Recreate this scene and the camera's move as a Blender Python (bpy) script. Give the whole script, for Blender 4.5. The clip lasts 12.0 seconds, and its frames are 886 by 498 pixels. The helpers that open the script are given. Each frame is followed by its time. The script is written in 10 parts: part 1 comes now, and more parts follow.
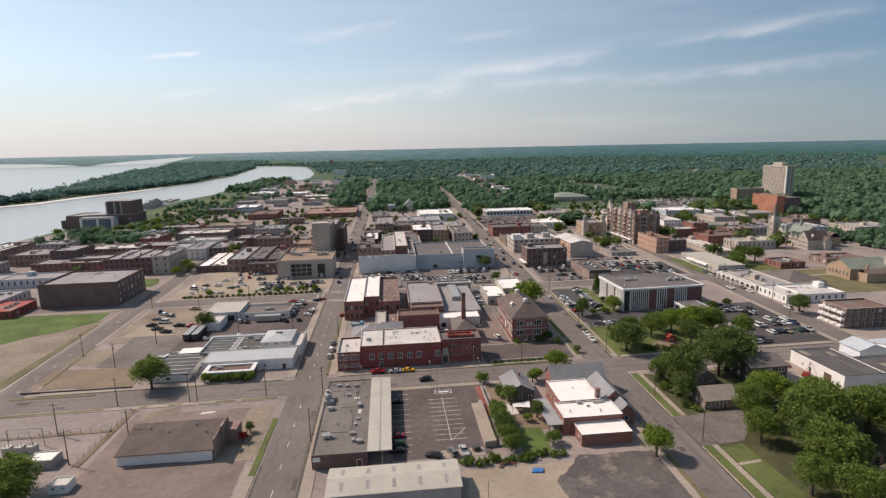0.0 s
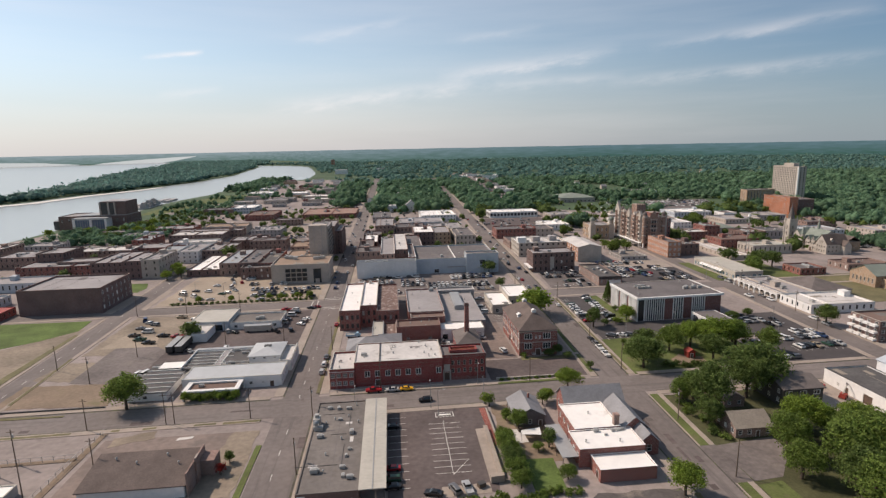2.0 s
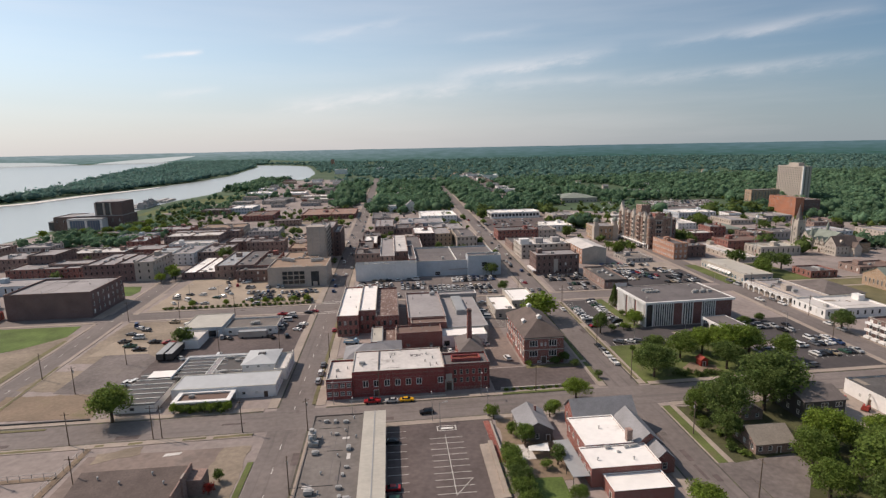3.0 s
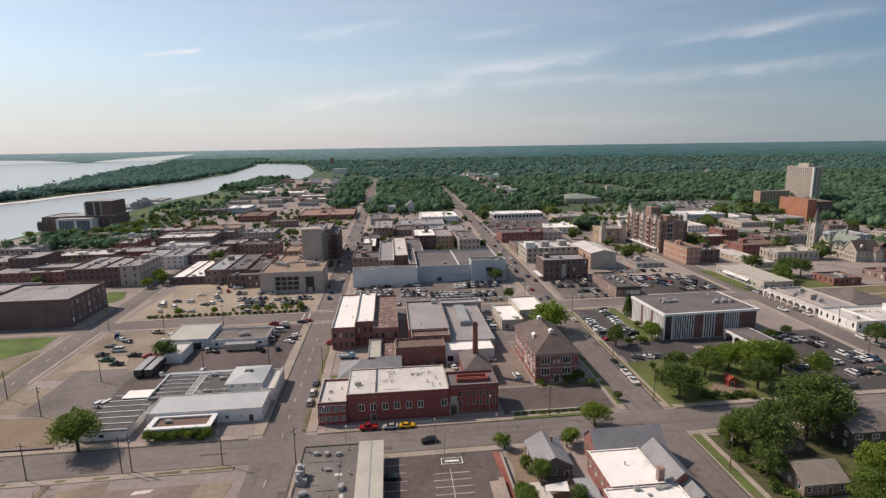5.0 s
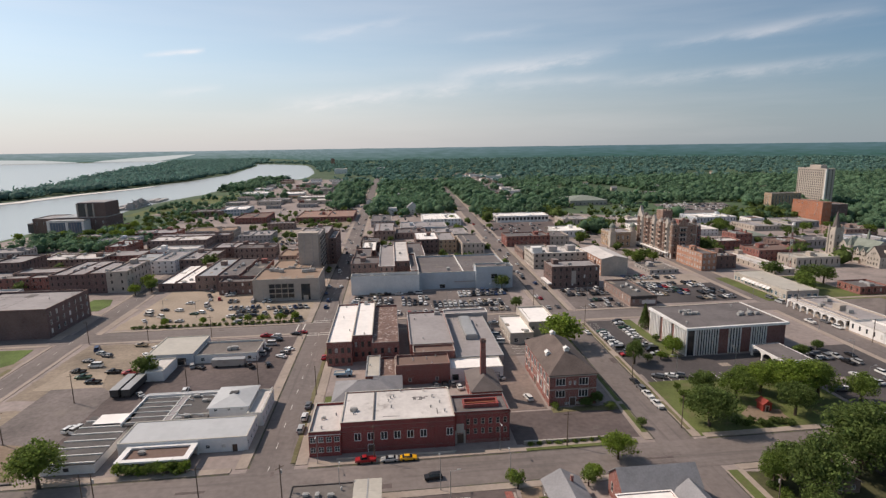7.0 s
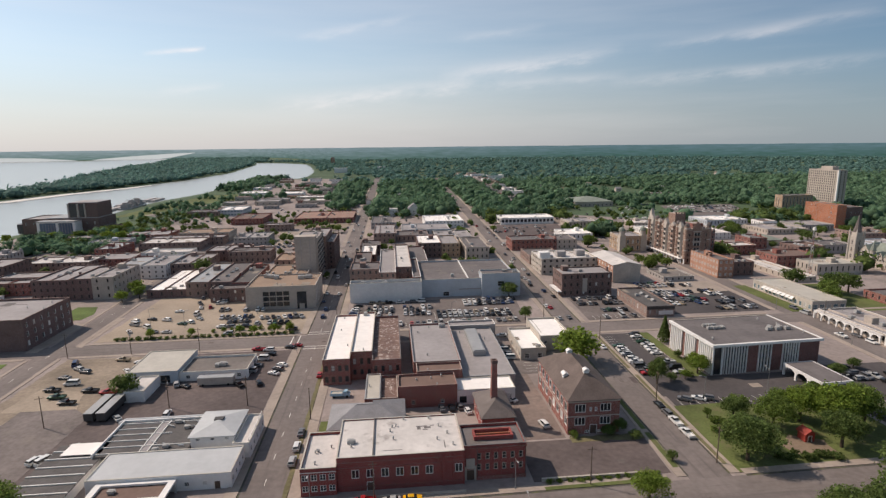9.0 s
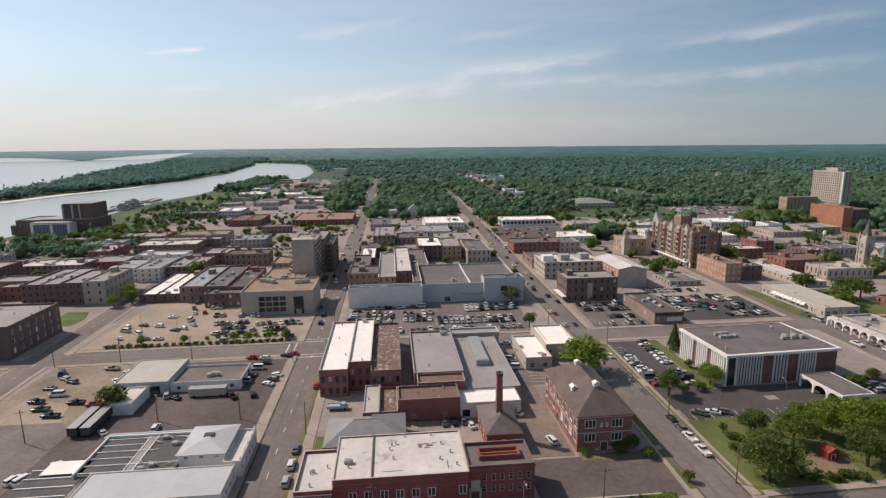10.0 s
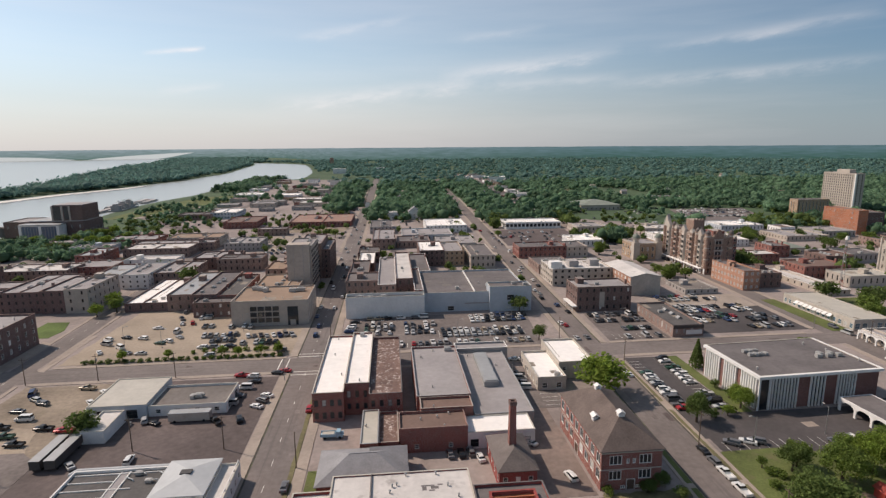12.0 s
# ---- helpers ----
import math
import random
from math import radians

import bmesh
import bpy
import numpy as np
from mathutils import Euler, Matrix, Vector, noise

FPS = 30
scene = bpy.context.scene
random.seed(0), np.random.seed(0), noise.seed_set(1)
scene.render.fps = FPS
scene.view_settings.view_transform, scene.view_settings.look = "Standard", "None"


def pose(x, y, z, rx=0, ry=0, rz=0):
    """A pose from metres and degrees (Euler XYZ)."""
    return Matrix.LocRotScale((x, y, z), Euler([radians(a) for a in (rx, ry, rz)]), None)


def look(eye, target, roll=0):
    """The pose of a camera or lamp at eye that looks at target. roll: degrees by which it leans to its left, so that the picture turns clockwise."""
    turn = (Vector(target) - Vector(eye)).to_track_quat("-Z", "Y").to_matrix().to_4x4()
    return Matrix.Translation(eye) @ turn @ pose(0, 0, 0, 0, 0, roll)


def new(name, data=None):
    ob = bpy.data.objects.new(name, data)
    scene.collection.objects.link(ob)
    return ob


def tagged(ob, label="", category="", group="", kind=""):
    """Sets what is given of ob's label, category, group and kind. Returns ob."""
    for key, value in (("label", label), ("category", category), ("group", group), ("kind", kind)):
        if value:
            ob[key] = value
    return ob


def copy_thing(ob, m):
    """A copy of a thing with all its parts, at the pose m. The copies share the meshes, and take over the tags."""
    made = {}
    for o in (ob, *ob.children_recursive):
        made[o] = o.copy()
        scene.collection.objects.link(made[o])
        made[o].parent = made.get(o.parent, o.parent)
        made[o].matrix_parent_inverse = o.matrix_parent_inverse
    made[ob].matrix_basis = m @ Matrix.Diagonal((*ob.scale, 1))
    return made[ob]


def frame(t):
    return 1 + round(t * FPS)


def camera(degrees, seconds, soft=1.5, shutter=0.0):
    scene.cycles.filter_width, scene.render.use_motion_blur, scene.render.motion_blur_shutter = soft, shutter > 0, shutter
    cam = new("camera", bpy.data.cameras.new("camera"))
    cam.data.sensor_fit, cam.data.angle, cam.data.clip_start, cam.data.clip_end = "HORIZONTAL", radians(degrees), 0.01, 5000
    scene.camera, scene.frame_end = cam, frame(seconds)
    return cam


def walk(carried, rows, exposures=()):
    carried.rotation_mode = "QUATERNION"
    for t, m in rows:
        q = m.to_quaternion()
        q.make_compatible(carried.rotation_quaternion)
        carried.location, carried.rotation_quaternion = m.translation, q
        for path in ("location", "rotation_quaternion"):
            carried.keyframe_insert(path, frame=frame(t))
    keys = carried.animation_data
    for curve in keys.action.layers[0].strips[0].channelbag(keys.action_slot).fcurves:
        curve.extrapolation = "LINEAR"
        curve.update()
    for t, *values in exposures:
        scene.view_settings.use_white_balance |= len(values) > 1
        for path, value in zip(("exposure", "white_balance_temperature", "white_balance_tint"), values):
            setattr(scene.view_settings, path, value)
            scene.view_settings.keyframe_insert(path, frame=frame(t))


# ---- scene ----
cam = camera(78.8, 12.0, 1.35)
PATH = [
    (0, (-1.074, -1.403, 86.544), (-0.877, 0.552, 86.17), -1.2),
    (0.5, (-0.44, 2.772, 86.45), (-0.248, 4.728, 86.077), -1.1),
    (1, (0.065, 7.013, 86.528), (0.256, 8.968, 86.153), -1.1),
    (1.5, (0.682, 11.477, 86.324), (0.87, 13.432, 85.95), -1.1),
    (2, (0.889, 16.097, 86.224), (1.078, 18.053, 85.849), -1.1),
    (2.5, (1.022, 20.593, 86.182), (1.21, 22.548, 85.806), -1.1),
    (3, (1.114, 25.264, 86.057), (1.303, 27.219, 85.681), -1.1),
    (5, (1.31, 43.874, 85.801), (1.501, 45.829, 85.422), -0.9),
    (5.5, (1.522, 48.332, 85.843), (1.711, 50.287, 85.464), -0.9),
    (6, (1.577, 52.8, 85.816), (1.765, 54.755, 85.438), -0.9),
    (6.5, (1.641, 57.073, 85.774), (1.83, 59.028, 85.397), -0.8),
    (7, (1.764, 61.727, 85.561), (1.951, 63.682, 85.184), -0.8),
    (9, (1.182, 79.356, 85.976), (1.369, 81.311, 85.596), -0.6),
    (9.5, (1.12, 83.675, 86.1), (1.309, 85.629, 85.721), -0.6),
    (10, (1.049, 87.992, 86.13), (1.238, 89.947, 85.752), -0.5),
    (10.5, (0.978, 92.506, 86.214), (1.166, 94.461, 85.835), -0.5),
    (11, (1.088, 96.952, 86.425), (1.276, 98.906, 86.044), -0.5),
    (11.5, (1.011, 101.207, 86.287), (1.199, 103.161, 85.908), -0.5),
    (12, (0.922, 105.445, 86.335), (1.112, 107.4, 85.957), -0.4),
]
walk(cam, [(t, look(eye, target, roll)) for t, eye, target, roll in PATH], exposures=((0, 0.2, 6620, 11), (1.5, 0.16, 6620, 11), (3, 0.12, 6620, 11), (6, 0.11, 6620, 11), (12, 0.1, 6620, 11)))

# ---------------- light and sky ----------------
SUN = Vector((-0.62, 0.34, 0.71)).normalized()
sun_data = bpy.data.lights.new("sun", "SUN")
sun_data.energy, sun_data.angle, sun_data.color = 3.72, radians(0.55), (1.0, 0.85, 0.73)
sun = new("sun", sun_data)
sun.matrix_world = look(SUN * 500, (0, 0, 0))

world = bpy.data.worlds.new("sky")
scene.world = world
world.use_nodes = True
wn, wl = world.node_tree.nodes, world.node_tree.links
wn.clear()
w_out, w_bg = wn.new("ShaderNodeOutputWorld"), wn.new("ShaderNodeBackground")
w_sky = wn.new("ShaderNodeTexSky")
w_sky.sky_type, w_sky.sun_disc = "NISHITA", False
w_sky.sun_elevation, w_sky.sun_rotation = math.asin(SUN.z), math.atan2(SUN.x, SUN.y)
w_sky.altitude, w_sky.air_density, w_sky.dust_density, w_sky.ozone_density = 120, 1.0, 0.75, 1.8
# thin cirrus streaks over the whole sky
w_co, w_map, w_noise = wn.new("ShaderNodeTexCoord"), wn.new("ShaderNodeMapping"), wn.new("ShaderNodeTexNoise")
w_map.inputs["Scale"].default_value = (1.3, 1.0, 13.0)
w_map.inputs["Rotation"].default_value = (0.0, radians(-7), 0.0)
w_noise.inputs["Scale"].default_value, w_noise.inputs["Detail"].default_value, w_noise.inputs["Roughness"].default_value = 1.7, 6.0, 0.55
w_ramp, w_mix = wn.new("ShaderNodeValToRGB"), wn.new("ShaderNodeMix")
w_ramp.color_ramp.elements[0].position, w_ramp.color_ramp.elements[1].position = 0.46, 0.85
w_ramp.color_ramp.elements[0].color, w_ramp.color_ramp.elements[1].color = (0, 0, 0, 1), (0.13, 0.13, 0.13, 1)
w_mix.data_type = "RGBA"
w_mix.inputs["B"].default_value = (9.4, 8.9, 8.9, 1)
wl.new(w_co.outputs["Generated"], w_map.inputs["Vector"])
wl.new(w_map.outputs["Vector"], w_noise.inputs["Vector"])
wl.new(w_noise.outputs["Fac"], w_ramp.inputs["Fac"])
# single streaks: azimuth and height of both ends in degrees, half width, strength
w_dir = wn.new("ShaderNodeSeparateXYZ")
wl.new(w_co.outputs["Generated"], w_dir.inputs[0])


def w_math(op, a, b=None, c=None):
    m = wn.new("ShaderNodeMath")
    m.operation = op
    for i, v in enumerate((a, b, c)):
        if v is None:
            continue
        if isinstance(v, (int, float)):
            m.inputs[i].default_value = v
        else:
            wl.new(v, m.inputs[i])
    return m.outputs[0]


w_az, w_el = w_math("ARCTAN2", w_dir.outputs["X"], w_dir.outputs["Y"]), w_math("ARCSINE", w_dir.outputs["Z"])
w_az, w_el = w_math("MULTIPLY", w_az, 57.2958), w_math("MULTIPLY", w_el, 57.2958)
w_com, w_fray = wn.new("ShaderNodeCombineXYZ"), wn.new("ShaderNodeTexNoise")
wl.new(w_math("MULTIPLY", w_az, 0.32), w_com.inputs["X"])
wl.new(w_math("MULTIPLY_ADD", w_az, -0.14, w_el), w_com.inputs["Y"])
wl.new(w_com.outputs[0], w_fray.inputs["Vector"])
w_fray.inputs["Scale"].default_value, w_fray.inputs["Detail"].default_value, w_fray.inputs["Roughness"].default_value = 0.75, 7.0, 0.62
w_rag = w_math("SUBTRACT", w_fray.outputs["Fac"], 0.5)
w_sum = w_ramp.outputs["Color"]
for az0, el0, az1, el1, half, power in ((-22.4, 8.15, -16.9, 9.05, 0.2, 0.5), (-12.5, 3.9, 9.5, 6.3, 0.75, 0.3), (5.0, 6.9, 23.5, 8.7, 0.7, 0.3), (25.5, 8.7, 43.5, 10.2, 0.45, 0.2),
                                        (22.0, 5.8, 45.0, 6.6, 0.5, 0.24), (5.0, 5.7, 24.0, 6.4, 0.5, 0.2), (-21.5, 5.0, -15.5, 5.7, 0.35, 0.2), (-9.0, 10.2, 3.0, 12.4, 0.4, 0.2), (6.0, 10.3, 16.0, 11.2, 0.35, 0.13)):
    w_t = w_math("DIVIDE", w_math("SUBTRACT", w_az, az0), az1 - az0)
    w_off = w_math("ADD", w_math("SUBTRACT", w_el, w_math("MULTIPLY_ADD", w_t, el1 - el0, el0)), w_math("MULTIPLY", w_rag, half * 2.4))
    w_across = w_math("EXPONENT", w_math("MULTIPLY", w_math("POWER", w_math("DIVIDE", w_off, half), 2.0), -1.0))
    w_along = w_math("MAXIMUM", w_math("SUBTRACT", 1.0, w_math("POWER", w_math("ABSOLUTE", w_math("MULTIPLY_ADD", w_t, 2.0, -1.0)), 3.0)), 0.0)
    w_thin = w_math("MAXIMUM", w_math("MULTIPLY_ADD", w_rag, 3.2, 0.75), 0.0)
    w_sum = w_math("ADD", w_sum, w_math("MULTIPLY", w_math("MULTIPLY", w_across, w_along), w_math("MULTIPLY", w_thin, power)))
wl.new(w_math("MINIMUM", w_sum, 0.6), w_mix.inputs["Factor"])
w_hsv = wn.new("ShaderNodeHueSaturation")
w_hsv.inputs["Saturation"].default_value = 0.62
wl.new(w_sky.outputs["Color"], w_hsv.inputs["Color"])
w_tint = wn.new("ShaderNodeMix")
w_tint.data_type, w_tint.blend_type = "RGBA", "MULTIPLY"
w_tint.inputs["Factor"].default_value = 1.0
# paler toward the sun, deeper blue away from it
w_dot, w_side, w_tone = wn.new("ShaderNodeVectorMath"), wn.new("ShaderNodeMapRange"), wn.new("ShaderNodeMix")
w_dot.operation = "DOT_PRODUCT"
w_dot.inputs[1].default_value = SUN
w_side.interpolation_type = "SMOOTHSTEP"
w_side.inputs["From Min"].default_value, w_side.inputs["From Max"].default_value = -0.25, 0.5
w_tone.data_type = "RGBA"
w_tone.inputs["A"].default_value, w_tone.inputs["B"].default_value = (0.4, 0.58, 0.73, 1), (0.95, 1.04, 1.08, 1)
wl.new(w_co.outputs["Generated"], w_dot.inputs[0])
wl.new(w_dot.outputs["Value"], w_side.inputs["Value"])
wl.new(w_side.outputs["Result"], w_tone.inputs["Factor"])
wl.new(w_tone.outputs["Result"], w_tint.inputs["B"])
wl.new(w_hsv.outputs["Color"], w_tint.inputs["A"])
# pale haze low in the sky
w_sep, w_low, w_haze = wn.new("ShaderNodeSeparateXYZ"), wn.new("ShaderNodeMapRange"), wn.new("ShaderNodeMix")
w_low.interpolation_type = "SMOOTHSTEP"
w_low.inputs["From Min"].default_value, w_low.inputs["From Max"].default_value = -0.02, 0.17
w_low.inputs["To Min"].default_value, w_low.inputs["To Max"].default_value = 0.75, 0.0
w_haze.data_type = "RGBA"
w_hz = wn.new("ShaderNodeMix")
w_hz.data_type = "RGBA"
w_hz.inputs["A"].default_value, w_hz.inputs["B"].default_value = (3.3, 3.72, 4.05, 1), (6.1, 5.82, 6.0, 1)
wl.new(w_side.outputs["Result"], w_hz.inputs["Factor"])
wl.new(w_hz.outputs["Result"], w_haze.inputs["B"])
wl.new(w_co.outputs["Generated"], w_sep.inputs[0])
wl.new(w_sep.outputs["Z"], w_low.inputs["Value"])
wl.new(w_low.outputs["Result"], w_haze.inputs["Factor"])
wl.new(w_tint.outputs["Result"], w_haze.inputs["A"])
wl.new(w_haze.outputs["Result"], w_mix.inputs["A"])
wl.new(w_mix.outputs["Result"], w_bg.inputs["Color"])
wl.new(w_bg.outputs["Background"], w_out.inputs["Surface"])
w_bg.inputs["Strength"].default_value = 0.1

# ---------------- materials ----------------
def mat(name, col, rough=0.85, spread=0.18, big=0.06, fine=1.5, bump=0.15, metal=0.0, stain=None, per="none", spec=0.3, vary=0.38, grain=None):
    """A surface with broad stains and fine grain at real size, by world position."""
    m = bpy.data.materials.new(name)
    m.use_nodes = True
    n, l = m.node_tree.nodes, m.node_tree.links
    p = n["Principled BSDF"]
    p.inputs["Roughness"].default_value, p.inputs["Metallic"].default_value = rough, metal
    p.inputs["Specular IOR Level"].default_value = spec
    geo, a, b = n.new("ShaderNodeNewGeometry"), n.new("ShaderNodeTexNoise"), n.new("ShaderNodeTexNoise")
    a.inputs["Scale"].default_value, a.inputs["Detail"].default_value, a.inputs["Roughness"].default_value = big, 5.0, 0.6
    b.inputs["Scale"].default_value, b.inputs["Detail"].default_value = fine, 3.0
    l.new(geo.outputs["Position"], a.inputs["Vector"])
    l.new(geo.outputs["Position"], b.inputs["Vector"])
    ra = n.new("ShaderNodeMapRange")
    ra.inputs["From Min"].default_value, ra.inputs["From Max"].default_value = 0.3, 0.7
    ra.inputs["To Min"].default_value, ra.inputs["To Max"].default_value = 1 - spread, 1 + spread
    rb = n.new("ShaderNodeMapRange")
    rb.inputs["From Min"].default_value, rb.inputs["From Max"].default_value = 0.25, 0.75
    rb.inputs["To Min"].default_value, rb.inputs["To Max"].default_value = 1 - spread * 0.7, 1 + spread * 0.7
    l.new(a.outputs["Fac"], ra.inputs["Value"])
    l.new(b.outputs["Fac"], rb.inputs["Value"])
    mul = n.new("ShaderNodeMath")
    mul.operation = "MULTIPLY"
    l.new(ra.outputs["Result"], mul.inputs[0])
    l.new(rb.outputs["Result"], mul.inputs[1])
    value = mul.outputs[0]
    if per != "none":
        if per == "object":
            r = n.new("ShaderNodeObjectInfo")
            src = r.outputs["Random"]
        else:
            src = geo.outputs["Random Per Island"]
        rr = n.new("ShaderNodeMapRange")
        rr.inputs["To Min"].default_value, rr.inputs["To Max"].default_value = 1 - vary, 1 + vary
        l.new(src, rr.inputs["Value"])
        m2 = n.new("ShaderNodeMath")
        m2.operation = "MULTIPLY"
        l.new(value, m2.inputs[0])
        l.new(rr.outputs["Result"], m2.inputs[1])
        value = m2.outputs[0]
    hsv = n.new("ShaderNodeHueSaturation")
    hsv.inputs["Color"].default_value = (*col, 1)
    l.new(value, hsv.inputs["Value"])
    out = hsv.outputs["Color"]
    if stain:
        c = n.new("ShaderNodeTexNoise")
        c.inputs["Scale"].default_value, c.inputs["Detail"].default_value, c.inputs["Roughness"].default_value = stain[1], 8.0, 0.7
        if grain:
            gm = n.new("ShaderNodeVectorMath")
            gm.operation = "MULTIPLY"
            gm.inputs[1].default_value = grain
            l.new(geo.outputs["Position"], gm.inputs[0])
            l.new(gm.outputs[0], c.inputs["Vector"])
        else:
            l.new(geo.outputs["Position"], c.inputs["Vector"])
        cr = n.new("ShaderNodeMapRange")
        cr.inputs["From Min"].default_value, cr.inputs["From Max"].default_value = stain[2], stain[2] + 0.12
        cr.inputs["To Max"].default_value = stain[3]
        l.new(c.outputs["Fac"], cr.inputs["Value"])
        mx = n.new("ShaderNodeMix")
        mx.data_type = "RGBA"
        mx.inputs["B"].default_value = (*stain[0], 1)
        l.new(cr.outputs["Result"], mx.inputs["Factor"])
        l.new(out, mx.inputs["A"])
        out = mx.outputs["Result"]
    l.new(out, p.inputs["Base Color"])
    if bump:
        bp = n.new("ShaderNodeBump")
        bp.inputs["Strength"].default_value, bp.inputs["Distance"].default_value = bump, 0.1
        l.new(b.outputs["Fac"], bp.inputs["Height"])
        l.new(bp.outputs["Normal"], p.inputs["Normal"])
    return m


def brick(name, col, mortar=(0.35, 0.3, 0.26), spread=0.22):
    """Brickwork in real courses over stained walls."""
    m = mat(name, col, 0.9, spread, 0.15, 1.2, 0.1)
    n, l = m.node_tree.nodes, m.node_tree.links
    p = n["Principled BSDF"]
    old = p.inputs["Base Color"].links[0].from_socket
    geo, sep, add, com = n.new("ShaderNodeNewGeometry"), n.new("ShaderNodeSeparateXYZ"), n.new("ShaderNodeMath"), n.new("ShaderNodeCombineXYZ")
    tex = n.new("ShaderNodeTexBrick")
    l.new(geo.outputs["Position"], sep.inputs[0])
    l.new(sep.outputs["X"], add.inputs[0])
    l.new(sep.outputs["Y"], add.inputs[1])
    l.new(add.outputs[0], com.inputs["X"])
    l.new(sep.outputs["Z"], com.inputs["Y"])
    l.new(com.outputs[0], tex.inputs["Vector"])
    tex.inputs["Scale"].default_value, tex.inputs["Brick Width"].default_value, tex.inputs["Row Height"].default_value = 1.0, 0.22, 0.075
    tex.inputs["Mortar Size"].default_value, tex.inputs["Mortar"].default_value = 0.006, (*mortar, 1)
    dark = n.new("ShaderNodeHueSaturation")
    dark.inputs["Value"].default_value = 0.75
    l.new(old, dark.inputs["Color"])
    l.new(old, tex.inputs["Color1"])
    l.new(dark.outputs["Color"], tex.inputs["Color2"])
    l.new(tex.outputs["Color"], p.inputs["Base Color"])
    return m


ASPHALT = mat("weathered_asphalt", (0.176, 0.15, 0.138), 0.9, 0.2, 0.035, 0.6, 0.1, stain=((0.115, 0.1, 0.094), 0.5, 0.52, 0.6), grain=(1.0, 0.035, 1.0))
CROSS_ASPHALT = mat("weathered_cross_street_asphalt", (0.185, 0.158, 0.145), 0.9, 0.2, 0.035, 0.6, 0.1, stain=((0.12, 0.105, 0.098), 0.5, 0.52, 0.6), grain=(0.035, 1.0, 1.0))
FORECOURT = mat("brown_worn_forecourt", (0.215, 0.168, 0.145), 0.9, 0.22, 0.035, 0.6, 0.1, stain=((0.12, 0.105, 0.096), 0.09, 0.55, 0.55))
GUTTER = mat("dark_gutter_grime", (0.085, 0.078, 0.066), 0.95, 0.3, 0.2, 1.2, 0.1, stain=((0.12, 0.125, 0.05), 0.3, 0.5, 0.8))
NEW_ASPHALT = mat("fresh_dark_asphalt", (0.078, 0.069, 0.068), 0.9, 0.2, 0.05, 0.6, 0.1, stain=((0.115, 0.1, 0.095), 0.09, 0.6, 0.6))
CRACKED = mat("cracked_old_asphalt", (0.115, 0.1, 0.094), 0.92, 0.3, 0.09, 0.9, 0.15, stain=((0.27, 0.225, 0.185), 0.13, 0.52, 0.8))
SLATE = mat("dark_brown_shingles", (0.128, 0.1, 0.088), 0.92, 0.22, 0.2, 2.2, 0.2)
DARK_ASPHALT = mat("dark_asphalt", (0.116, 0.092, 0.086), 0.9, 0.27, 0.05, 0.6, 0.1, stain=((0.16, 0.145, 0.13), 0.09, 0.62, 0.6))
LOT = mat("grey_lot_asphalt", (0.166, 0.141, 0.13), 0.9, 0.3, 0.05, 0.7, 0.1, stain=((0.23, 0.2, 0.17), 0.06, 0.58, 0.6))
CONCRETE = mat("concrete", (0.33, 0.275, 0.23), 0.9, 0.15, 0.08, 0.8, 0.1, stain=((0.2, 0.17, 0.15), 0.11, 0.6, 0.5))
TOWN = mat("town_pavement", (0.285, 0.238, 0.216), 0.9, 0.22, 0.025, 0.5, 0.1, stain=((0.13, 0.115, 0.105), 0.03, 0.55, 0.6))
SAND = mat("sandy_gravel", (0.34, 0.278, 0.214), 0.95, 0.18, 0.05, 0.9, 0.1, stain=((0.3, 0.235, 0.18), 0.05, 0.58, 0.5))
DIRT = mat("bare_dirt", (0.225, 0.168, 0.12), 0.95, 0.2, 0.07, 0.9, 0.15, stain=((0.16, 0.15, 0.07), 0.1, 0.55, 0.6))
GRASS = mat("mown_grass", (0.105, 0.125, 0.04), 0.95, 0.3, 0.08, 1.8, 0.3, stain=((0.15, 0.125, 0.07), 0.14, 0.54, 0.7))
LUSH = mat("watered_lawn", (0.1, 0.142, 0.038), 0.95, 0.34, 0.08, 1.6, 0.3, stain=((0.12, 0.14, 0.05), 0.1, 0.6, 0.5))
DRY_GRASS = mat("dry_grass", (0.15, 0.135, 0.07), 0.95, 0.25, 0.08, 1.2, 0.3, stain=((0.24, 0.19, 0.11), 0.15, 0.55, 0.6))
EARTH = mat("green_countryside", (0.065, 0.1, 0.05), 0.95, 0.3, 0.01, 0.12, 0.2, stain=((0.12, 0.1, 0.06), 0.008, 0.6, 0.5))
LINE = mat("road_paint", (0.72, 0.7, 0.64), 0.8, 0.2, 0.3, 2.0, 0.0)
RED_BRICK = brick("red_brick", (0.3, 0.066, 0.058), (0.28, 0.18, 0.16))
DULL_BRICK = brick("dull_red_brick", (0.275, 0.094, 0.076))
DARK_BRICK = brick("dark_brown_brick", (0.175, 0.108, 0.094), (0.24, 0.2, 0.18))
SOOT_BRICK = brick("sooty_brick", (0.19, 0.118, 0.107), (0.22, 0.18, 0.17))
BROWN_BRICK = brick("brown_brick", (0.285, 0.19, 0.16))
HOTEL_BRICK = brick("warm_brown_brick", (0.28, 0.175, 0.135), (0.4, 0.33, 0.27))
OFFICE_BRICK = brick("plum_brown_brick", (0.225, 0.105, 0.09), (0.24, 0.17, 0.15))
CORAL_BRICK = brick("sunlit_coral_brick", (0.44, 0.215, 0.14), (0.48, 0.38, 0.3))
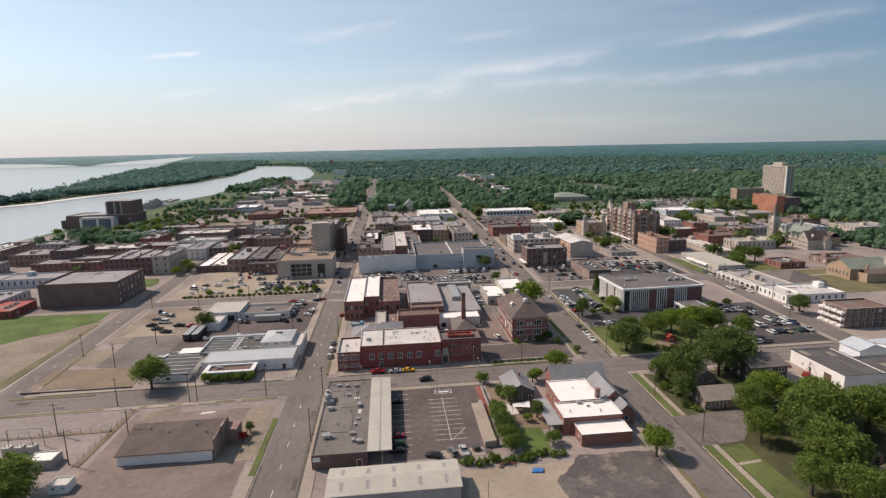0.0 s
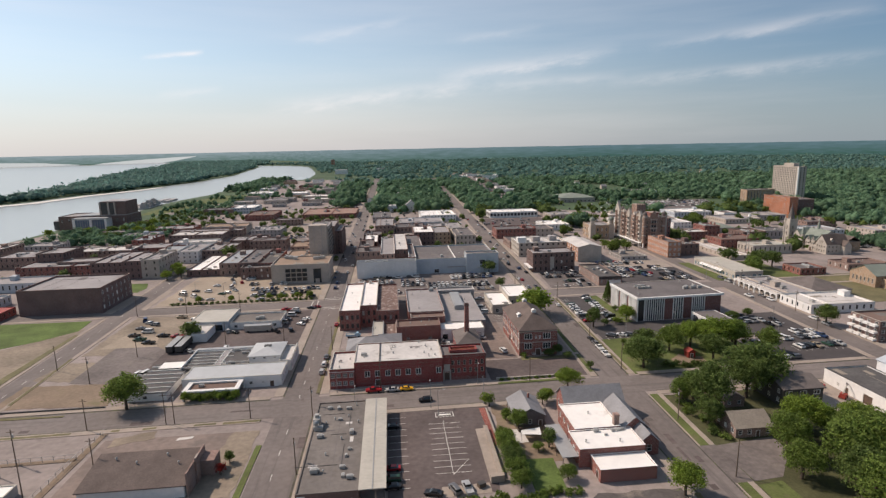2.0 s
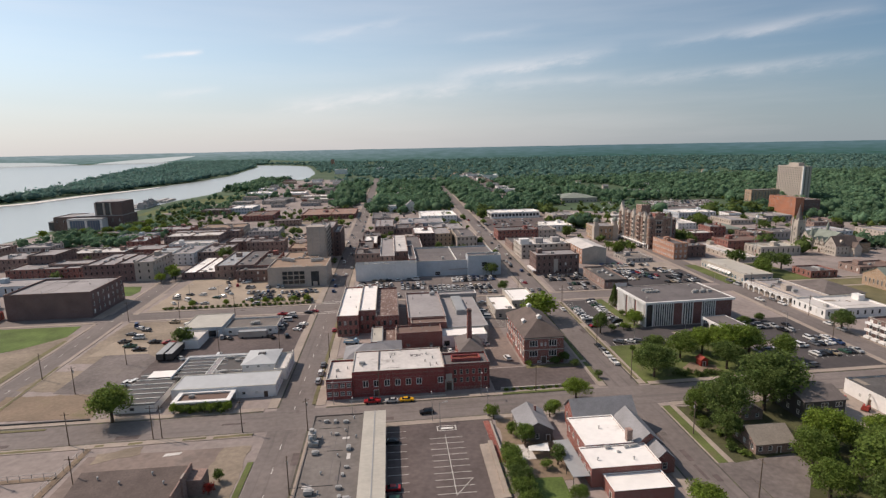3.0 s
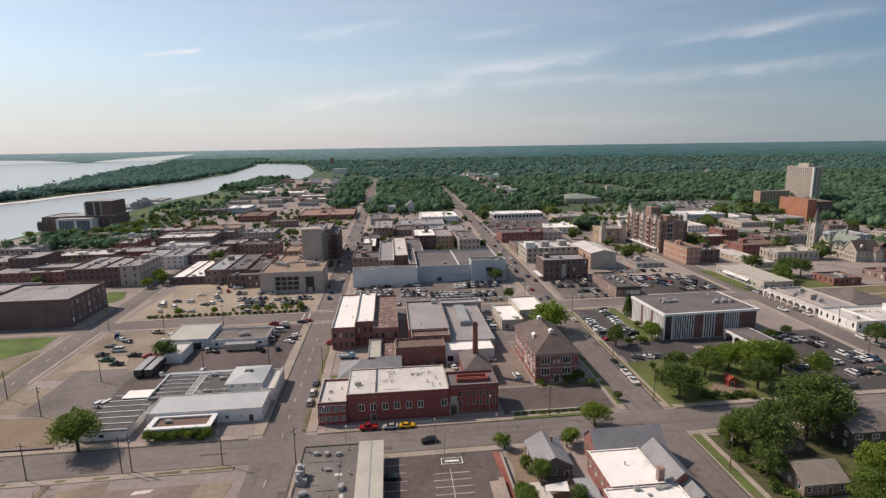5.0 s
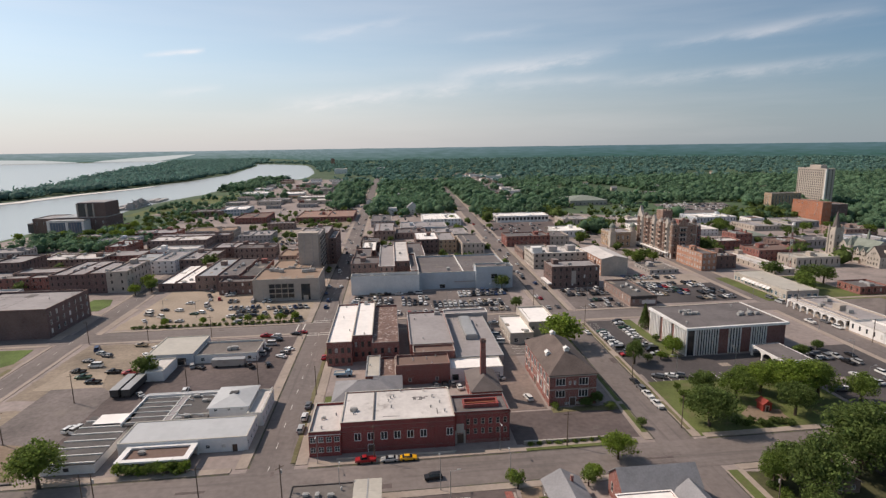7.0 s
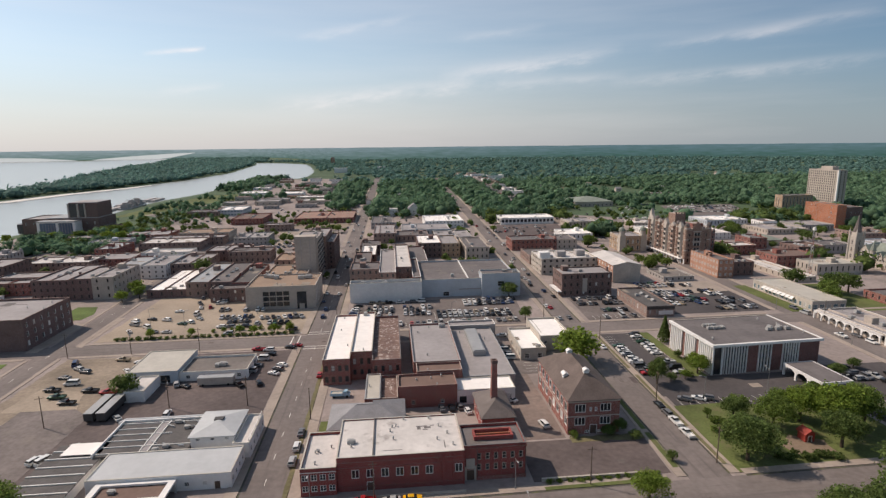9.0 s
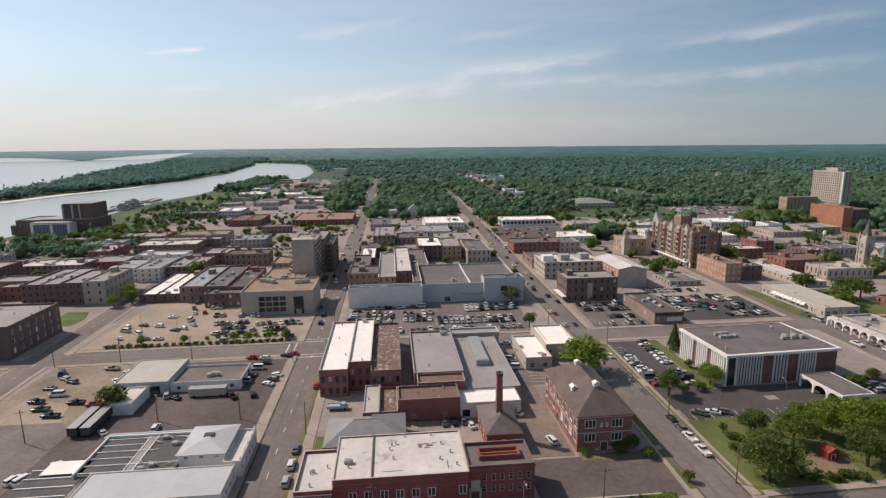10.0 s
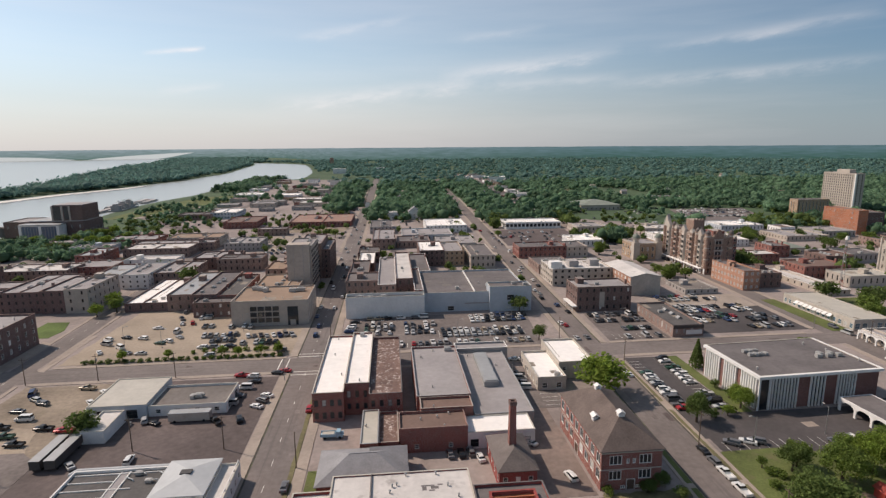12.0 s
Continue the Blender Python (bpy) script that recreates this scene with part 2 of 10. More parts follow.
WHITE_METAL = mat("white_coated_metal_roof", (0.45, 0.46, 0.46), 0.6, 0.07, 0.1, 0.6, 0.03, stain=((0.5, 0.48, 0.45), 0.2, 0.62, 0.4))
FELT = mat("charcoal_roof_felt", (0.105, 0.098, 0.094), 0.9, 0.2, 0.15, 1.2, 0.1, stain=((0.2, 0.18, 0.165), 0.22, 0.6, 0.5))
ORANGE_BRICK = brick("orange_brick", (0.42, 0.15, 0.075))
TAN_BRICK = brick("tan_brick", (0.42, 0.28, 0.18), (0.45, 0.4, 0.33))
BUFF = mat("buff_concrete", (0.45, 0.39, 0.335), 0.85, 0.12, 0.1, 0.7, 0.05, stain=((0.24, 0.2, 0.17), 0.12, 0.58, 0.5))
STONE = mat("grey_limestone", (0.45, 0.4, 0.345), 0.85, 0.16, 0.12, 0.8, 0.15)
WHITE = mat("white_painted_wall", (0.74, 0.72, 0.69), 0.75, 0.08, 0.15, 0.9, 0.05, stain=((0.45, 0.4, 0.35), 0.2, 0.62, 0.5))
PALE_BLUE = mat("pale_blue_metal_wall", (0.47, 0.5, 0.53), 0.6, 0.08, 0.12, 0.7, 0.05)
GREY_WALL = mat("grey_painted_wall", (0.36, 0.335, 0.32), 0.8, 0.12, 0.12, 0.7, 0.05)
WHITE_ROOF = mat("white_roof_membrane", (0.85, 0.81, 0.76), 0.7, 0.07, 0.08, 0.5, 0.05, stain=((0.5, 0.44, 0.38), 0.12, 0.6, 0.6))
PALE_ROOF = mat("dirty_white_roof", (0.57, 0.535, 0.5), 0.8, 0.12, 0.1, 0.7, 0.05, stain=((0.27, 0.24, 0.22), 0.16, 0.57, 0.75))
GRAVEL_ROOF = mat("grey_brown_gravel_felt", (0.175, 0.155, 0.14), 0.92, 0.2, 0.08, 0.8, 0.1, stain=((0.26, 0.23, 0.2), 0.11, 0.58, 0.6))
DEEP_GLASS = mat("deep_blue_glass", (0.09, 0.13, 0.19), 0.15, 0.15, 0.3, 1.2, 0.0, spec=0.6)
PALE_GLASS = mat("pale_reflecting_glass", (0.3, 0.29, 0.28), 0.25, 0.25, 0.3, 1.2, 0.0, spec=0.5)
GREY_ROOF = mat("grey_roof_felt", (0.31, 0.286, 0.28), 0.85, 0.14, 0.06, 0.5, 0.05, stain=((0.32, 0.3, 0.28), 0.09, 0.6, 0.6))
DARK_ROOF = mat("dark_tar_roof", (0.15, 0.134, 0.13), 0.85, 0.2, 0.07, 0.6, 0.08, stain=((0.2, 0.18, 0.165), 0.1, 0.6, 0.6))
BROWN_ROOF = mat("brown_gravel_roof", (0.18, 0.122, 0.1), 0.92, 0.16, 0.08, 1.0, 0.1, stain=((0.16, 0.12, 0.1), 0.12, 0.58, 0.6))
TERRACOTTA = mat("terracotta_gravel_roof", (0.3, 0.19, 0.15), 0.92, 0.14, 0.08, 1.0, 0.1, stain=((0.42, 0.3, 0.24), 0.12, 0.6, 0.5))
TAN_ROOF = mat("tan_gravel_roof", (0.285, 0.205, 0.15), 0.92, 0.14, 0.08, 1.0, 0.1, stain=((0.5, 0.38, 0.28), 0.12, 0.6, 0.5))
FLAKED_ROOF = mat("flaking_roof_coating", (0.17, 0.11, 0.092), 0.9, 0.25, 0.2, 1.0, 0.1, stain=((0.62, 0.55, 0.5), 0.75, 0.53, 0.85))
PALE_METAL = mat("pale_painted_sheet_metal", (0.47, 0.435, 0.37), 0.5, 0.09, 0.15, 0.8, 0.03, stain=((0.36, 0.32, 0.28), 0.25, 0.6, 0.5))
BARE = mat("bare_dusty_lot", (0.25, 0.203, 0.155), 0.95, 0.25, 0.06, 0.7, 0.1, stain=((0.16, 0.145, 0.085), 0.09, 0.56, 0.6))
METAL_ROOF = mat("grey_sheet_metal", (0.34, 0.34, 0.335), 0.5, 0.1, 0.1, 0.6, 0.03, metal=0.15, stain=((0.36, 0.33, 0.3), 0.2, 0.6, 0.5))
SHINGLE = mat("grey_brown_shingles", (0.15, 0.128, 0.118), 0.92, 0.2, 0.2, 2.2, 0.2)
SHINGLE_GREY = mat("light_grey_shingles", (0.25, 0.245, 0.25), 0.9, 0.16, 0.2, 2.2, 0.2)
BROWN_SHINGLE = mat("brown_shingles", (0.2, 0.155, 0.125), 0.92, 0.2, 0.2, 2.2, 0.2)
TAN_SHINGLE = mat("weathered_tan_shingles", (0.28, 0.24, 0.195), 0.92, 0.2, 0.2, 2.2, 0.2)
GREEN_ROOF = mat("pale_green_copper_roof", (0.225, 0.25, 0.21), 0.8, 0.15, 0.2, 1.5, 0.1)
TRIM = mat("white_trim", (0.72, 0.7, 0.66), 0.7, 0.08, 0.3, 2.0, 0.0)
DARK_TRIM = mat("dark_metal_trim", (0.07, 0.065, 0.062), 0.6, 0.15, 0.3, 2.0, 0.0)
GLASS = mat("dark_window_glass", (0.028, 0.032, 0.036), 0.12, 0.3, 0.35, 0.6, 0.0, per="object", spec=0.6)
BRIGHT_GLASS = mat("sky_blue_window_glass", (0.1, 0.16, 0.2), 0.08, 0.2, 0.3, 0.6, 0.0, spec=0.8)
# white pane colour for drawn blinds, and for painted sky glints
BLIND_GLINT = mat("white_blind_and_sky_glint", (0.5, 0.48, 0.45), 0.6, 0.2, 0.3, 1.5, 0.0, per="object")
UNIT = mat("galvanised_unit", (0.42, 0.41, 0.39), 0.55, 0.15, 0.6, 2.0, 0.05, metal=0.3)
DOOR = mat("brown_door", (0.12, 0.08, 0.06), 0.6, 0.15, 0.4, 2.0, 0.0)
WOOD = mat("weathered_pole_wood", (0.14, 0.105, 0.08), 0.9, 0.2, 0.5, 4.0, 0.1)
BARK = mat("bark", (0.09, 0.068, 0.05), 0.95, 0.25, 0.8, 6.0, 0.3)
STEEL = mat("dull_steel", (0.35, 0.35, 0.34), 0.5, 0.12, 0.5, 2.0, 0.0, metal=0.6)
RED_PAINT = mat("red_paint", (0.33, 0.055, 0.04), 0.6, 0.12, 0.5, 2.0, 0.0)
BLUE_PAINT = mat("blue_tarpaulin", (0.05, 0.17, 0.42), 0.5, 0.12, 0.5, 2.0, 0.0)
RUBBER = mat("tyre_rubber", (0.02, 0.02, 0.02), 0.9, 0.1, 1, 3, 0.0)
CAR_GLASS = mat("car_glass", (0.02, 0.022, 0.025), 0.08, 0.1, 1, 3, 0.0, spec=0.7)
LAMP_LENS = mat("lamp_lens", (0.6, 0.58, 0.52), 0.3, 0.05, 1, 3, 0.0)
TRUCK_BLUE = mat("pale_blue_truck_paint", (0.3, 0.46, 0.56), 0.45, 0.1, 0.5, 2.0, 0.0)
TAIL_LENS = mat("tail_lens", (0.3, 0.02, 0.02), 0.3, 0.05, 1, 3, 0.0)


def leaf(name, col, per="island", back=0.5, vary=0.38, big=0.35, spread=0.3):
    m = mat(name, col, 0.75, spread, big, 1.4, 0.0, per=per, spec=0.15, vary=vary)
    n, l = m.node_tree.nodes, m.node_tree.links
    p = n["Principled BSDF"]
    if back:
        tr, mx = n.new("ShaderNodeBsdfTranslucent"), n.new("ShaderNodeMixShader")
        mx.inputs["Fac"].default_value = back
        l.new(p.inputs["Base Color"].links[0].from_socket, tr.inputs["Color"])
        l.new(p.outputs[0], mx.inputs[1])
        l.new(tr.outputs[0], mx.inputs[2])
        l.new(mx.outputs[0], n["Material Output"].inputs["Surface"])
    return m


LEAF = leaf("green_leaves", (0.158, 0.218, 0.05))
LEAF_DARK = leaf("dark_green_leaves", (0.124, 0.172, 0.05))
LEAF_BRIGHT = leaf("yellow_green_leaves", (0.19, 0.26, 0.045))
LEAF_RED = leaf("red_leaves", (0.22, 0.03, 0.025))
# blue lift over the near leaves puts distance haze into both colours
HAZED_CANOPY = leaf("hazed_town_canopy", (0.132, 0.222, 0.126), back=0.45, vary=0.2, big=0.03, spread=0.34)
FAR_HAZED_CANOPY = leaf("hazed_woodland_canopy", (0.138, 0.242, 0.203), back=0.45, vary=0.14, big=0.015, spread=0.34)
# dark base colour holds the shade under the garden trees; greener patches are lawn
GARDEN = mat("shade_toned_garden_grass", (0.075, 0.075, 0.035), 0.95, 0.3, 0.1, 1.5, 0.3, stain=((0.11, 0.13, 0.03), 0.06, 0.56, 0.7))
PALE_SAND = mat("pale_sand", (0.7, 0.67, 0.61), 0.9, 0.1, 0.05, 0.6, 0.05)

WATER = bpy.data.materials.new("river_water")
WATER.use_nodes = True
_n, _l = WATER.node_tree.nodes, WATER.node_tree.links
_p = _n["Principled BSDF"]
_p.inputs["Base Color"].default_value, _p.inputs["Roughness"].default_value = (0.38, 0.4, 0.385, 1), 0.24
_p.inputs["IOR"].default_value = 1.33
_g, _t, _b = _n.new("ShaderNodeNewGeometry"), _n.new("ShaderNodeTexNoise"), _n.new("ShaderNodeBump")
_t.inputs["Scale"].default_value, _t.inputs["Detail"].default_value = 0.12, 5.0
_b.inputs["Strength"].default_value, _b.inputs["Distance"].default_value = 0.25, 0.3
_l.new(_g.outputs["Position"], _t.inputs["Vector"])
_l.new(_t.outputs["Fac"], _b.inputs["Height"])
_l.new(_b.outputs["Normal"], _p.inputs["Normal"])

# the far rim of the country, a glowing backdrop with distance haze in its colours
RIM = bpy.data.materials.new("hazy_far_country")
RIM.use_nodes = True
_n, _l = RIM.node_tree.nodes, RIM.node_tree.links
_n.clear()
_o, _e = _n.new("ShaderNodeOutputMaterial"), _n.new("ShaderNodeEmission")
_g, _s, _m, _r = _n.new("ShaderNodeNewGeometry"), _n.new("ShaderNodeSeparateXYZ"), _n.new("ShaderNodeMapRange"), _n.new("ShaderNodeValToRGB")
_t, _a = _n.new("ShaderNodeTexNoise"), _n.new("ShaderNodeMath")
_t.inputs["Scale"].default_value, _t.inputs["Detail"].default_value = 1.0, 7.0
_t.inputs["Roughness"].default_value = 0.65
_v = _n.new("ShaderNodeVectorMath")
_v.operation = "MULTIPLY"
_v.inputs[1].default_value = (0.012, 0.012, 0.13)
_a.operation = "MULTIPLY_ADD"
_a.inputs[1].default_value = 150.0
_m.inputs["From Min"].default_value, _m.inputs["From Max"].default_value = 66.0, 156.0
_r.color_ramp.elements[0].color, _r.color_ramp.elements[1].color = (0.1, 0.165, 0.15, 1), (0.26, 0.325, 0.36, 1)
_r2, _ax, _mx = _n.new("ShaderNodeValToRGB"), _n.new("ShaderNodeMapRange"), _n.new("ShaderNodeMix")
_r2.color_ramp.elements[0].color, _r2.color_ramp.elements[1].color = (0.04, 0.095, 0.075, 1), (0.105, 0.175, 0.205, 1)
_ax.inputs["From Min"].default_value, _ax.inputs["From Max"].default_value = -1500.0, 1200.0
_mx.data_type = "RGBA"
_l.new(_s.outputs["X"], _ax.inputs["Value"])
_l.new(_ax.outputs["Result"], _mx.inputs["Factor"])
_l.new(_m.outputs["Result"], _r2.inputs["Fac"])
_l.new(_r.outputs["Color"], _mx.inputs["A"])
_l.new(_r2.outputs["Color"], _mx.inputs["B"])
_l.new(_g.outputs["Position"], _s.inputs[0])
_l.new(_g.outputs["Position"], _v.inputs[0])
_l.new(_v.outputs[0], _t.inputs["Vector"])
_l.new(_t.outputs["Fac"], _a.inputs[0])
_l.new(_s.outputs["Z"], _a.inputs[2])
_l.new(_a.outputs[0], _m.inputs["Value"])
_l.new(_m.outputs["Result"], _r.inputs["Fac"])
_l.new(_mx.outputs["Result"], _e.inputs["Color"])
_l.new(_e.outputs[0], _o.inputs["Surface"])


# ---------------- mesh tools ----------------
class Shape:
    """Gathers vertices and faces of one mesh."""

    def __init__(self):
        self.v, self.f = [], []

    def add(self, pts, faces):
        k = len(self.v)
        self.v += [tuple(p) for p in pts]
        self.f += [tuple(k + i for i in f) for f in faces]
        return self

    def quad(self, a, b, c, d):
        return self.add((a, b, c, d), ((0, 1, 2, 3),))

    def box(self, x0, x1, y0, y1, z0, z1):
        return self.add([(x0, y0, z0), (x1, y0, z0), (x1, y1, z0), (x0, y1, z0), (x0, y0, z1), (x1, y0, z1), (x1, y1, z1), (x0, y1, z1)],
                        [(3, 2, 1, 0), (4, 5, 6, 7), (0, 1, 5, 4), (1, 2, 6, 5), (2, 3, 7, 6), (3, 0, 4, 7)])

    def prism(self, poly, z0, z1):
        n = len(poly)
        return self.add([(x, y, z0) for x, y in poly] + [(x, y, z1) for x, y in poly],
                        [tuple(reversed(range(n))), tuple(range(n, 2 * n))] + [(i, (i + 1) % n, n + (i + 1) % n, n + i) for i in range(n)])

    def tube(self, x, y, z0, z1, r0, r1=None, n=10):
        r1 = r0 if r1 is None else r1
        ring = [(math.cos(6.28319 * i / n), math.sin(6.28319 * i / n)) for i in range(n)]
        return self.add([(x + r0 * c, y + r0 * s, z0) for c, s in ring] + [(x + r1 * c, y + r1 * s, z1) for c, s in ring],
                        [tuple(reversed(range(n))), tuple(range(n, 2 * n))] + [(i, (i + 1) % n, n + (i + 1) % n, n + i) for i in range(n)])

    def rod(self, a, b, r, n=6):
        a, b = Vector(a), Vector(b)
        q = (b - a).to_track_quat("Z", "Y").to_matrix()
        ring = [q @ Vector((r * math.cos(6.28319 * i / n), r * math.sin(6.28319 * i / n), 0)) for i in range(n)]
        return self.add([a + p for p in ring] + [b + p for p in ring],
                        [tuple(reversed(range(n))), tuple(range(n, 2 * n))] + [(i, (i + 1) % n, n + (i + 1) % n, n + i) for i in range(n)])

    def gable(self, x0, x1, y0, y1, z, rise, along="x", over=0.4, thick=0.18):
        """A pitched roof of two slabs, its ridge along x or y."""
        x0, x1, y0, y1 = x0 - over, x1 + over, y0 - over, y1 + over
        if along == "x":
            ym = (y0 + y1) / 2
            prof = [(y0, z), (ym, z + rise), (y1, z), (y1, z - thick), (ym, z + rise - thick), (y0, z - thick)]
            pts = [(x, p, q) for x in (x0, x1) for p, q in prof]
        else:
            xm = (x0 + x1) / 2
            prof = [(x0, z), (xm, z + rise), (x1, z), (x1, z - thick), (xm, z + rise - thick), (x0, z - thick)]
            pts = [(p, y, q) for y in (y1, y0) for p, q in prof]
        return self.add(pts, [(0, 1, 7, 6)[::-1], (1, 2, 8, 7)[::-1], (2, 3, 9, 8)[::-1], (3, 4, 10, 9)[::-1], (4, 5, 11, 10)[::-1], (5, 0, 6, 11)[::-1], (0, 1, 4, 5), (1, 2, 3, 4), (6, 7, 10, 11)[::-1], (7, 8, 9, 10)[::-1]])

    def hip(self, x0, x1, y0, y1, z, rise, over=0.5, thick=0.2):
        x0, x1, y0, y1 = x0 - over, x1 + over, y0 - over, y1 + over
        w, d = x1 - x0, y1 - y0
        k = min(w, d) / 2
        if w >= d:
            a, b = (x0 + k, (y0 + y1) / 2, z + rise), (x1 - k - 0.01, (y0 + y1) / 2, z + rise)
            top = [(0, 1, 5, 4), (1, 2, 5), (2, 3, 4, 5), (3, 0, 4)]
        else:
            a, b = ((x0 + x1) / 2, y0 + k, z + rise), ((x0 + x1) / 2, y1 - k - 0.01, z + rise)
            top = [(0, 1, 4), (1, 2, 5, 4), (2, 3, 5), (3, 0, 4, 5)]
        low = [(x0, y0), (x1, y0), (x1, y1), (x0, y1)]
        self.add([(*p, z) for p in low] + [a, b] + [(*p, z - thick) for p in low], top + [(6, 7, 1, 0), (7, 8, 2, 1), (8, 9, 3, 2), (9, 6, 0, 3), (9, 8, 7, 6)])
        return self

    def mesh(self, name, material):
        m = bpy.data.meshes.new(name)
        m.from_pydata(self.v, [], self.f)
        m.materials.append(material)
        m.update()
        return m


def part(name, shape, material, parent, label="", at=None):
    """Links a shape, or a mesh made before, as one object under a thing."""
    ob = new(name, shape if isinstance(shape, bpy.types.Mesh) else shape.mesh(name, material))
    ob.parent = parent
    if at is not None:
        ob.matrix_basis = at
    return tagged(ob, label) if label else ob


def thing(name, label, category, x=0, y=0, z=0, rz=0, group="", kind=""):
    ob = new(name)
    ob.matrix_basis = pose(x, y, z, 0, 0, rz)
    return tagged(ob, label, category, group, kind)


def solid(name, shape, material, label, category, kind="", group="", at=None):
    ob = new(name, shape.mesh(name, material))
    if at is not None:
        ob.matrix_basis = at
    return tagged(ob, label, category, group, kind)


# ---------------- windows, walls, roofs ----------------
WINDOW_MESHES = {}


def ring_frame(w, h, t):
    """A connected window frame, sill included."""
    o = [(-w / 2, 0), (w / 2, 0), (w / 2, h), (-w / 2, h)]
    i = [(-w / 2 + t, t), (w / 2 - t, t), (w / 2 - t, h - t), (-w / 2 + t, h - t)]
    pts = [(x, y, z) for y in (-0.1, 0.1) for ring in (o, i) for x, z in ring]
    f = []
    for k in range(4):
        j = (k + 1) % 4
        f += [(k, j, 4 + j, 4 + k), (8 + j, 8 + k, 12 + k, 12 + j), (j, k, 8 + k, 8 + j), (4 + k, 4 + j, 12 + j, 12 + k)]
    return Shape().add(pts, f)


def far_window(w, h, frame_mat, pane_mat):
    """Frame and pane in one small piece, for buildings far off."""
    key = (round(w, 2), round(h, 2), "far", frame_mat.name, pane_mat.name)
    if key not in WINDOW_MESHES:
        s = ring_frame(w, h, 0.1)
        n = len(s.f)
        s.f.append((4, 5, 6, 7))
        m = s.mesh("window", frame_mat)
        m.materials.append(pane_mat)
        m.polygons[n].material_index = 1
        WINDOW_MESHES[key] = m
    return WINDOW_MESHES[key]


def window_meshes(w, h, style, frame_mat, pane_mat):
    key = (round(w, 2), round(h, 2), style, frame_mat.name, pane_mat.name)
    if key not in WINDOW_MESHES:
        t = 0.15 if style == "pair" else 0.11
        s = ring_frame(w, h, t)
        if style in ("sash", "grid"):
            s.box(-w / 2 + t, w / 2 - t, 0.0, 0.08, h / 2 - 0.04, h / 2 + 0.04)
        if style in ("grid", "pair"):
            k = max(2, round(w / 1.0))
            for i in range(1, k):
                x = -w / 2 + w * i / k
                s.box(x - t * 0.55, x + t * 0.55, -0.01, 0.09, t, h - t)
        WINDOW_MESHES[key] = (s.mesh("window", frame_mat), Shape().box(-w / 2 + 0.02, w / 2 - 0.02, 0.055, 0.075, 0.02, h - 0.02).mesh("pane", pane_mat))
    return WINDOW_MESHES[key]


def facade(shape, a, b, z0, z1, holes, deep=0.28):
    """A wall from a to b (outside on its right) with openings (u0, u1, z0, z1) and their reveals."""
    a, b = Vector((*a, 0)), Vector((*b, 0))
    run = (b - a).length
    d = (b - a) / run
    inward = Vector((-d.y, d.x, 0)) * deep
    us = sorted({0.0, run, *(round(h[i], 4) for h in holes for i in (0, 1))})
    zs = sorted({z0, z1, *(round(h[i], 4) for h in holes for i in (2, 3))})
    up = lambda u, z: a + d * u + Vector((0, 0, z))
    for i in range(len(zs) - 1):
        zc = (zs[i] + zs[i + 1]) / 2
        row = [h for h in holes if h[2] < zc < h[3]]
        start = 0.0
        for h in sorted(row) + [(run, run, 0, 0)]:
            if h[0] - start > 1e-4:
                shape.quad(up(start, zs[i]), up(h[0], zs[i]), up(h[0], zs[i + 1]), up(start, zs[i + 1]))
            start = h[1]
    for u0, u1, q0, q1 in holes:
        c = [up(u0, q0), up(u1, q0), up(u1, q1), up(u0, q1)]
        for i in range(4):
            p, q = c[i], c[(i + 1) % 4]
            shape.quad(q, p, p + inward, q + inward)


HVAC = Shape().box(-1.1, 1.1, -0.8, 0.8, 0.25, 1.35).box(-1.0, -0.8, -0.7, 0.7, 0, 0.25).box(0.8, 1.0, -0.7, 0.7, 0, 0.25).tube(-0.45, 0, 1.35, 1.5, 0.45).tube(0.5, 0, 1.35, 1.5, 0.45).box(1.1, 1.6, -0.4, 0.4, 0.5, 1.2).mesh("roof_unit", UNIT)
VENT = Shape().tube(0, 0, 0, 0.7, 0.18, n=8).tube(0, 0, 0.7, 0.95, 0.34, 0.12, n=8).mesh("roof_vent", UNIT)

SIDES = {"S": 0, "E": 90, "N": 180, "W": -90}


FOOT = []


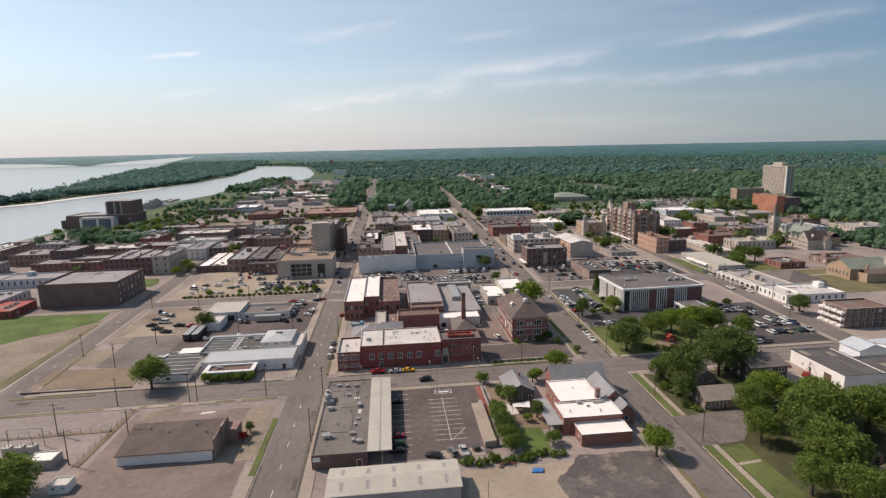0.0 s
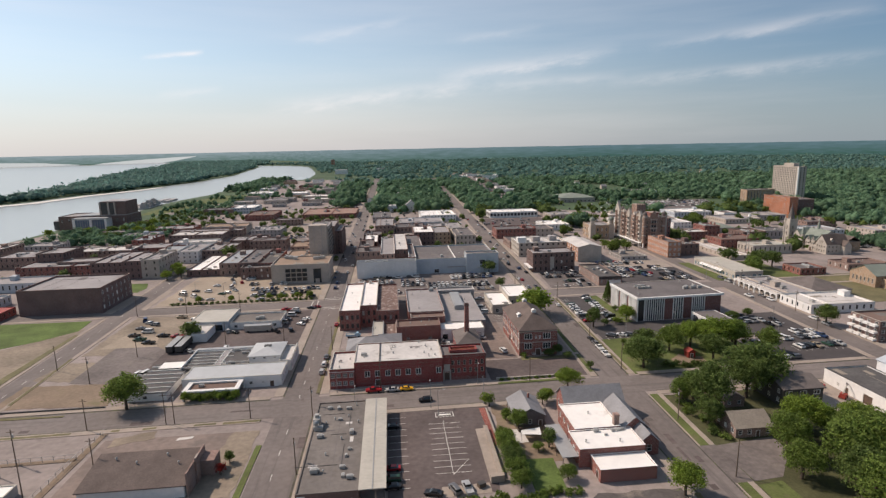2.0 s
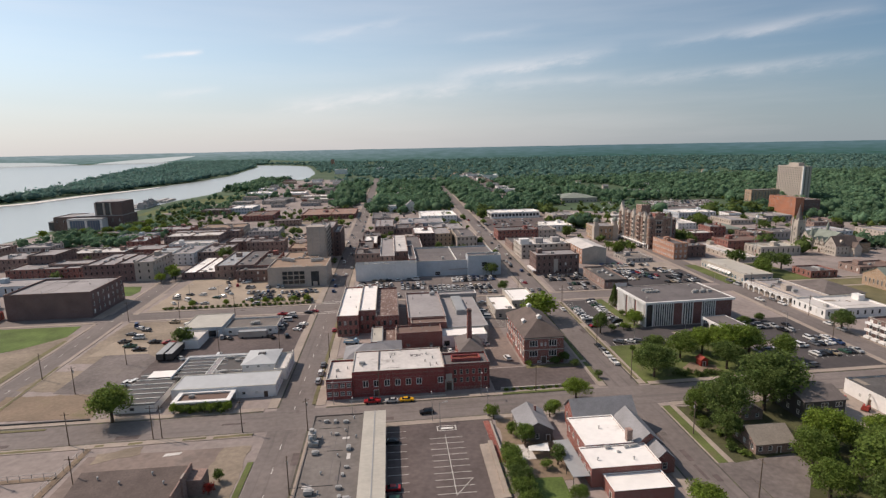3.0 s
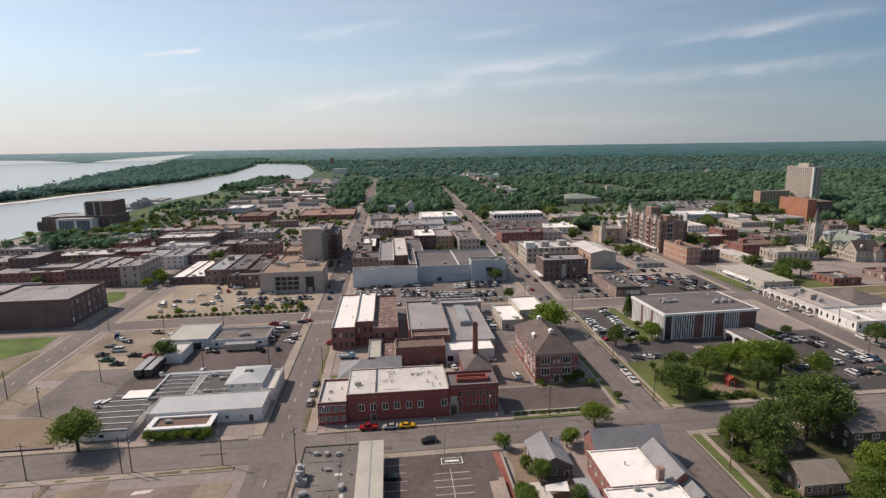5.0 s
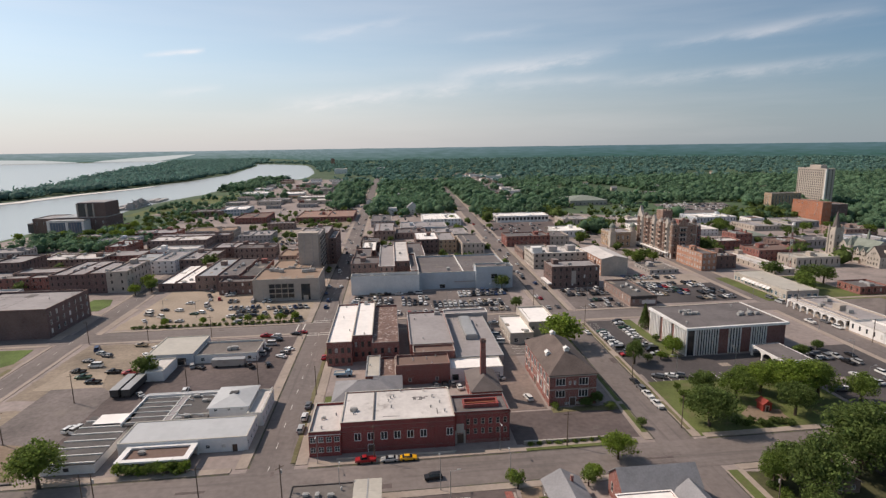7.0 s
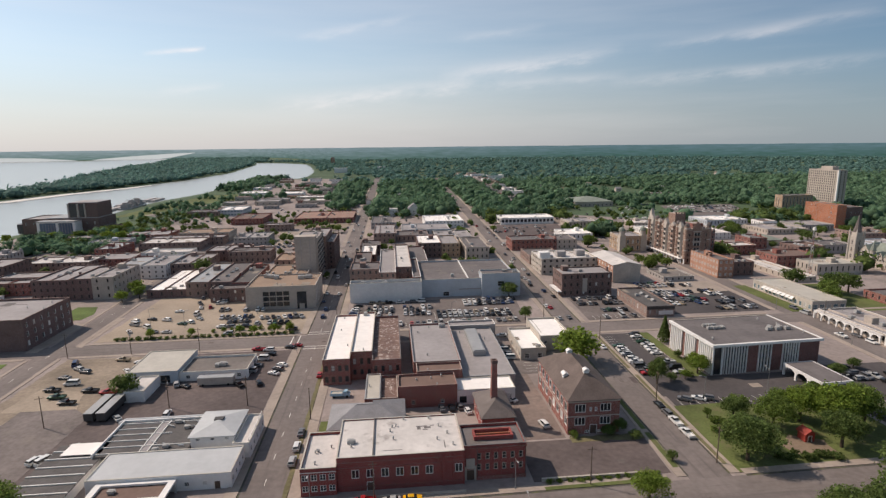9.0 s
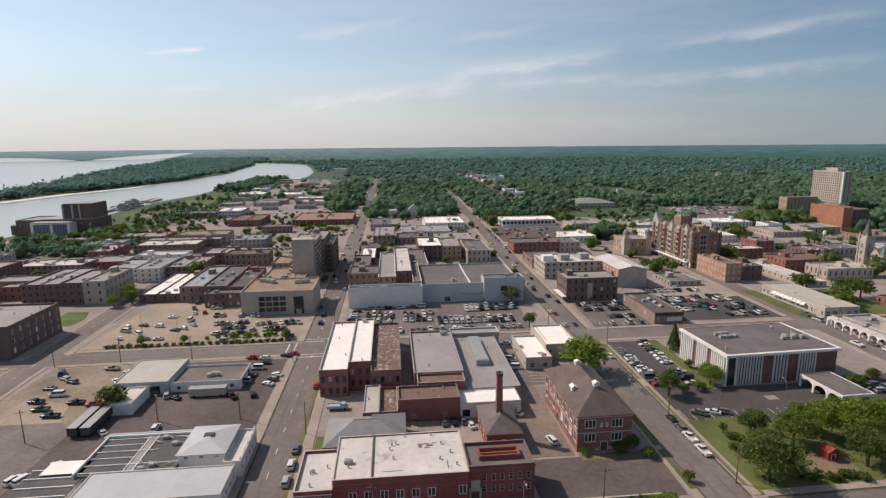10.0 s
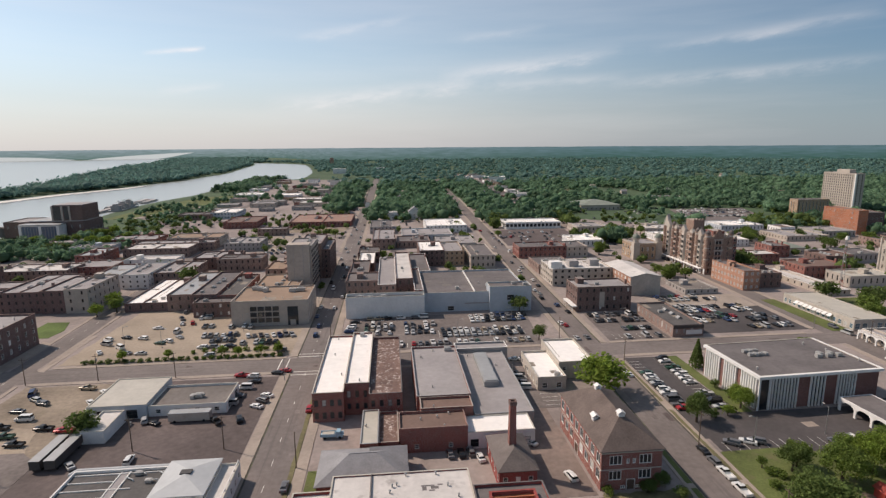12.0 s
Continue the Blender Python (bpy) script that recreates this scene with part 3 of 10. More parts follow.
def building(name, label, x0, x1, y0, y1, h, wall, roof, wins=None, rot=0, parapet=0.7, coping=PALE_METAL, category="building", units=0, vents=0,
             pitched="", rise=3.0, frames=TRIM, pane=GLASS, style="sash", doors=(), group="", base=None, cornice=None, far=False):
    """A block with thick walls, openings in rows, parapet or pitched roof and roof gear.
    wins: side -> rows of (count or offsets from the middle, width, sill, head); doors: (side, place along it 0..1, width, height)."""
    rng = random.Random(name + label + str(round(x0)) + str(round(y0)))
    cx, cy, hw, hd = (x0 + x1) / 2, (y0 + y1) / 2, (x1 - x0) / 2, (y1 - y0) / 2
    top = thing(name, label, category, cx, cy, 0, rot, group)
    FOOT.append((x0, x1, y0, y1))
    far_rows = []
    corner = {"S": ((-hw, -hd), (hw, -hd)), "E": ((hw, -hd), (hw, hd)), "N": ((hw, hd), (-hw, hd)), "W": ((-hw, hd), (-hw, -hd))}
    s = Shape()
    for side, (a, b) in corner.items():
        run = (Vector(b) - Vector(a)).length
        holes, put = [], []
        for n, w, q0, q1 in (wins or {}).get(side, ()):
            if isinstance(n, (tuple, list)):
                places = [run / 2 + c for c in n]
            else:
                n = max(1, n)
                w = min(w, run / n * 0.8)
                places = [run * (i + 0.5) / n for i in range(n)]
            for u in places:
                if any(sd == side and abs(u - run * fr) < (w + dw) / 2 + 0.3 and q0 < dh + 0.2 for sd, fr, dw, dh in doors):
                    continue
                holes.append((u - w / 2, u + w / 2, q0, q1))
                put.append((u, w, q0, q1 - q0))
        for sd, fr, dw, dh in doors:
            if sd == side:
                u = run * fr
                holes.append((u - dw / 2, u + dw / 2, 0.0, dh))
                d = (Vector(b) - Vector(a)) / run
                at = Matrix.Translation((a[0] + d.x * u, a[1] + d.y * u, 0)) @ pose(0, 0, 0, 0, 0, SIDES[side])
                leaf_ob = part("door", Shape().box(-dw / 2, dw / 2, 0.12, 0.2, 0.0, dh).box(-0.03, 0.03, 0.09, 0.12, 0.1, dh - 0.1), DOOR, top, at=at)
                part("door_frame", Shape().box(-dw / 2 - 0.15, -dw / 2, -0.06, 0.1, 0, dh + 0.15).box(dw / 2, dw / 2 + 0.15, -0.06, 0.1, 0, dh + 0.15).box(-dw / 2, dw / 2, -0.06, 0.1, dh, dh + 0.15), frames, top, at=at)
        facade(s, a, b, 0.0, h, holes)
        d = (Vector(b) - Vector(a)) / run
        for u, w, q0, hh in put:
            glass = pane if rng.random() > 0.12 else BLIND_GLINT
            at = Matrix.Translation((a[0] + d.x * u, a[1] + d.y * u, q0)) @ pose(0, 0, 0, 0, 0, SIDES[side]) @ pose(0, 0.12, 0)
            if far and cy > 405:
                far_rows.append((at, w, hh, glass))
                continue
            if far:
                part("window", far_window(w, hh, frames, glass), None, top, at=at)
                continue
            fm, pm = window_meshes(w, hh, style, frames, glass)
            win = part("window", fm, None, top, at=at)
            part("pane", pm, None, win)
    if far_rows:
        fr, pn = Shape(), Shape()
        for at, w, hh, glass in far_rows:
            piece = ring_frame(w, hh, 0.1)
            fr.add([at @ Vector(v) for v in piece.v], piece.f)
            pn.add([at @ Vector(v) for v in ((-w / 2, 0.02, 0), (w / 2, 0.02, 0), (w / 2, 0.02, hh), (-w / 2, 0.02, hh))], [(0, 1, 2, 3)])
        rows_ob = part("window_band", fr, frames, top)
        tagged(rows_ob, kind="stuff")
        tagged(part("glazing", pn, pane, rows_ob), kind="stuff")
    if pitched:
        if pitched == "x":
            for sx in (-hw, hw):
                s.add([(sx, -hd, h), (sx, hd, h), (sx, 0, h + rise * hd / (hd + 0.4))], [(0, 1, 2) if sx > 0 else (2, 1, 0)])
        elif pitched == "y":
            for sy in (-hd, hd):
                s.add([(-hw, sy, h), (hw, sy, h), (0, sy, h + rise * hw / (hw + 0.4))], [(0, 1, 2) if sy < 0 else (2, 1, 0)])
        part("wall", s, wall, top)
        r = Shape().hip(-hw, hw, -hd, hd, h, rise) if pitched == "hip" else Shape().gable(-hw, hw, -hd, hd, h, rise, pitched)
        part("roof", r, roof, top)
    else:
        t, rz = 0.26, h - parapet
        for sgn, (p, q) in enumerate((((-hw + t, -hd + t), (hw - t, -hd + t)), ((hw - t, -hd + t), (hw - t, hd - t)), ((hw - t, hd - t), (-hw + t, hd - t)), ((-hw + t, hd - t), (-hw + t, -hd + t)))):
            s.quad((*q, rz), (*p, rz), (*p, h), (*q, h))
        part("wall", s, wall, top)
        part("roof", Shape().box(-hw + t, hw - t, -hd + t, hd - t, rz - 0.3, rz), roof, top)
        c = Shape()
        e, k = 0.05, 0.1
        c.box(-hw - e, hw + e, -hd - e, -hd + t + e, h, h + k).box(-hw - e, hw + e, hd - t - e, hd + e, h, h + k)
        c.box(-hw - e, -hw + t + e, -hd + t + e, hd - t - e, h, h + k).box(hw - t - e, hw + e, -hd + t + e, hd - t - e, h, h + k)
        part("coping", c, coping, top)
        if hw > 5 and hd > 5 and name not in ("shop", "office_block", "white_works", "church_hall", "brick_hall", "white_garage", "flat_garage", "works_hall", "works_block", "shed_hall"):
            pat = Shape()
            for i in range(2 + int(hw * hd / 90)):
                a, b = rng.uniform(0.4, min(3.4, hw * 0.3)), rng.uniform(0.4, min(3.4, hd * 0.3))
                if rng.random() < 0.4:
                    a, b = (0.12, rng.uniform(hd * 0.3, hd * 0.7)) if rng.random() < 0.6 else (rng.uniform(hw * 0.3, hw * 0.7), 0.12)
                x, y = rng.uniform(-hw + t + a, hw - t - a), rng.uniform(-hd + t + b, hd - t - b)
                pat.box(x - a, x + a, y - b, y + b, rz, rz + 0.02 + 0.011 * (i % 9))
            tagged(part("roof_patch", pat, GRAVEL_ROOF if roof in (DARK_ROOF, BROWN_ROOF) else DARK_ROOF if roof in (GREY_ROOF,) else TAN_SHINGLE, top), kind="stuff")
        if far and hw * hd > 180:
            x = hw * rng.uniform(-0.5, 0.5)
            part("party_wall", Shape().box(x - 0.2, x + 0.2, -hd + t, hd - t, rz, rz + rng.uniform(0.4, 0.9)), wall, top)
        for i in range(units):
            part("roof_unit", HVAC, None, top, at=pose(rng.uniform(-hw + 2.5, hw - 2.5), rng.uniform(-hd + 2.5, hd - 2.5), rz, 0, 0, rng.choice((0, 90))) @ Matrix.Scale(rng.uniform(0.8, 1.15), 4))
        for i in range(vents):
            part("roof_vent", VENT, None, top, at=pose(rng.uniform(-hw + 1, hw - 1), rng.uniform(-hd + 1, hd - 1), rz))
    if base:
        part("plinth", Shape().box(-hw - 0.08, hw + 0.08, -hd - 0.08, hd + 0.08, 0, 0.9), base, top)
    if cornice:
        zz = h - 0.9
        part("cornice", Shape().box(-hw - 0.25, hw + 0.25, -hd - 0.25, -hd - 0.003, zz, zz + 0.35).box(hw + 0.003, hw + 0.25, -hd, hd, zz, zz + 0.35).box(-hw - 0.25, -hw - 0.003, -hd, hd, zz, zz + 0.35), cornice, top)
    return top


# ---------------- ground, river, far rim ----------------
SHORE = [(-420, 100), (-388, 500), (-384, 640), (-388, 727), (-391, 800), (-375, 845), (-383, 917), (-379, 1055), (-358, 1158), (-360, 1263), (-358, 1428),
         (-324, 1569), (-250, 1590), (-240, 1720), (-262, 2016), (-331, 2428), (-404, 2790), (-551, 3005), (-729, 3156), (-640, 2800), (-624, 2638), (-538, 1969),
         (-548, 1615), (-596, 1345), (-648, 1200), (-668, 1072), (-715, 960), (-728, 1060), (-755, 1300), (-867, 1615), (-978, 1996), (-1020, 2200),
         (-1150, 2578), (-1180, 2904), (-1320, 3372), (-1560, 4230), (-1800, 5100), (-2500, 5100), (-2400, 4911), (-2035, 3958), (-2455, 4563), (-2800, 5100), (-5100, 5100), (-5100, 100)]


def inside_river(px, py):
    """How far points lie from the shore: positive in the water."""
    px, py = np.asarray(px, float), np.asarray(py, float)
    wet, near = np.zeros(px.shape, bool), np.full(px.shape, 1e9)
    for (ax, ay), (bx, by) in zip(SHORE, SHORE[1:] + SHORE[:1]):
        cross = ((ay > py) != (by > py)) & (px < (bx - ax) * (py - ay) / ((by - ay) or 1e-9) + ax)
        wet ^= cross
        t = np.clip(((px - ax) * (bx - ax) + (py - ay) * (by - ay)) / ((bx - ax) ** 2 + (by - ay) ** 2), 0, 1)
        near = np.minimum(near, np.hypot(px - ax - t * (bx - ax), py - ay - t * (by - ay)))
    return np.where(wet, near, -near)


def ground():
    xs = np.unique(np.concatenate([np.linspace(-5000, -1700, 42), np.arange(-1700, 100, 30.0), np.linspace(100, 5000, 50)]))
    ys = np.unique(np.concatenate([np.linspace(-1500, 400, 14), np.arange(400, 3300, 40.0), np.linspace(3300, 5000, 24)]))
    gx, gy = np.meshgrid(xs, ys)
    gz = np.where(inside_river(gx, gy) > -18, -np.clip((inside_river(gx, gy) + 18) / 36, 0, 1) * 4.0, 0.0)
    n = len(xs)
    faces = [(j * n + i, j * n + i + 1, (j + 1) * n + i + 1, (j + 1) * n + i) for j in range(len(ys) - 1) for i in range(n - 1)]
    m = bpy.data.meshes.new("ground")
    m.from_pydata(np.stack([gx.ravel(), gy.ravel(), gz.ravel()], 1).tolist(), [], faces)
    m.materials.append(EARTH)
    tagged(new("ground", m), "green and brown flat country ground reaching the horizon", "ground", kind="structure")


ground()
solid("water", Shape().quad((-5000, 60, -2.0), (-215, 60, -2.0), (-215, 5000, -2.0), (-5000, 5000, -2.0)), WATER, "broad pale river with small ripples", "river", "structure")

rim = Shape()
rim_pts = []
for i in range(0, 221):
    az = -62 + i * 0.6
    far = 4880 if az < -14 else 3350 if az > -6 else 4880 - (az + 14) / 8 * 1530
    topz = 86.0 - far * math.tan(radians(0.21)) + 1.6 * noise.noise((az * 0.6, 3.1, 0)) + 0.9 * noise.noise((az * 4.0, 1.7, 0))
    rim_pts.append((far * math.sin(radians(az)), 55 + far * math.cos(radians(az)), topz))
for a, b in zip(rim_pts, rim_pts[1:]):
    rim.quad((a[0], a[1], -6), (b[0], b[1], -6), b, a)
solid("backdrop", rim, RIM, "glowing backdrop of hazy blue-green wooded country along the horizon", "horizon", "structure")
# the upper river where it nears the horizon: a strip glowing in sky-lit water tone
FAR_WATER_GLOW = bpy.data.materials.new("far_water_glow")
FAR_WATER_GLOW.use_nodes = True
_n, _l = FAR_WATER_GLOW.node_tree.nodes, FAR_WATER_GLOW.node_tree.links
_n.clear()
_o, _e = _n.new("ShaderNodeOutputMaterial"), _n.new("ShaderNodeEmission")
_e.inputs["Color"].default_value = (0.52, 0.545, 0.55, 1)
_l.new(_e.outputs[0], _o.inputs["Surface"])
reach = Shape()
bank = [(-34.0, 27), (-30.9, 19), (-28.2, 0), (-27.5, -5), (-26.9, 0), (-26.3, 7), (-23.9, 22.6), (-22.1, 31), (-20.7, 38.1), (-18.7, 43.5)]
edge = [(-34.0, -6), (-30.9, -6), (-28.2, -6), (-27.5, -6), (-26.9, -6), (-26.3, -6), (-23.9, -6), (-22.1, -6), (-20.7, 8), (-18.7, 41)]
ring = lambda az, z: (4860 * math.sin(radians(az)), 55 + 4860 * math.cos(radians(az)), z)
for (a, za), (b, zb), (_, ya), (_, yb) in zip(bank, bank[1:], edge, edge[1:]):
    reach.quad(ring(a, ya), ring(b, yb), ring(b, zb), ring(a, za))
solid("backdrop", reach, FAR_WATER_GLOW, "pale glowing backdrop of the distant river reach below the horizon", "horizon", "structure")


LEVELS = []


def slab(name, poly, z, material, label, category, thick=0.3):
    """A flat piece of the ground, its top at z; loose ground gets ragged edges."""
    LEVELS.append((poly, z))
    if material in (SAND, DIRT, BARE, CRACKED, GARDEN, DRY_GRASS) and len(poly) < 9:
        r = random.Random(name + label)
        ragged = []
        for (ax, ay), (bx, by) in zip(poly, poly[1:] + poly[:1]):
            run = math.hypot(bx - ax, by - ay)
            k = max(1, min(30, int(run / 2.2)))
            wide = 0.12 if "verge" in name else 0.55
            for i in range(k):
                t = i / k
                jit = wide * r.uniform(-1, 1) if i else 0.0
                ragged.append((ax + (bx - ax) * t - (by - ay) / run * jit, ay + (by - ay) * t + (bx - ax) / run * jit))
        poly = ragged
    return solid(name, Shape().prism(poly, z - thick, z), material, label, category, "structure")


# the paved town under everything
slab("pavement", [(-384, 40), (-384, 560), (-362, 640), (-250, 690), (-230, 900), (-270, 1240), (-250, 1540), (-120, 1540), (-60, 960), (80, 960), (160, 760), (330, 640), (520, 620), (520, 380), (330, 300), (330, 40)], 0.01, TOWN,
     "worn grey-brown paving between the blocks of the town", "pavement", 0.5)


def strip(name, pts, half, z, material, label, category):
    """A band of ground along a line of two points."""
    (ax, ay), (bx, by) = pts
    d = Vector((bx - ax, by - ay)).normalized()
    nx, ny = -d.y * half, d.x * half
    return slab(name, [(ax - nx, ay - ny), (bx - nx, by - ny), (bx + nx, by + ny), (ax + nx, ay + ny)], z, material, label, category)


B_X = lambda y: 80.2 + 0.03 * (y - 130)
D_X = lambda y: 197.5 + 0.055 * (y - 203)
Z_X = lambda y: -140.6 - 0.035 * (y - 203)
C1_Y = lambda x: 190.4 + 0.014 * (x + 34)
C2_Y = lambda x: 315.0 + 0.012 * (x + 34)
strip("road_1", ((-33.0, -400), (-33.0, 2300)), 6.3, 0.03, ASPHALT, "long straight grey asphalt street with dashed centre line", "road")
strip("road_2", ((B_X(-300), -300), (B_X(1500), 1500)), 5.9, 0.034, ASPHALT, "straight grey asphalt side street", "road")
strip("road_3", ((D_X(-200), -200), (D_X(640), 640)), 5.4, 0.038, ASPHALT, "wide pale asphalt avenue past parked cars", "road")
strip("road_4", ((Z_X(-200), -200), (Z_X(640), 640)), 4.9, 0.042, ASPHALT, "grey asphalt street toward the river", "road")
strip("road_5", ((-370, C1_Y(-370)), (320, C1_Y(320))), 6.7, 0.046, CROSS_ASPHALT, "grey asphalt cross street before the brick hall", "road")
strip("road_6", ((-300, C2_Y(-300)), (320, C2_Y(320))), 6.4, 0.05, CROSS_ASPHALT, "grey asphalt cross street behind the works", "road")
strip("road_7", ((-300, 536), (330, 540)), 5.5, 0.054, CROSS_ASPHALT, "grey asphalt street in the middle of town", "road")
strip("road_9", ((-210, 860), (-190, 1560)), 5.0, 0.062, ASPHALT, "straight grey street by the river stores", "road")
strip("road_10", ((198, 905), (219.5, 1430)), 9.0, 0.066, ASPHALT, "wide far highway between stores", "road")
strip("road_11", ((219.5, 1425), (211, 1760)), 9.0, 0.07, ASPHALT, "wide far highway between stores", "road")
strip("road_12", ((-215, 1010), (-36, 1010)), 4.5, 0.074, CROSS_ASPHALT, "grey cross street among the far stores", "road")
strip("road_8", ((-330, 838), (-120, 560)), 5.0, 0.058, CROSS_ASPHALT, "asphalt road along the river front", "road")

# kerbed pavements beside the streets
KERBS = [("x", -25.0, 1.6, 199, 306), ("x", -25.0, 1.6, 20, 183), ("x", -41.0, 1.6, 199, 306), ("x", -41.6, 1.7, 20, 140), ("x", -25.0, 1.6, 323, 528), ("x", -41.0, 1.6, 323, 528),
         ("x", -24.5, 1.4, 548, 1200), ("x", -41.5, 1.4, 548, 1200)]
for ax, c, half, a, b in KERBS:
    strip("kerb", ((c, a), (c, b)), half, 0.16, CONCRETE, "raised pale concrete pavement with kerb", "pavement")
for a, b in ((40, 132.5), (150, 183)):
    strip("kerb", ((B_X(a) + 6.15, a), (B_X(b) + 6.15, b)), 0.22, 0.17, CONCRETE, "narrow concrete kerb stone along the street", "kerb")
    strip("verge_g", ((B_X(a) + 7.75, a), (B_X(b) + 7.75, b)), 1.37, 0.16, GRASS, "mown grass verge between kerb and footpath", "verge")
    strip("kerb", ((B_X(a) + 9.95, a), (B_X(b) + 9.95, b)), 0.8, 0.2, CONCRETE, "pale concrete footpath behind the verge", "pavement")
strip("drive", ((B_X(132.5) + 8.4, 132.5), (B_X(150) + 8.4, 150)), 2.6, 0.13, LOT, "worn asphalt driveway apron", "drive")
for off, spans in ((-7.4, ((40, 182), (200, 306), (324, 530), (545, 1000))), (7.4, ((200, 306), (324, 530), (545, 1000)))):
    for a, b in spans:
        strip("kerb", ((B_X(a) + off, a), (B_X(b) + off, b)), 1.3, 0.16, CONCRETE, "raised pale concrete pavement with kerb", "pavement")
for off in (-7.0, 7.0):
    for a, b in ((40, 183), (202, 310), (330, 530)):
        strip("kerb", ((D_X(a) + off, a), (D_X(b) + off, b)), 1.4, 0.16, CONCRETE, "raised pale concrete pavement with kerb", "pavement")
for off in (-6.4, 6.4):
    for a, b in ((60, 180), (200, 305), (326, 530)):
        strip("kerb", ((Z_X(a) + off, a), (Z_X(b) + off, b)), 0.7, 0.16, CONCRETE, "raised pale concrete pavement with kerb", "pavement")
for off in (-8.0, 8.2):
    for a, b in ((-370, -150), (-131, -43.5), (-23, 71), (92, 188), (206, 310)):
        strip("kerb", ((a, C1_Y(a) + off), (b, C1_Y(b) + off)), 1.2, 0.165, CONCRETE, "raised pale concrete pavement with kerb", "pavement")
for off in (-7.8, 7.8):
    for a, b in ((-300, -152), (-134, -43.5), (-23, 75), (96, 190), (212, 310)):
        strip("kerb", ((a, C2_Y(a) + off), (b, C2_Y(b) + off)), 1.2, 0.165, CONCRETE, "raised pale concrete pavement with kerb", "pavement")

for a, b in ((204, 222), (224, 262), (268, 304)):
    strip("verge_w", ((B_X(a) - 7.0, a), (B_X(b) - 7.0, b)), 0.8, 0.185, GRASS, "mown grass verge beside the school", "verge")
    strip("verge_e", ((B_X(a) + 7.0, a), (B_X(b) + 7.0, b)), 0.6, 0.185, DRY_GRASS, "dry grass verge beside the office lot", "verge")
# grime and weeds gathered along the gutters
for c, a, b in ((-26.95, 20, 183), (-26.95, 199, 306), (-39.1, 199, 306), (-39.1, 20, 140), (-26.95, 323, 528), (-39.1, 323, 528)):
    strip("gutter", ((c, a), (c, b)), 0.3, 0.036, GUTTER, "dark grimy gutter along the kerb", "gutter")
for off in (-5.75, 5.75):
    for a, b in ((40, 182), (200, 306), (324, 530)):
        strip("gutter", ((B_X(a) + off, a), (B_X(b) + off, b)), 0.3, 0.04, GUTTER, "dark grimy gutter along the kerb", "gutter")
for off in (-6.5, 6.6):
    for a, b in ((-370, -150), (-131, -43.5), (-23, 71), (92, 188)):
        strip("gutter", ((a, C1_Y(a) + off), (b, C1_Y(b) + off)), 0.3, 0.052, GUTTER, "dark grimy gutter along the kerb", "gutter")

# lots, lawns and bare patches: corners, height, material, words
slab("lot_1", [(-2.4, 137), (26, 137), (31, 182), (-2.4, 182)], 0.07, DARK_ASPHALT, "dark asphalt car park with white stalls beside the shop", "car park")
slab("lot_2", [(15, 92), (52, 92), (48, 130), (17, 130)], 0.07, SAND, "pale sandy paved yard", "yard")
slab("lot_3", [(42, 92), (73, 92), (74, 132), (50, 133), (40, 122)], 0.09, CRACKED, "patched dark asphalt lot beside the church hall", "car park")
slab("lawn_1", [(34.8, 136), (43.0, 135.5), (43.5, 149.5), (35.2, 150)], 0.12, LUSH, "small bright green back lawn", "lawn")
slab("lawn_2", [(31, 148), (46, 148), (48, 182), (32, 182)], 0.1, DIRT, "rough grass yard round the small house", "yard")
slab("yard_1", [(36, 202), (73, 202), (74, 221), (36, 221)], 0.07, DARK_ASPHALT, "grey asphalt yard before the school", "yard")
slab("yard_2", [(36, 222), (51, 222), (51, 272), (40, 272)], 0.07, FORECOURT, "pale concrete yard between boiler house and school", "yard")
slab("lawn_3", [(52, 219), (75, 219), (77, 222), (52, 222)], 0.12, DRY_GRASS, "grass strip before the school", "lawn")
slab("verge_1", [(38, 198.3), (71, 198.8), (71, 200.2), (38, 199.6)], 0.19, GRASS, "grass verge along the cross street", "verge")
slab("lot_4", [(92.5, 244), (112, 244), (112, 306), (94.5, 306)], 0.07, NEW_ASPHALT, "dark asphalt office car park with stalls", "car park")
slab("lot_5", [(93.5, 237), (114, 237.2), (120, 234), (184, 232), (184, 258), (112, 258), (112, 244), (93.7, 244)], 0.09, NEW_ASPHALT, "dark asphalt car park before the office block", "car park")
slab("lot_6", [(152, 202), (190, 202), (194, 262), (166, 262), (166, 228), (152, 228)], 0.11, NEW_ASPHALT, "dark asphalt car park under the trees", "car park")
slab("lawn_4", [(91, 200), (150, 200), (150, 233), (120, 234), (114, 237.2), (92.5, 236.9)], 0.14, GRASS, "green lawn with trees between lot and street", "lawn")
slab("lawn_5", [(112.5, 258), (117, 258), (117, 306), (112.5, 306)], 0.14, GRASS, "narrow lawn beside the office block", "lawn")
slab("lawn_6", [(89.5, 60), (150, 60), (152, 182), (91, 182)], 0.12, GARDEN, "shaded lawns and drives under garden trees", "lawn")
slab("drive", [(91.6, 132.6), (100, 133.5), (110.4, 145), (110.4, 152), (91.6, 149.5)], 0.16, LOT, "worn asphalt drive before a house", "drive")
slab("lot_7", [(-21, 326), (66, 326), (70, 374), (-21, 370.5)], 0.07, LOT, "large grey asphalt car park full of cars", "car park")
slab("lot_8", [(45, 268), (58, 268), (58, 302), (45, 302)], 0.09, LOT, "small asphalt lot with white stalls", "car park")
slab("lot_9", [(97, 325), (126, 325), (126, 366), (99, 366)], 0.07, LOT, "brown-grey asphalt lot with parked cars", "car park")
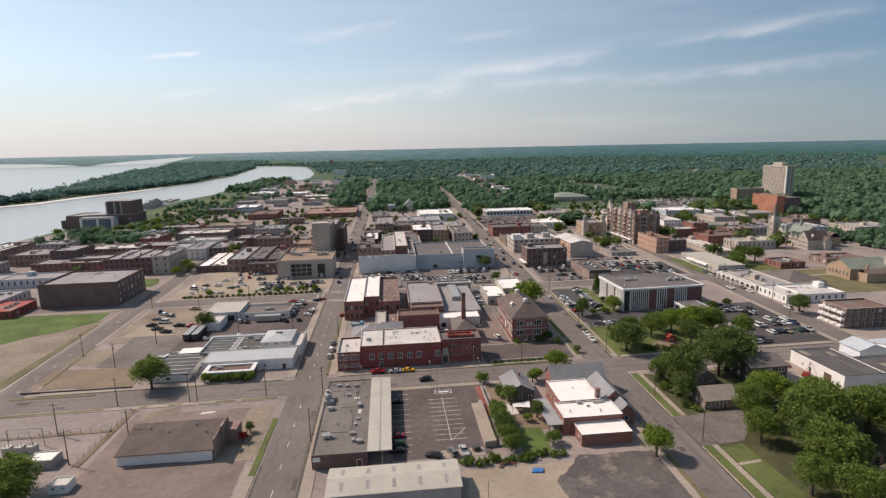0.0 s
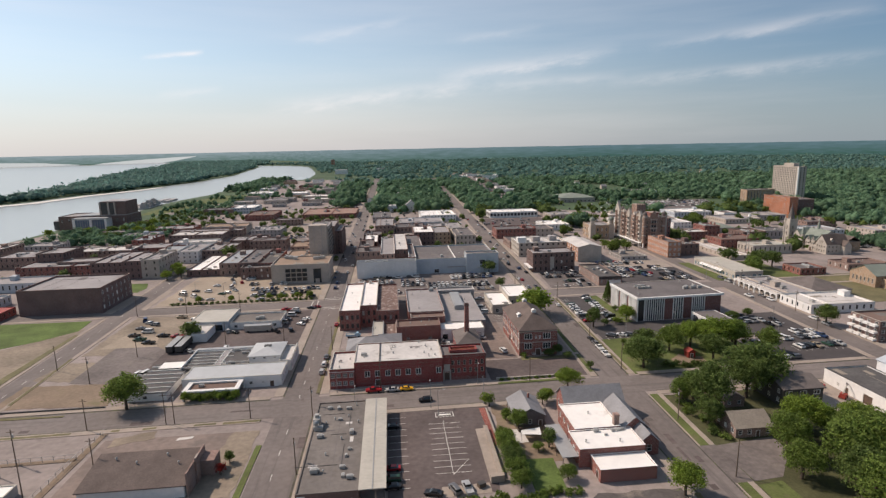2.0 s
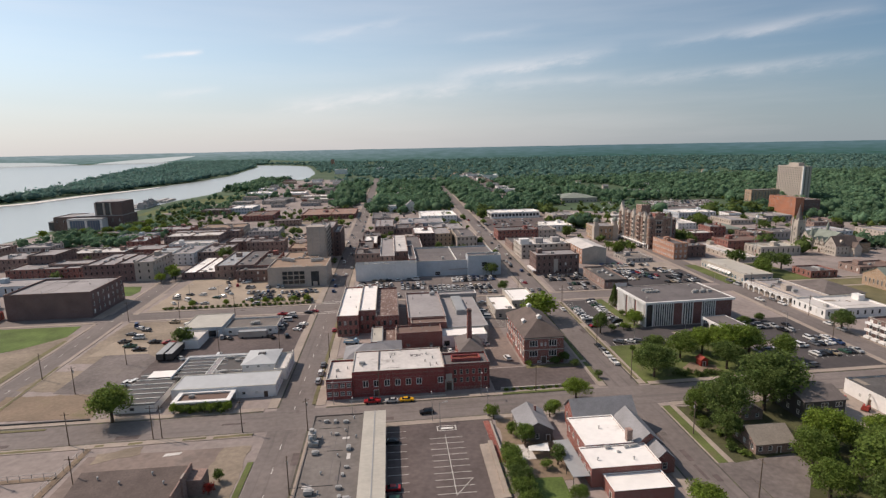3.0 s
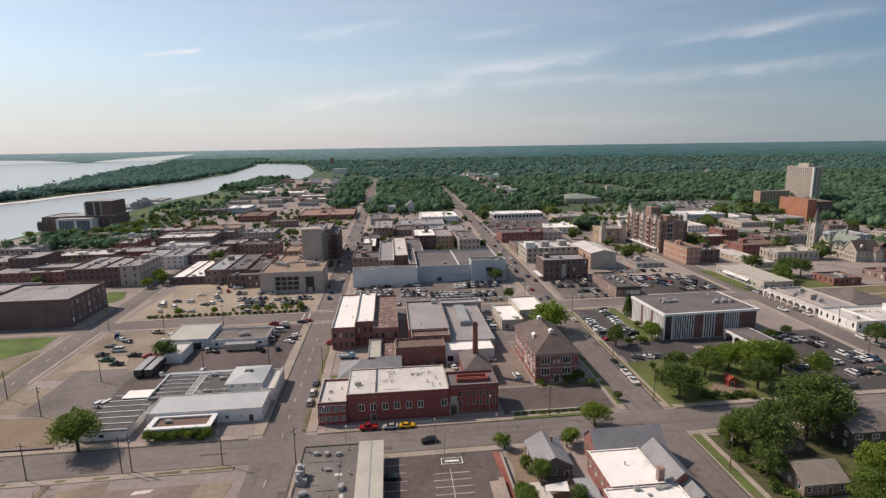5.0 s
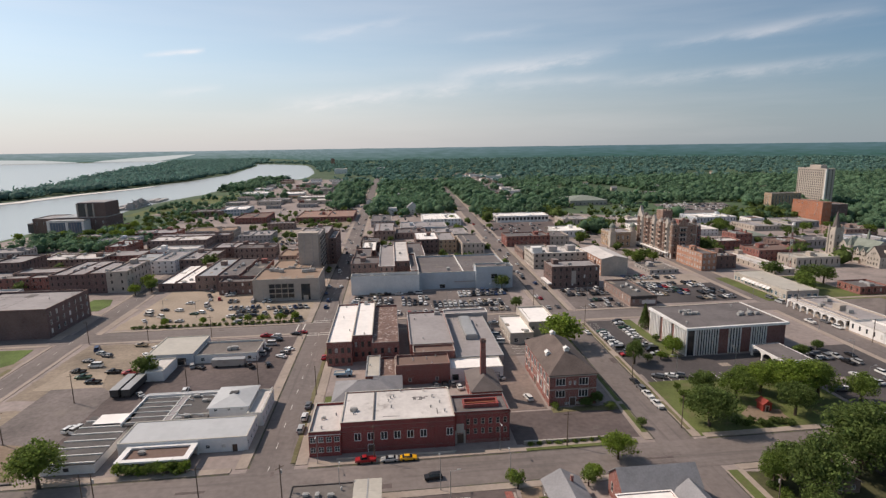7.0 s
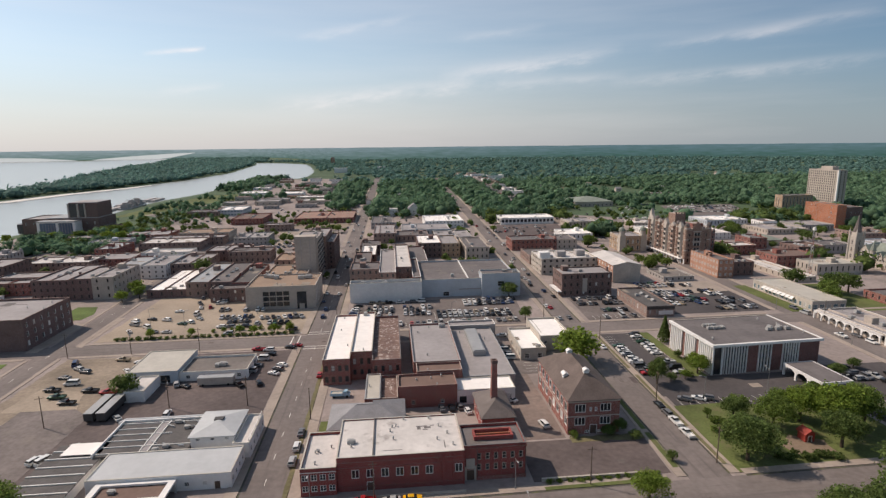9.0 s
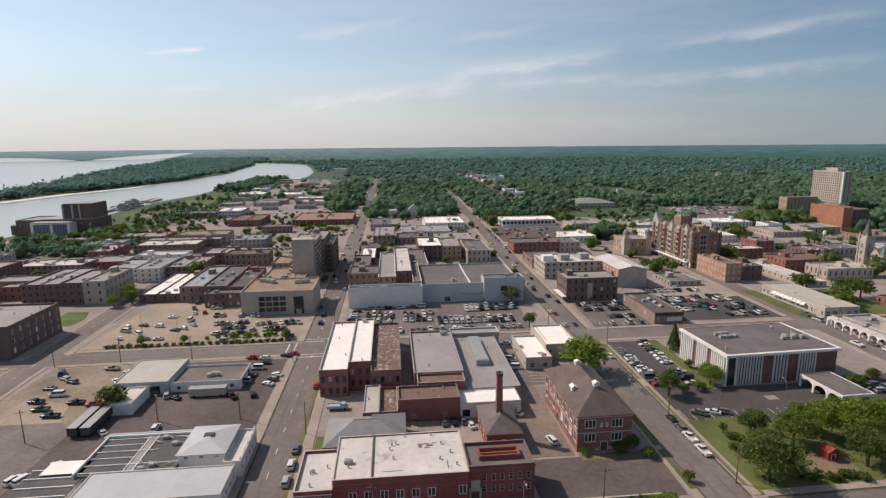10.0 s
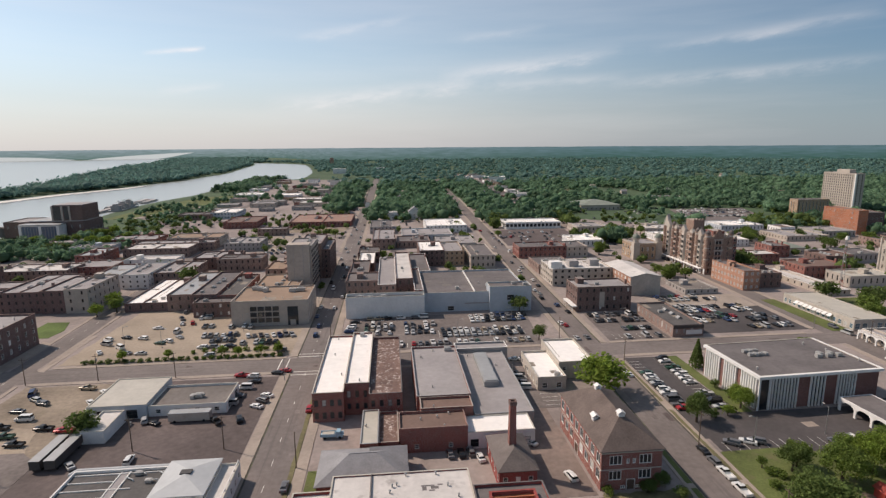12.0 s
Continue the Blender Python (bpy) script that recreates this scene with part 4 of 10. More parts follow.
slab("lot_10", [(143, 330), (196, 330), (197, 368), (143, 362)], 0.07, NEW_ASPHALT, "dark asphalt car park with many parked cars", "car park")
slab("lot_17", [(143, 362), (197, 368), (198, 392), (143, 392)], 0.07, CONCRETE, "pale concrete rear car park", "car park")
slab("lot_11", [(-134, 324), (-42, 325), (-42, 363), (-80, 366), (-80, 380), (-116, 402), (-132, 402)], 0.07, SAND, "pale sandy gravel car park", "car park")
slab("yard_3", [(-134, 250), (-99, 250), (-99, 304), (-134, 304)], 0.07, BARE, "dusty yard with parked work vehicles", "yard")
slab("lot_12", [(-100, 214), (-43, 214), (-43, 304), (-100, 304)], 0.05, DARK_ASPHALT, "grey asphalt service yard round the garages", "car park")
slab("lot_20", [(-123.5, 221.5), (-99, 217), (-99, 252), (-106, 258), (-123.5, 258)], 0.1, LOT, "worn grey asphalt yard west of the white works", "car park")
slab("yard_4", [(-138, 202), (-99, 200.5), (-104, 219), (-139, 221)], 0.09, DIRT, "brown dry fenced patch", "yard")
slab("yard_5", [(-139, 226), (-119, 222), (-121, 242), (-136, 243)], 0.07, BARE, "pale bare concrete patch", "yard")
slab("lawn_7", [(-230, 262), (-183, 257), (-175, 266), (-165, 273), (-154, 286), (-156, 302), (-230, 303)], 0.12, LUSH, "broad green lawn beside the dark warehouse", "lawn")
slab("yard_6", [(-190, 205), (-152, 205), (-152, 290), (-186, 250)], 0.07, BARE, "pale bare lot by the street", "yard")
slab("verge_2", [(-153, 205), (-148.5, 205), (-150.5, 280), (-152.5, 280)], 0.14, DRY_GRASS, "grass verge beside the street", "verge")
slab("verge_8", [(-134.6, 205), (-133.4, 205), (-135.8, 248), (-137, 248)], 0.18, DRY_GRASS, "grass verge beside the street", "verge")
slab("yard_10", [(-130, 258), (-105, 255), (-110, 272), (-127, 276)], 0.09, SAND, "pale sandy patch in the work yard", "yard")
slab("lot_13", [(-88, 100), (-44, 100), (-44, 176), (-88, 176)], 0.05, FORECOURT, "worn brown asphalt forecourt", "forecourt")
slab("verge_3", [(-41.6, 135), (-39.8, 135), (-39.6, 167), (-41.2, 167)], 0.18, GRASS, "grass verge along the street", "verge")
slab("verge_4", [(-28.0, 200), (-26.7, 200), (-26.7, 300), (-28.0, 300)], 0.18, DRY_GRASS, "dry grass verge along the street", "verge")
for i, (a, b) in enumerate(((-134, -101), (-89, -86.5), (-79.5, -75.5), (-64, -57.2), (-55, -43.4))):
    slab("verge_%d" % (20 + i), [(a, C1_Y(a) - 8.9 + 0.2 * (i % 2)), (b, C1_Y(b) - 8.5), (b, C1_Y(b) - 7.4), (a, C1_Y(a) - 7.6)], 0.19, DRY_GRASS, "broken grass verge along the cross street", "verge")
slab("verge_30", [(-139, 193.6), (-110, 193.6), (-110, 194.6), (-139, 195.2)], 0.19, DRY_GRASS, "broken grass verge along the cross street", "verge")
slab("verge_31", [(-90.4, 146), (-89.6, 166), (-89.2, 180), (-91.0, 180.3), (-91.6, 166), (-92.6, 146)], 0.12, DIRT, "weedy strip along the wire fence", "verge")
slab("verge_32", [(-124, 164.4), (-91, 165.4), (-91, 167), (-124, 166)], 0.12, DIRT, "weedy strip along the wire fence", "verge")
slab("yard_8", [(133.5, 156), (154.2, 152), (154.2, 186), (133.5, 184)], 0.15, CONCRETE, "pale concrete yard before the workshop", "yard")
slab("yard_9", [(112, 206), (124, 206), (125, 212), (117, 216), (111, 211)], 0.16, DIRT, "bare brown path by the red shed", "yard")
slab("patio", [(32.5, 158), (39, 158.5), (38.5, 166), (33, 166)], 0.14, PALE_ROOF, "pale paved back patio", "patio")
slab("brick_path", [(28.3, 158), (30.3, 158), (29.6, 181), (27.8, 181)], 0.2, DULL_BRICK, "red brick planted path beside the car park", "path")
slab("pad_1", [(-66.5, 173.2), (-62, 173.8), (-61.5, 175.2), (-66, 174.8)], 0.1, PALE_ROOF, "pale concrete slab in the forecourt", "slab")
slab("pad_2", [(-85.5, 171.5), (-73.5, 175.5), (-74.5, 180.2), (-86, 177)], 0.09, BARE, "worn sandy patch in the forecourt", "yard")
slab("yard_7", [(-56, 143), (-42.2, 143), (-42.2, 176), (-50, 176), (-52, 160)], 0.08, BARE, "brown bare ground beside the garage front", "yard")
slab("lawn_13", [(90.9, 104), (99, 108), (98.5, 132), (91.4, 131)], 0.15, GRASS, "bright green front lawn", "lawn")
slab("path_1", [(91.0, 122), (98, 123), (98, 124), (91.0, 123.2)], 0.17, CONCRETE, "pale concrete garden path", "path")
slab("lawn_8", [(-23, 224), (-15, 224), (-15, 240), (-23, 240)], 0.12, GRASS, "small lawn behind the brick hall", "lawn")
slab("lawn_15", [(233.5, 322), (262, 322), (262, 376), (233.5, 376)], 0.11, GRASS, "shaded lawn behind the glazed office", "lawn")
slab("lawn_9", [(204.5, 326), (214, 326), (214, 378), (206, 378)], 0.17, GRASS, "lawn before the low glazed office", "lawn")
slab("lawn_10", [(240, 270), (330, 270), (330, 330), (240, 330)], 0.1, DRY_GRASS, "grass round the yellow brick church", "lawn")
slab("lawn_11", [(-348, 790), (-318, 800), (-285, 940), (-205, 1066), (-232, 1112), (-322, 1090), (-350, 930)], 0.1, GRASS, "open green field along the river bank", "field")
strip("road_13", ((-318, 790), (-262, 960)), 3.0, 0.13, CONCRETE, "pale river-side drive", "road")
slab("verge_7", [(71.5, 60), (73.0, 60), (75, 130), (73.5, 130)], 0.19, DRY_GRASS, "grass verge beside the side street", "verge")
slab("lot_14", [(338, 682), (425, 656), (475, 790), (372, 792)], 0.07, LOT, "far grey car park crowded with cars", "car park")
slab("lot_16", [(172, 900), (226, 900), (246, 1420), (236, 1720), (188, 1720), (193, 1420)], 0.05, TOWN, "pale paved lots along the far highway", "car park")
slab("lawn_12", [(308, 925), (338, 925), (345, 1129), (312, 1129)], 0.1, DRY_GRASS, "far open grass field among trees", "field")
slab("lawn_14", [(-171, 359), (-158, 359), (-156.5, 369), (-161, 382), (-172, 383)], 0.12, LUSH, "small green lawn behind the dark warehouse", "lawn")
slab("path_2", [(-157, 314), (-151.6, 314), (-152.4, 352), (-157, 354)], 0.11, CONCRETE, "pale concrete walk beside the dark warehouse", "path")
slab("path_3", [(-138.6, 319), (-135.8, 318), (-136.4, 360), (-139.6, 360)], 0.11, CONCRETE, "pale concrete walk beside the sandy car park", "path")
slab("lot_19", [(-142, 640), (-60, 640), (-58, 560), (-104, 556), (-106, 600), (-142, 600)], 0.06, CONCRETE, "pale open parking lot west of the main street", "car park")
slab("lot_18", [(-134, 690), (-44, 690), (-46, 658), (-134, 660)], 0.055, BARE, "sandy open ground before the brown-roofed store", "yard")
slab("lot_15", [(96, 560), (170, 560), (180, 645), (98, 645)], 0.07, DARK_ASPHALT, "far dark car park", "car park")

# road paint: dashes, stop lines, stalls
dash = Shape()
dash.box(-0.07, 0.07, -1.5, 1.5, 0, 0.004)
dash_mesh = dash.mesh("lane_dash", LINE)
paint = thing("lane_marking", "white dashes along the middle of the street", "road marking", kind="structure")
for k in range(-6, 75):
    part("lane_dash", dash_mesh, None, paint, at=pose(-33.5 if k % 2 else -33.5, 126.5 + k * 11.9, 0.034))
paint = thing("lane_marking", "white dashes along the street toward the river", "road marking", kind="structure")
for k in range(0, 22):
    y = 130 + k * 11.9
    part("lane_dash", dash_mesh, None, paint, at=pose(Z_X(y), y, 0.048, 0, 0, 2))


def stalls(label, x0, x1, y0, y1, n, along="x", z=0.095):
    """White stall lines: n lines, each running from y0 to y1 (or across)."""
    t = thing("stall_marking", label, "road marking", kind="structure")
    if along == "x":
        m = Shape().box(-0.06, 0.06, y0, y1, 0, 0.004).mesh("stall_line", LINE)
        for i in range(n):
            part("stall_line", m, None, t, at=pose(x0 + (x1 - x0) * i / max(1, n - 1), 0, z))
    else:
        m = Shape().box(x0, x1, -0.06, 0.06, 0, 0.004).mesh("stall_line", LINE)
        for i in range(n):
            part("stall_line", m, None, t, at=pose(0, y0 + (y1 - y0) * i / max(1, n - 1), z))


stalls("white stall lines in the car park beside the shop", 10.3, 20.2, 146.3, 172.8, 10, "y", 0.075)
solid("stall_spine", Shape().box(15.04, 15.16, 145.6, 174.6, 0, 0.004).quad((15.1, 145.6, 0), (15.25, 145.6, 0), (20.35, 152.3, 0), (20.2, 152.3, 0)).box(13.0, 18.9, 179.7, 179.9, 0, 0.004).box(13.0, 18.9, 176.9, 177.1, 0, 0.004).box(13.0, 13.2, 177.1, 179.7, 0, 0.004).box(18.7, 18.9, 177.1, 179.7, 0, 0.004).box(14, 18, 177.9, 178.8, 0, 0.004), LINE, "worn white spine line and box of the stalls", "road marking", "structure", at=pose(0, 0, 0.081))
stalls("white stall lines beside the shop canopy", -2.2, 3.4, 141, 178, 11, "y", 0.075)
stalls("white stall lines beside the office car park", 106, 111.5, 262, 304, 16, "y", 0.075)
stalls("white stall lines beside the office car park", 93.5, 99, 262, 302, 15, "y", 0.075)
stalls("white stall lines before the office lawn", 96, 150, 236.6, 241.6, 19, "x", 0.095)
solid("pale_patch", Shape().box(127.5, 131.5, 247, 250, 0, 0.006), CONCRETE, "pale square concrete patch in the asphalt", "patch", "structure", at=pose(0, 0, 0.09))
stalls("white stall lines beside the white works", -58, -45, 241, 246.5, 8, "x", 0.056)
for x0, x1, y0, y1 in ((-39, -27, 307.2, 307.6), (-39, -27, 304.4, 304.8), (-39, -27, 322.6, 323.0), (-39, -27, 325.4, 325.8), (-42.2, -41.8, 309, 321), (-45.2, -44.8, 309, 321), (-24.4, -24.0, 309, 321)):
    solid("crossing_line", Shape().box(x0, x1, y0, y1, 0, 0.004), LINE, "worn white crossing line at the junction", "road marking", "structure", at=pose(0, 0, 0.056))
stalls("white stall lines in the small lot", 51.5, 57.5, 270, 298, 11, "y", 0.095)
stalls("white stall lines in the lot under the trees", 168, 190, 212, 217, 9, "x", 0.116)
stalls("white stall lines in the large lot", -18, 62, 328.5, 333.5, 30, "x", 0.075)
stalls("white stall lines in the large lot", 22, 62, 338, 349, 15, "x", 0.075)
stalls("white stall lines in the brown lot", 101, 124, 328, 333, 9, "x", 0.075)

# utility cuts and repairs in the streets
prng = random.Random(77)
for material, words, many in ((DARK_ASPHALT, "dark asphalt repairs scattered over the streets", 30), (LOT, "greyish asphalt repairs scattered over the streets", 26)):
    cuts = Shape()
    for k in range(many):
        road = k % 4
        if road == 0:
            y = prng.uniform(120, 520)
            x, z = -33 + prng.uniform(-5, 5), 0.03
        elif road == 1:
            y = prng.uniform(110, 500)
            x, z = B_X(y) + prng.uniform(-4.5, 4.5), 0.034
        elif road == 2:
            x = prng.uniform(-180, 150)
            y, z = C1_Y(x) + prng.uniform(-5, 5), 0.046
        else:
            x = prng.uniform(-180, 200)
            y, z = C2_Y(x) + prng.uniform(-5, 5), 0.05
        a, b = (prng.uniform(0.4, 1.1), prng.uniform(0.8, 4.0)) if road < 2 else (prng.uniform(0.8, 4.0), prng.uniform(0.4, 1.1))
        cuts.box(x - a, x + a, y - b, y + b, z - 0.01, z + 0.028)
    solid("road_repair", cuts, material, words, "road repair", "stuff")

# ---------------- the brick hall ----------------
hall = building("brick_hall", "long dark red brick hall with tall white-framed windows", -14.3, 18.0, 203.5, 222.8, 9.4, RED_BRICK, PALE_ROOF,
                {"S": [((-11.55, -7.85, -4.1, -0.35, 3.4, 7.15, 14.7), 1.95, 3.5, 5.95)], "E": [(3, 1.4, 4.0, 6.2)], "W": [(3, 1.4, 5.0, 7.0)]}, style="pair", category="hall", vents=11, coping=PALE_METAL, parapet=0.28, doors=(("S", 0.257, 1.6, 2.3),))
part("stone_band", Shape().box(-16.15, 16.15, -9.73, -9.653, 7.9, 8.1).box(-16.15, 16.15, -9.73, -9.653, 1.1, 1.3).box(-16.15, 16.15, -9.71, -9.653, 6.5, 6.6), DULL_BRICK, hall)
part("roof_step", Shape().box(-7.2, -6.9, -9.3, 9.3, 9.12, 9.62), DARK_ROOF, hall, "dark tarred step across the white roof")
for k, (x, y, a, b) in enumerate(((6.0, 4.2, 1.5, 0.25), (7.6, 3.4, 0.9, 0.5), (5.2, 3.2, 0.5, 0.7), (8.9, 4.4, 0.6, 0.2), (6.9, 2.4, 0.7, 0.25), (-2.0, -7.0, 2.4, 0.12), (11.5, -5.5, 0.12, 1.8))):
    part("roof_stain", Shape().box(x - a, x + a, y - b, y + b, 9.12, 9.13 + 0.004 * k), DARK_ROOF, hall)
part("roof_unit", HVAC, None, hall, at=pose(-13.0, -2.5, 9.12) @ Matrix.Scale(0.8, 4))
part("pier", Shape().box(10.4, 11.2, -9.95, -9.653, 0, 8.6).box(13.1, 13.5, -9.85, -9.653, 0, 8.6).box(15.9, 16.15, -9.85, -9.653, 0, 8.6), RED_BRICK, hall)
wing = building("brick_wing", "low red brick wing with pale banded windows", -23.2, -14.35, 202.6, 220, 7.6, RED_BRICK, PALE_ROOF,
                {"S": [(4, 1.5, 1.2, 2.9), (4, 1.5, 4.2, 5.9)], "W": [(5, 1.5, 1.2, 2.9), (5, 1.5, 4.2, 5.9)]}, style="grid", category="hall", vents=5, doors=(("W", 0.8, 1.4, 2.3),))
part("stone_band", Shape().box(-4.45, 4.45, -8.78, -8.703, 6.4, 6.6), TRIM, wing)
east = building("brick_annex", "dark red brick annex with rows of small windows", 18.05, 34.4, 204.8, 215.5, 9.8, RED_BRICK, DARK_ROOF,
                {"S": [((-4.2, -2.0, 0.2, 2.4, 4.6, 6.8), 1.05, 5.7, 7.6), ((-4.2, -2.0, 0.2, 2.4, 4.6, 6.8), 1.05, 2.7, 4.5)], "E": [(4, 1.1, 5.7, 7.6), (4, 1.1, 2.7, 4.5)]}, style="sash", category="hall", coping=DARK_ROOF, doors=(("S", 0.105, 1.9, 2.9),), cornice=DULL_BRICK, frames=BUFF)
part("stone_portal", Shape().box(-8.0, -7.5, -5.65, -5.353, 0, 3.4).box(-5.45, -4.95, -5.65, -5.353, 0, 3.4).box(-8.0, -4.95, -5.65, -5.353, 3.4, 4.1).box(-7.6, -5.35, -5.6, -5.353, 4.1, 6.2), STONE, east)
part("rooflight_frame", Shape().box(-5.0, 5.5, -2.0, -1.5, 9.1, 10.3).box(-5.0, 5.5, 1.5, 2.0, 9.1, 10.3).box(-5.0, -4.5, -1.5, 1.5, 9.1, 10.3).box(5.0, 5.5, -1.5, 1.5, 9.1, 10.3), RED_BRICK, east, "dull red brick roof-light kerb")
part("rooflight_bar", Shape().box(-4.5, 5.0, -0.15, 0.15, 9.1, 10.0).box(-4.5, 5.0, -1.5, 1.5, 9.1, 9.4), ORANGE_BRICK, east)
part("plinth_wall", Shape().box(-8.175, -8.0, -5.8, -5.353, 0, 1.1).box(-4.9, 8.175, -5.6, -5.353, 0, 1.1), DULL_BRICK, east)
part("downpipe", Shape().box(-4.75, -4.62, -5.46, -5.353, 0, 9.6).box(8.0, 8.13, -5.46, -5.353, 0, 9.6), DARK_TRIM, east)
boiler = building("boiler_house", "small brick boiler house with pyramid roof", 26.6, 36.4, 226.5, 243.5, 5.4, RED_BRICK, SHINGLE, {"S": [(3, 1.2, 1.4, 3.6)], "W": [(4, 1.2, 1.4, 3.6)]}, pitched="hip", rise=3.4, category="boiler house")
stack = thing("chimney_stack", "tall square red brick chimney with blackened top", "chimney", 31.5, 234.2)
part("shaft", Shape().add([(-1.1, -1.1, 0), (1.1, -1.1, 0), (1.1, 1.1, 0), (-1.1, 1.1, 0), (-0.8, -0.8, 19.6), (0.8, -0.8, 19.6), (0.8, 0.8, 19.6), (-0.8, 0.8, 19.6)], [(0, 1, 5, 4), (1, 2, 6, 5), (2, 3, 7, 6), (3, 0, 4, 7)]), DULL_BRICK, stack)
part("cap", Shape().box(-0.95, 0.95, -0.95, -0.55, 19.6, 20.6).box(-0.95, 0.95, 0.55, 0.95, 19.6, 20.6).box(-0.95, -0.55, -0.55, 0.55, 19.6, 20.6).box(0.55, 0.95, -0.55, 0.55, 19.6, 20.6), DARK_BRICK, stack)
hip_store = building("hipped_store", "low building with grey hipped shingle roof", -19.0, 3.4, 226.5, 242.0, 4.6, DULL_BRICK, SHINGLE_GREY, {"W": [(3, 1.2, 1.2, 2.8)], "S": [(4, 1.2, 1.4, 2.8)]}, pitched="hip", rise=3.6)

part("cross_gable", Shape().gable(2.0, 11.2, -1.5, 7.75, 4.55, 3.3, "x", 0.4), SHINGLE_GREY, hip_store)
part("ridge_cap", Shape().box(-3.5, 3.5, -0.14, 0.14, 8.16, 8.26), STEEL, hip_store)

# ---------------- the works behind the hall ----------------
building("works_block", "dull red brick works with bright white roof along the street", -25.2, -15.4, 266.5, 319, 10.0, DULL_BRICK, WHITE_ROOF, {"S": [(4, 1.3, 1.2, 3.4), (4, 1.3, 5.4, 7.6)], "W": [(12, 1.3, 5.4, 7.6)], "E": [(2, 1.2, 5.4, 7.6)]}, units=0, vents=3, doors=(("W", 0.3, 2.2, 2.6),), coping=PALE_METAL, frames=DARK_TRIM)
building("works_block", "dark brick works with white roof and roof unit", -15.35, -7.4, 270.5, 319, 11.0, DULL_BRICK, WHITE_ROOF, {"S": [(3, 1.2, 2, 4), (3, 1.2, 6.0, 8.4)]}, units=1, vents=1, coping=PALE_METAL, frames=DARK_TRIM)
building("works_block", "red-brown brick works with flaking roof", -7.35, 3.2, 265, 316, 9.6, DULL_BRICK, FLAKED_ROOF, {"S": [(4, 1.2, 1.4, 3.6), (4, 1.2, 5.2, 7.4)], "E": [(9, 1.2, 5.2, 7.4)]}, coping=DARK_ROOF, frames=DARK_TRIM)
building("lean_to", "pale lean-to with flat white roof", -9.2, -4.2, 243.5, 263, 5.2, DULL_BRICK, PALE_METAL, {"S": [(1, 1.2, 1.4, 2.8)]}, parapet=0.3, vents=1, coping=METAL_ROOF)
building("store", "low dark brick store with flaking brown roof", -4.1, 1.6, 245, 263, 4.4, DULL_BRICK, FLAKED_ROOF, {"S": [(2, 1.2, 1.2, 2.6)]}, coping=DULL_BRICK)
building("works_hall", "dark brick works hall with brown gravel roof", 1.8, 21.4, 246, 256, 7.6, DULL_BRICK, BROWN_ROOF, {"S": [(2, 1.2, 1.2, 2.6)], "W": [(3, 1.2, 3.4, 5.6)]}, vents=4, coping=BROWN_BRICK)
building("works_hall", "brown roofed brick link of the works", 8.5, 24.5, 256.1, 263.5, 8.3, DULL_BRICK, BROWN_ROOF, {"E": [(2, 1.2, 5, 7)]}, coping=BROWN_BRICK, vents=1)
building("shed_hall", "wide works hall with smooth grey felt roof", 7.6, 24.9, 263.6, 306, 8.7, DULL_BRICK, GREY_ROOF, {"S": [(3, 1.2, 4.5, 6.5)], "W": [(8, 1.2, 4.5, 6.5)]}, vents=3, units=1, coping=GREY_WALL)
longhall = building("shed_hall", "long grey roofed works hall with raised rooflight", 25.0, 43.5, 256.0, 306, 5.6, GREY_WALL, GREY_ROOF, {"E": [(9, 1.4, 1.4, 3.0)]}, vents=2, parapet=0.35, coping=METAL_ROOF)
part("rooflight", Shape().box(-3.0, 2.0, -6, 20, 5.2, 7.2).box(-2.6, 1.6, -5.6, 19.6, 7.2, 7.5), METAL_ROOF, longhall, "long grey metal rooflight monitor")
building("dock", "low dock building with clean white roof", 20.9, 41.2, 246.3, 255.8, 5.2, WHITE, WHITE_ROOF, {"S": [(4, 2.4, 0.6, 3.0)], "E": [(2, 1.4, 1.0, 2.6)]}, parapet=0.25, frames=DARK_TRIM)
building("back_store", "narrow grey roofed store at the back of the works", 25.2, 46.0, 306.3, 313, 7.0, GREY_WALL, GREY_ROOF, {"E": [(2, 1.2, 3, 5)]}, coping=TRIM)
building("white_office", "low cream flat-roofed shop with awning", 51.6, 62.0, 281, 306, 5.0, STONE, WHITE_ROOF, {"S": [(2, 2.0, 0.8, 2.8)], "W": [(6, 1.6, 1.0, 2.8)]}, units=1, doors=(("W", 0.3, 1.4, 2.3),))
building("white_office", "pale workshop with flat white roof", 62.05, 75.5, 290, 314, 6.6, STONE, WHITE_ROOF, {"S": [(3, 1.4, 3.0, 4.6)], "E": [(4, 1.4, 3.0, 4.6)]})

# ---------------- school ----------------
school = building("school", "old red brick school with brown hipped roof", 51.9, 67.8, 223.6, 256, 11.0, DULL_BRICK, SLATE,
                  {"S": [((-4.2, 3.6), 3.3, 2.8, 5.4), ((-4.2, 3.6), 3.3, 7.0, 9.6), (4, 1.3, 0.3, 1.2), ((-1.0, 0.6), 0.8, 7.2, 8.6)], "W": [(8, 2.5, 2.2, 5.0), (8, 2.5, 6.6, 9.6)], "E": [(7, 1.7, 2.2, 4.9), (7, 1.7, 6.6, 9.3)]}, pitched="hip", rise=5.6, style="pair", category="school",
                  doors=(("W", 0.45, 2.6, 3.0), ("S", 0.5, 2.0, 2.8)))
part("belt_course", Shape().box(-8.05, 8.05, -16.3, -16.203, 5.6, 5.9).box(-8.05, -7.953, -16.2, 16.2, 5.6, 5.9).box(-8.05, 8.05, -16.3, -16.203, 10.2, 10.55), STONE, school)
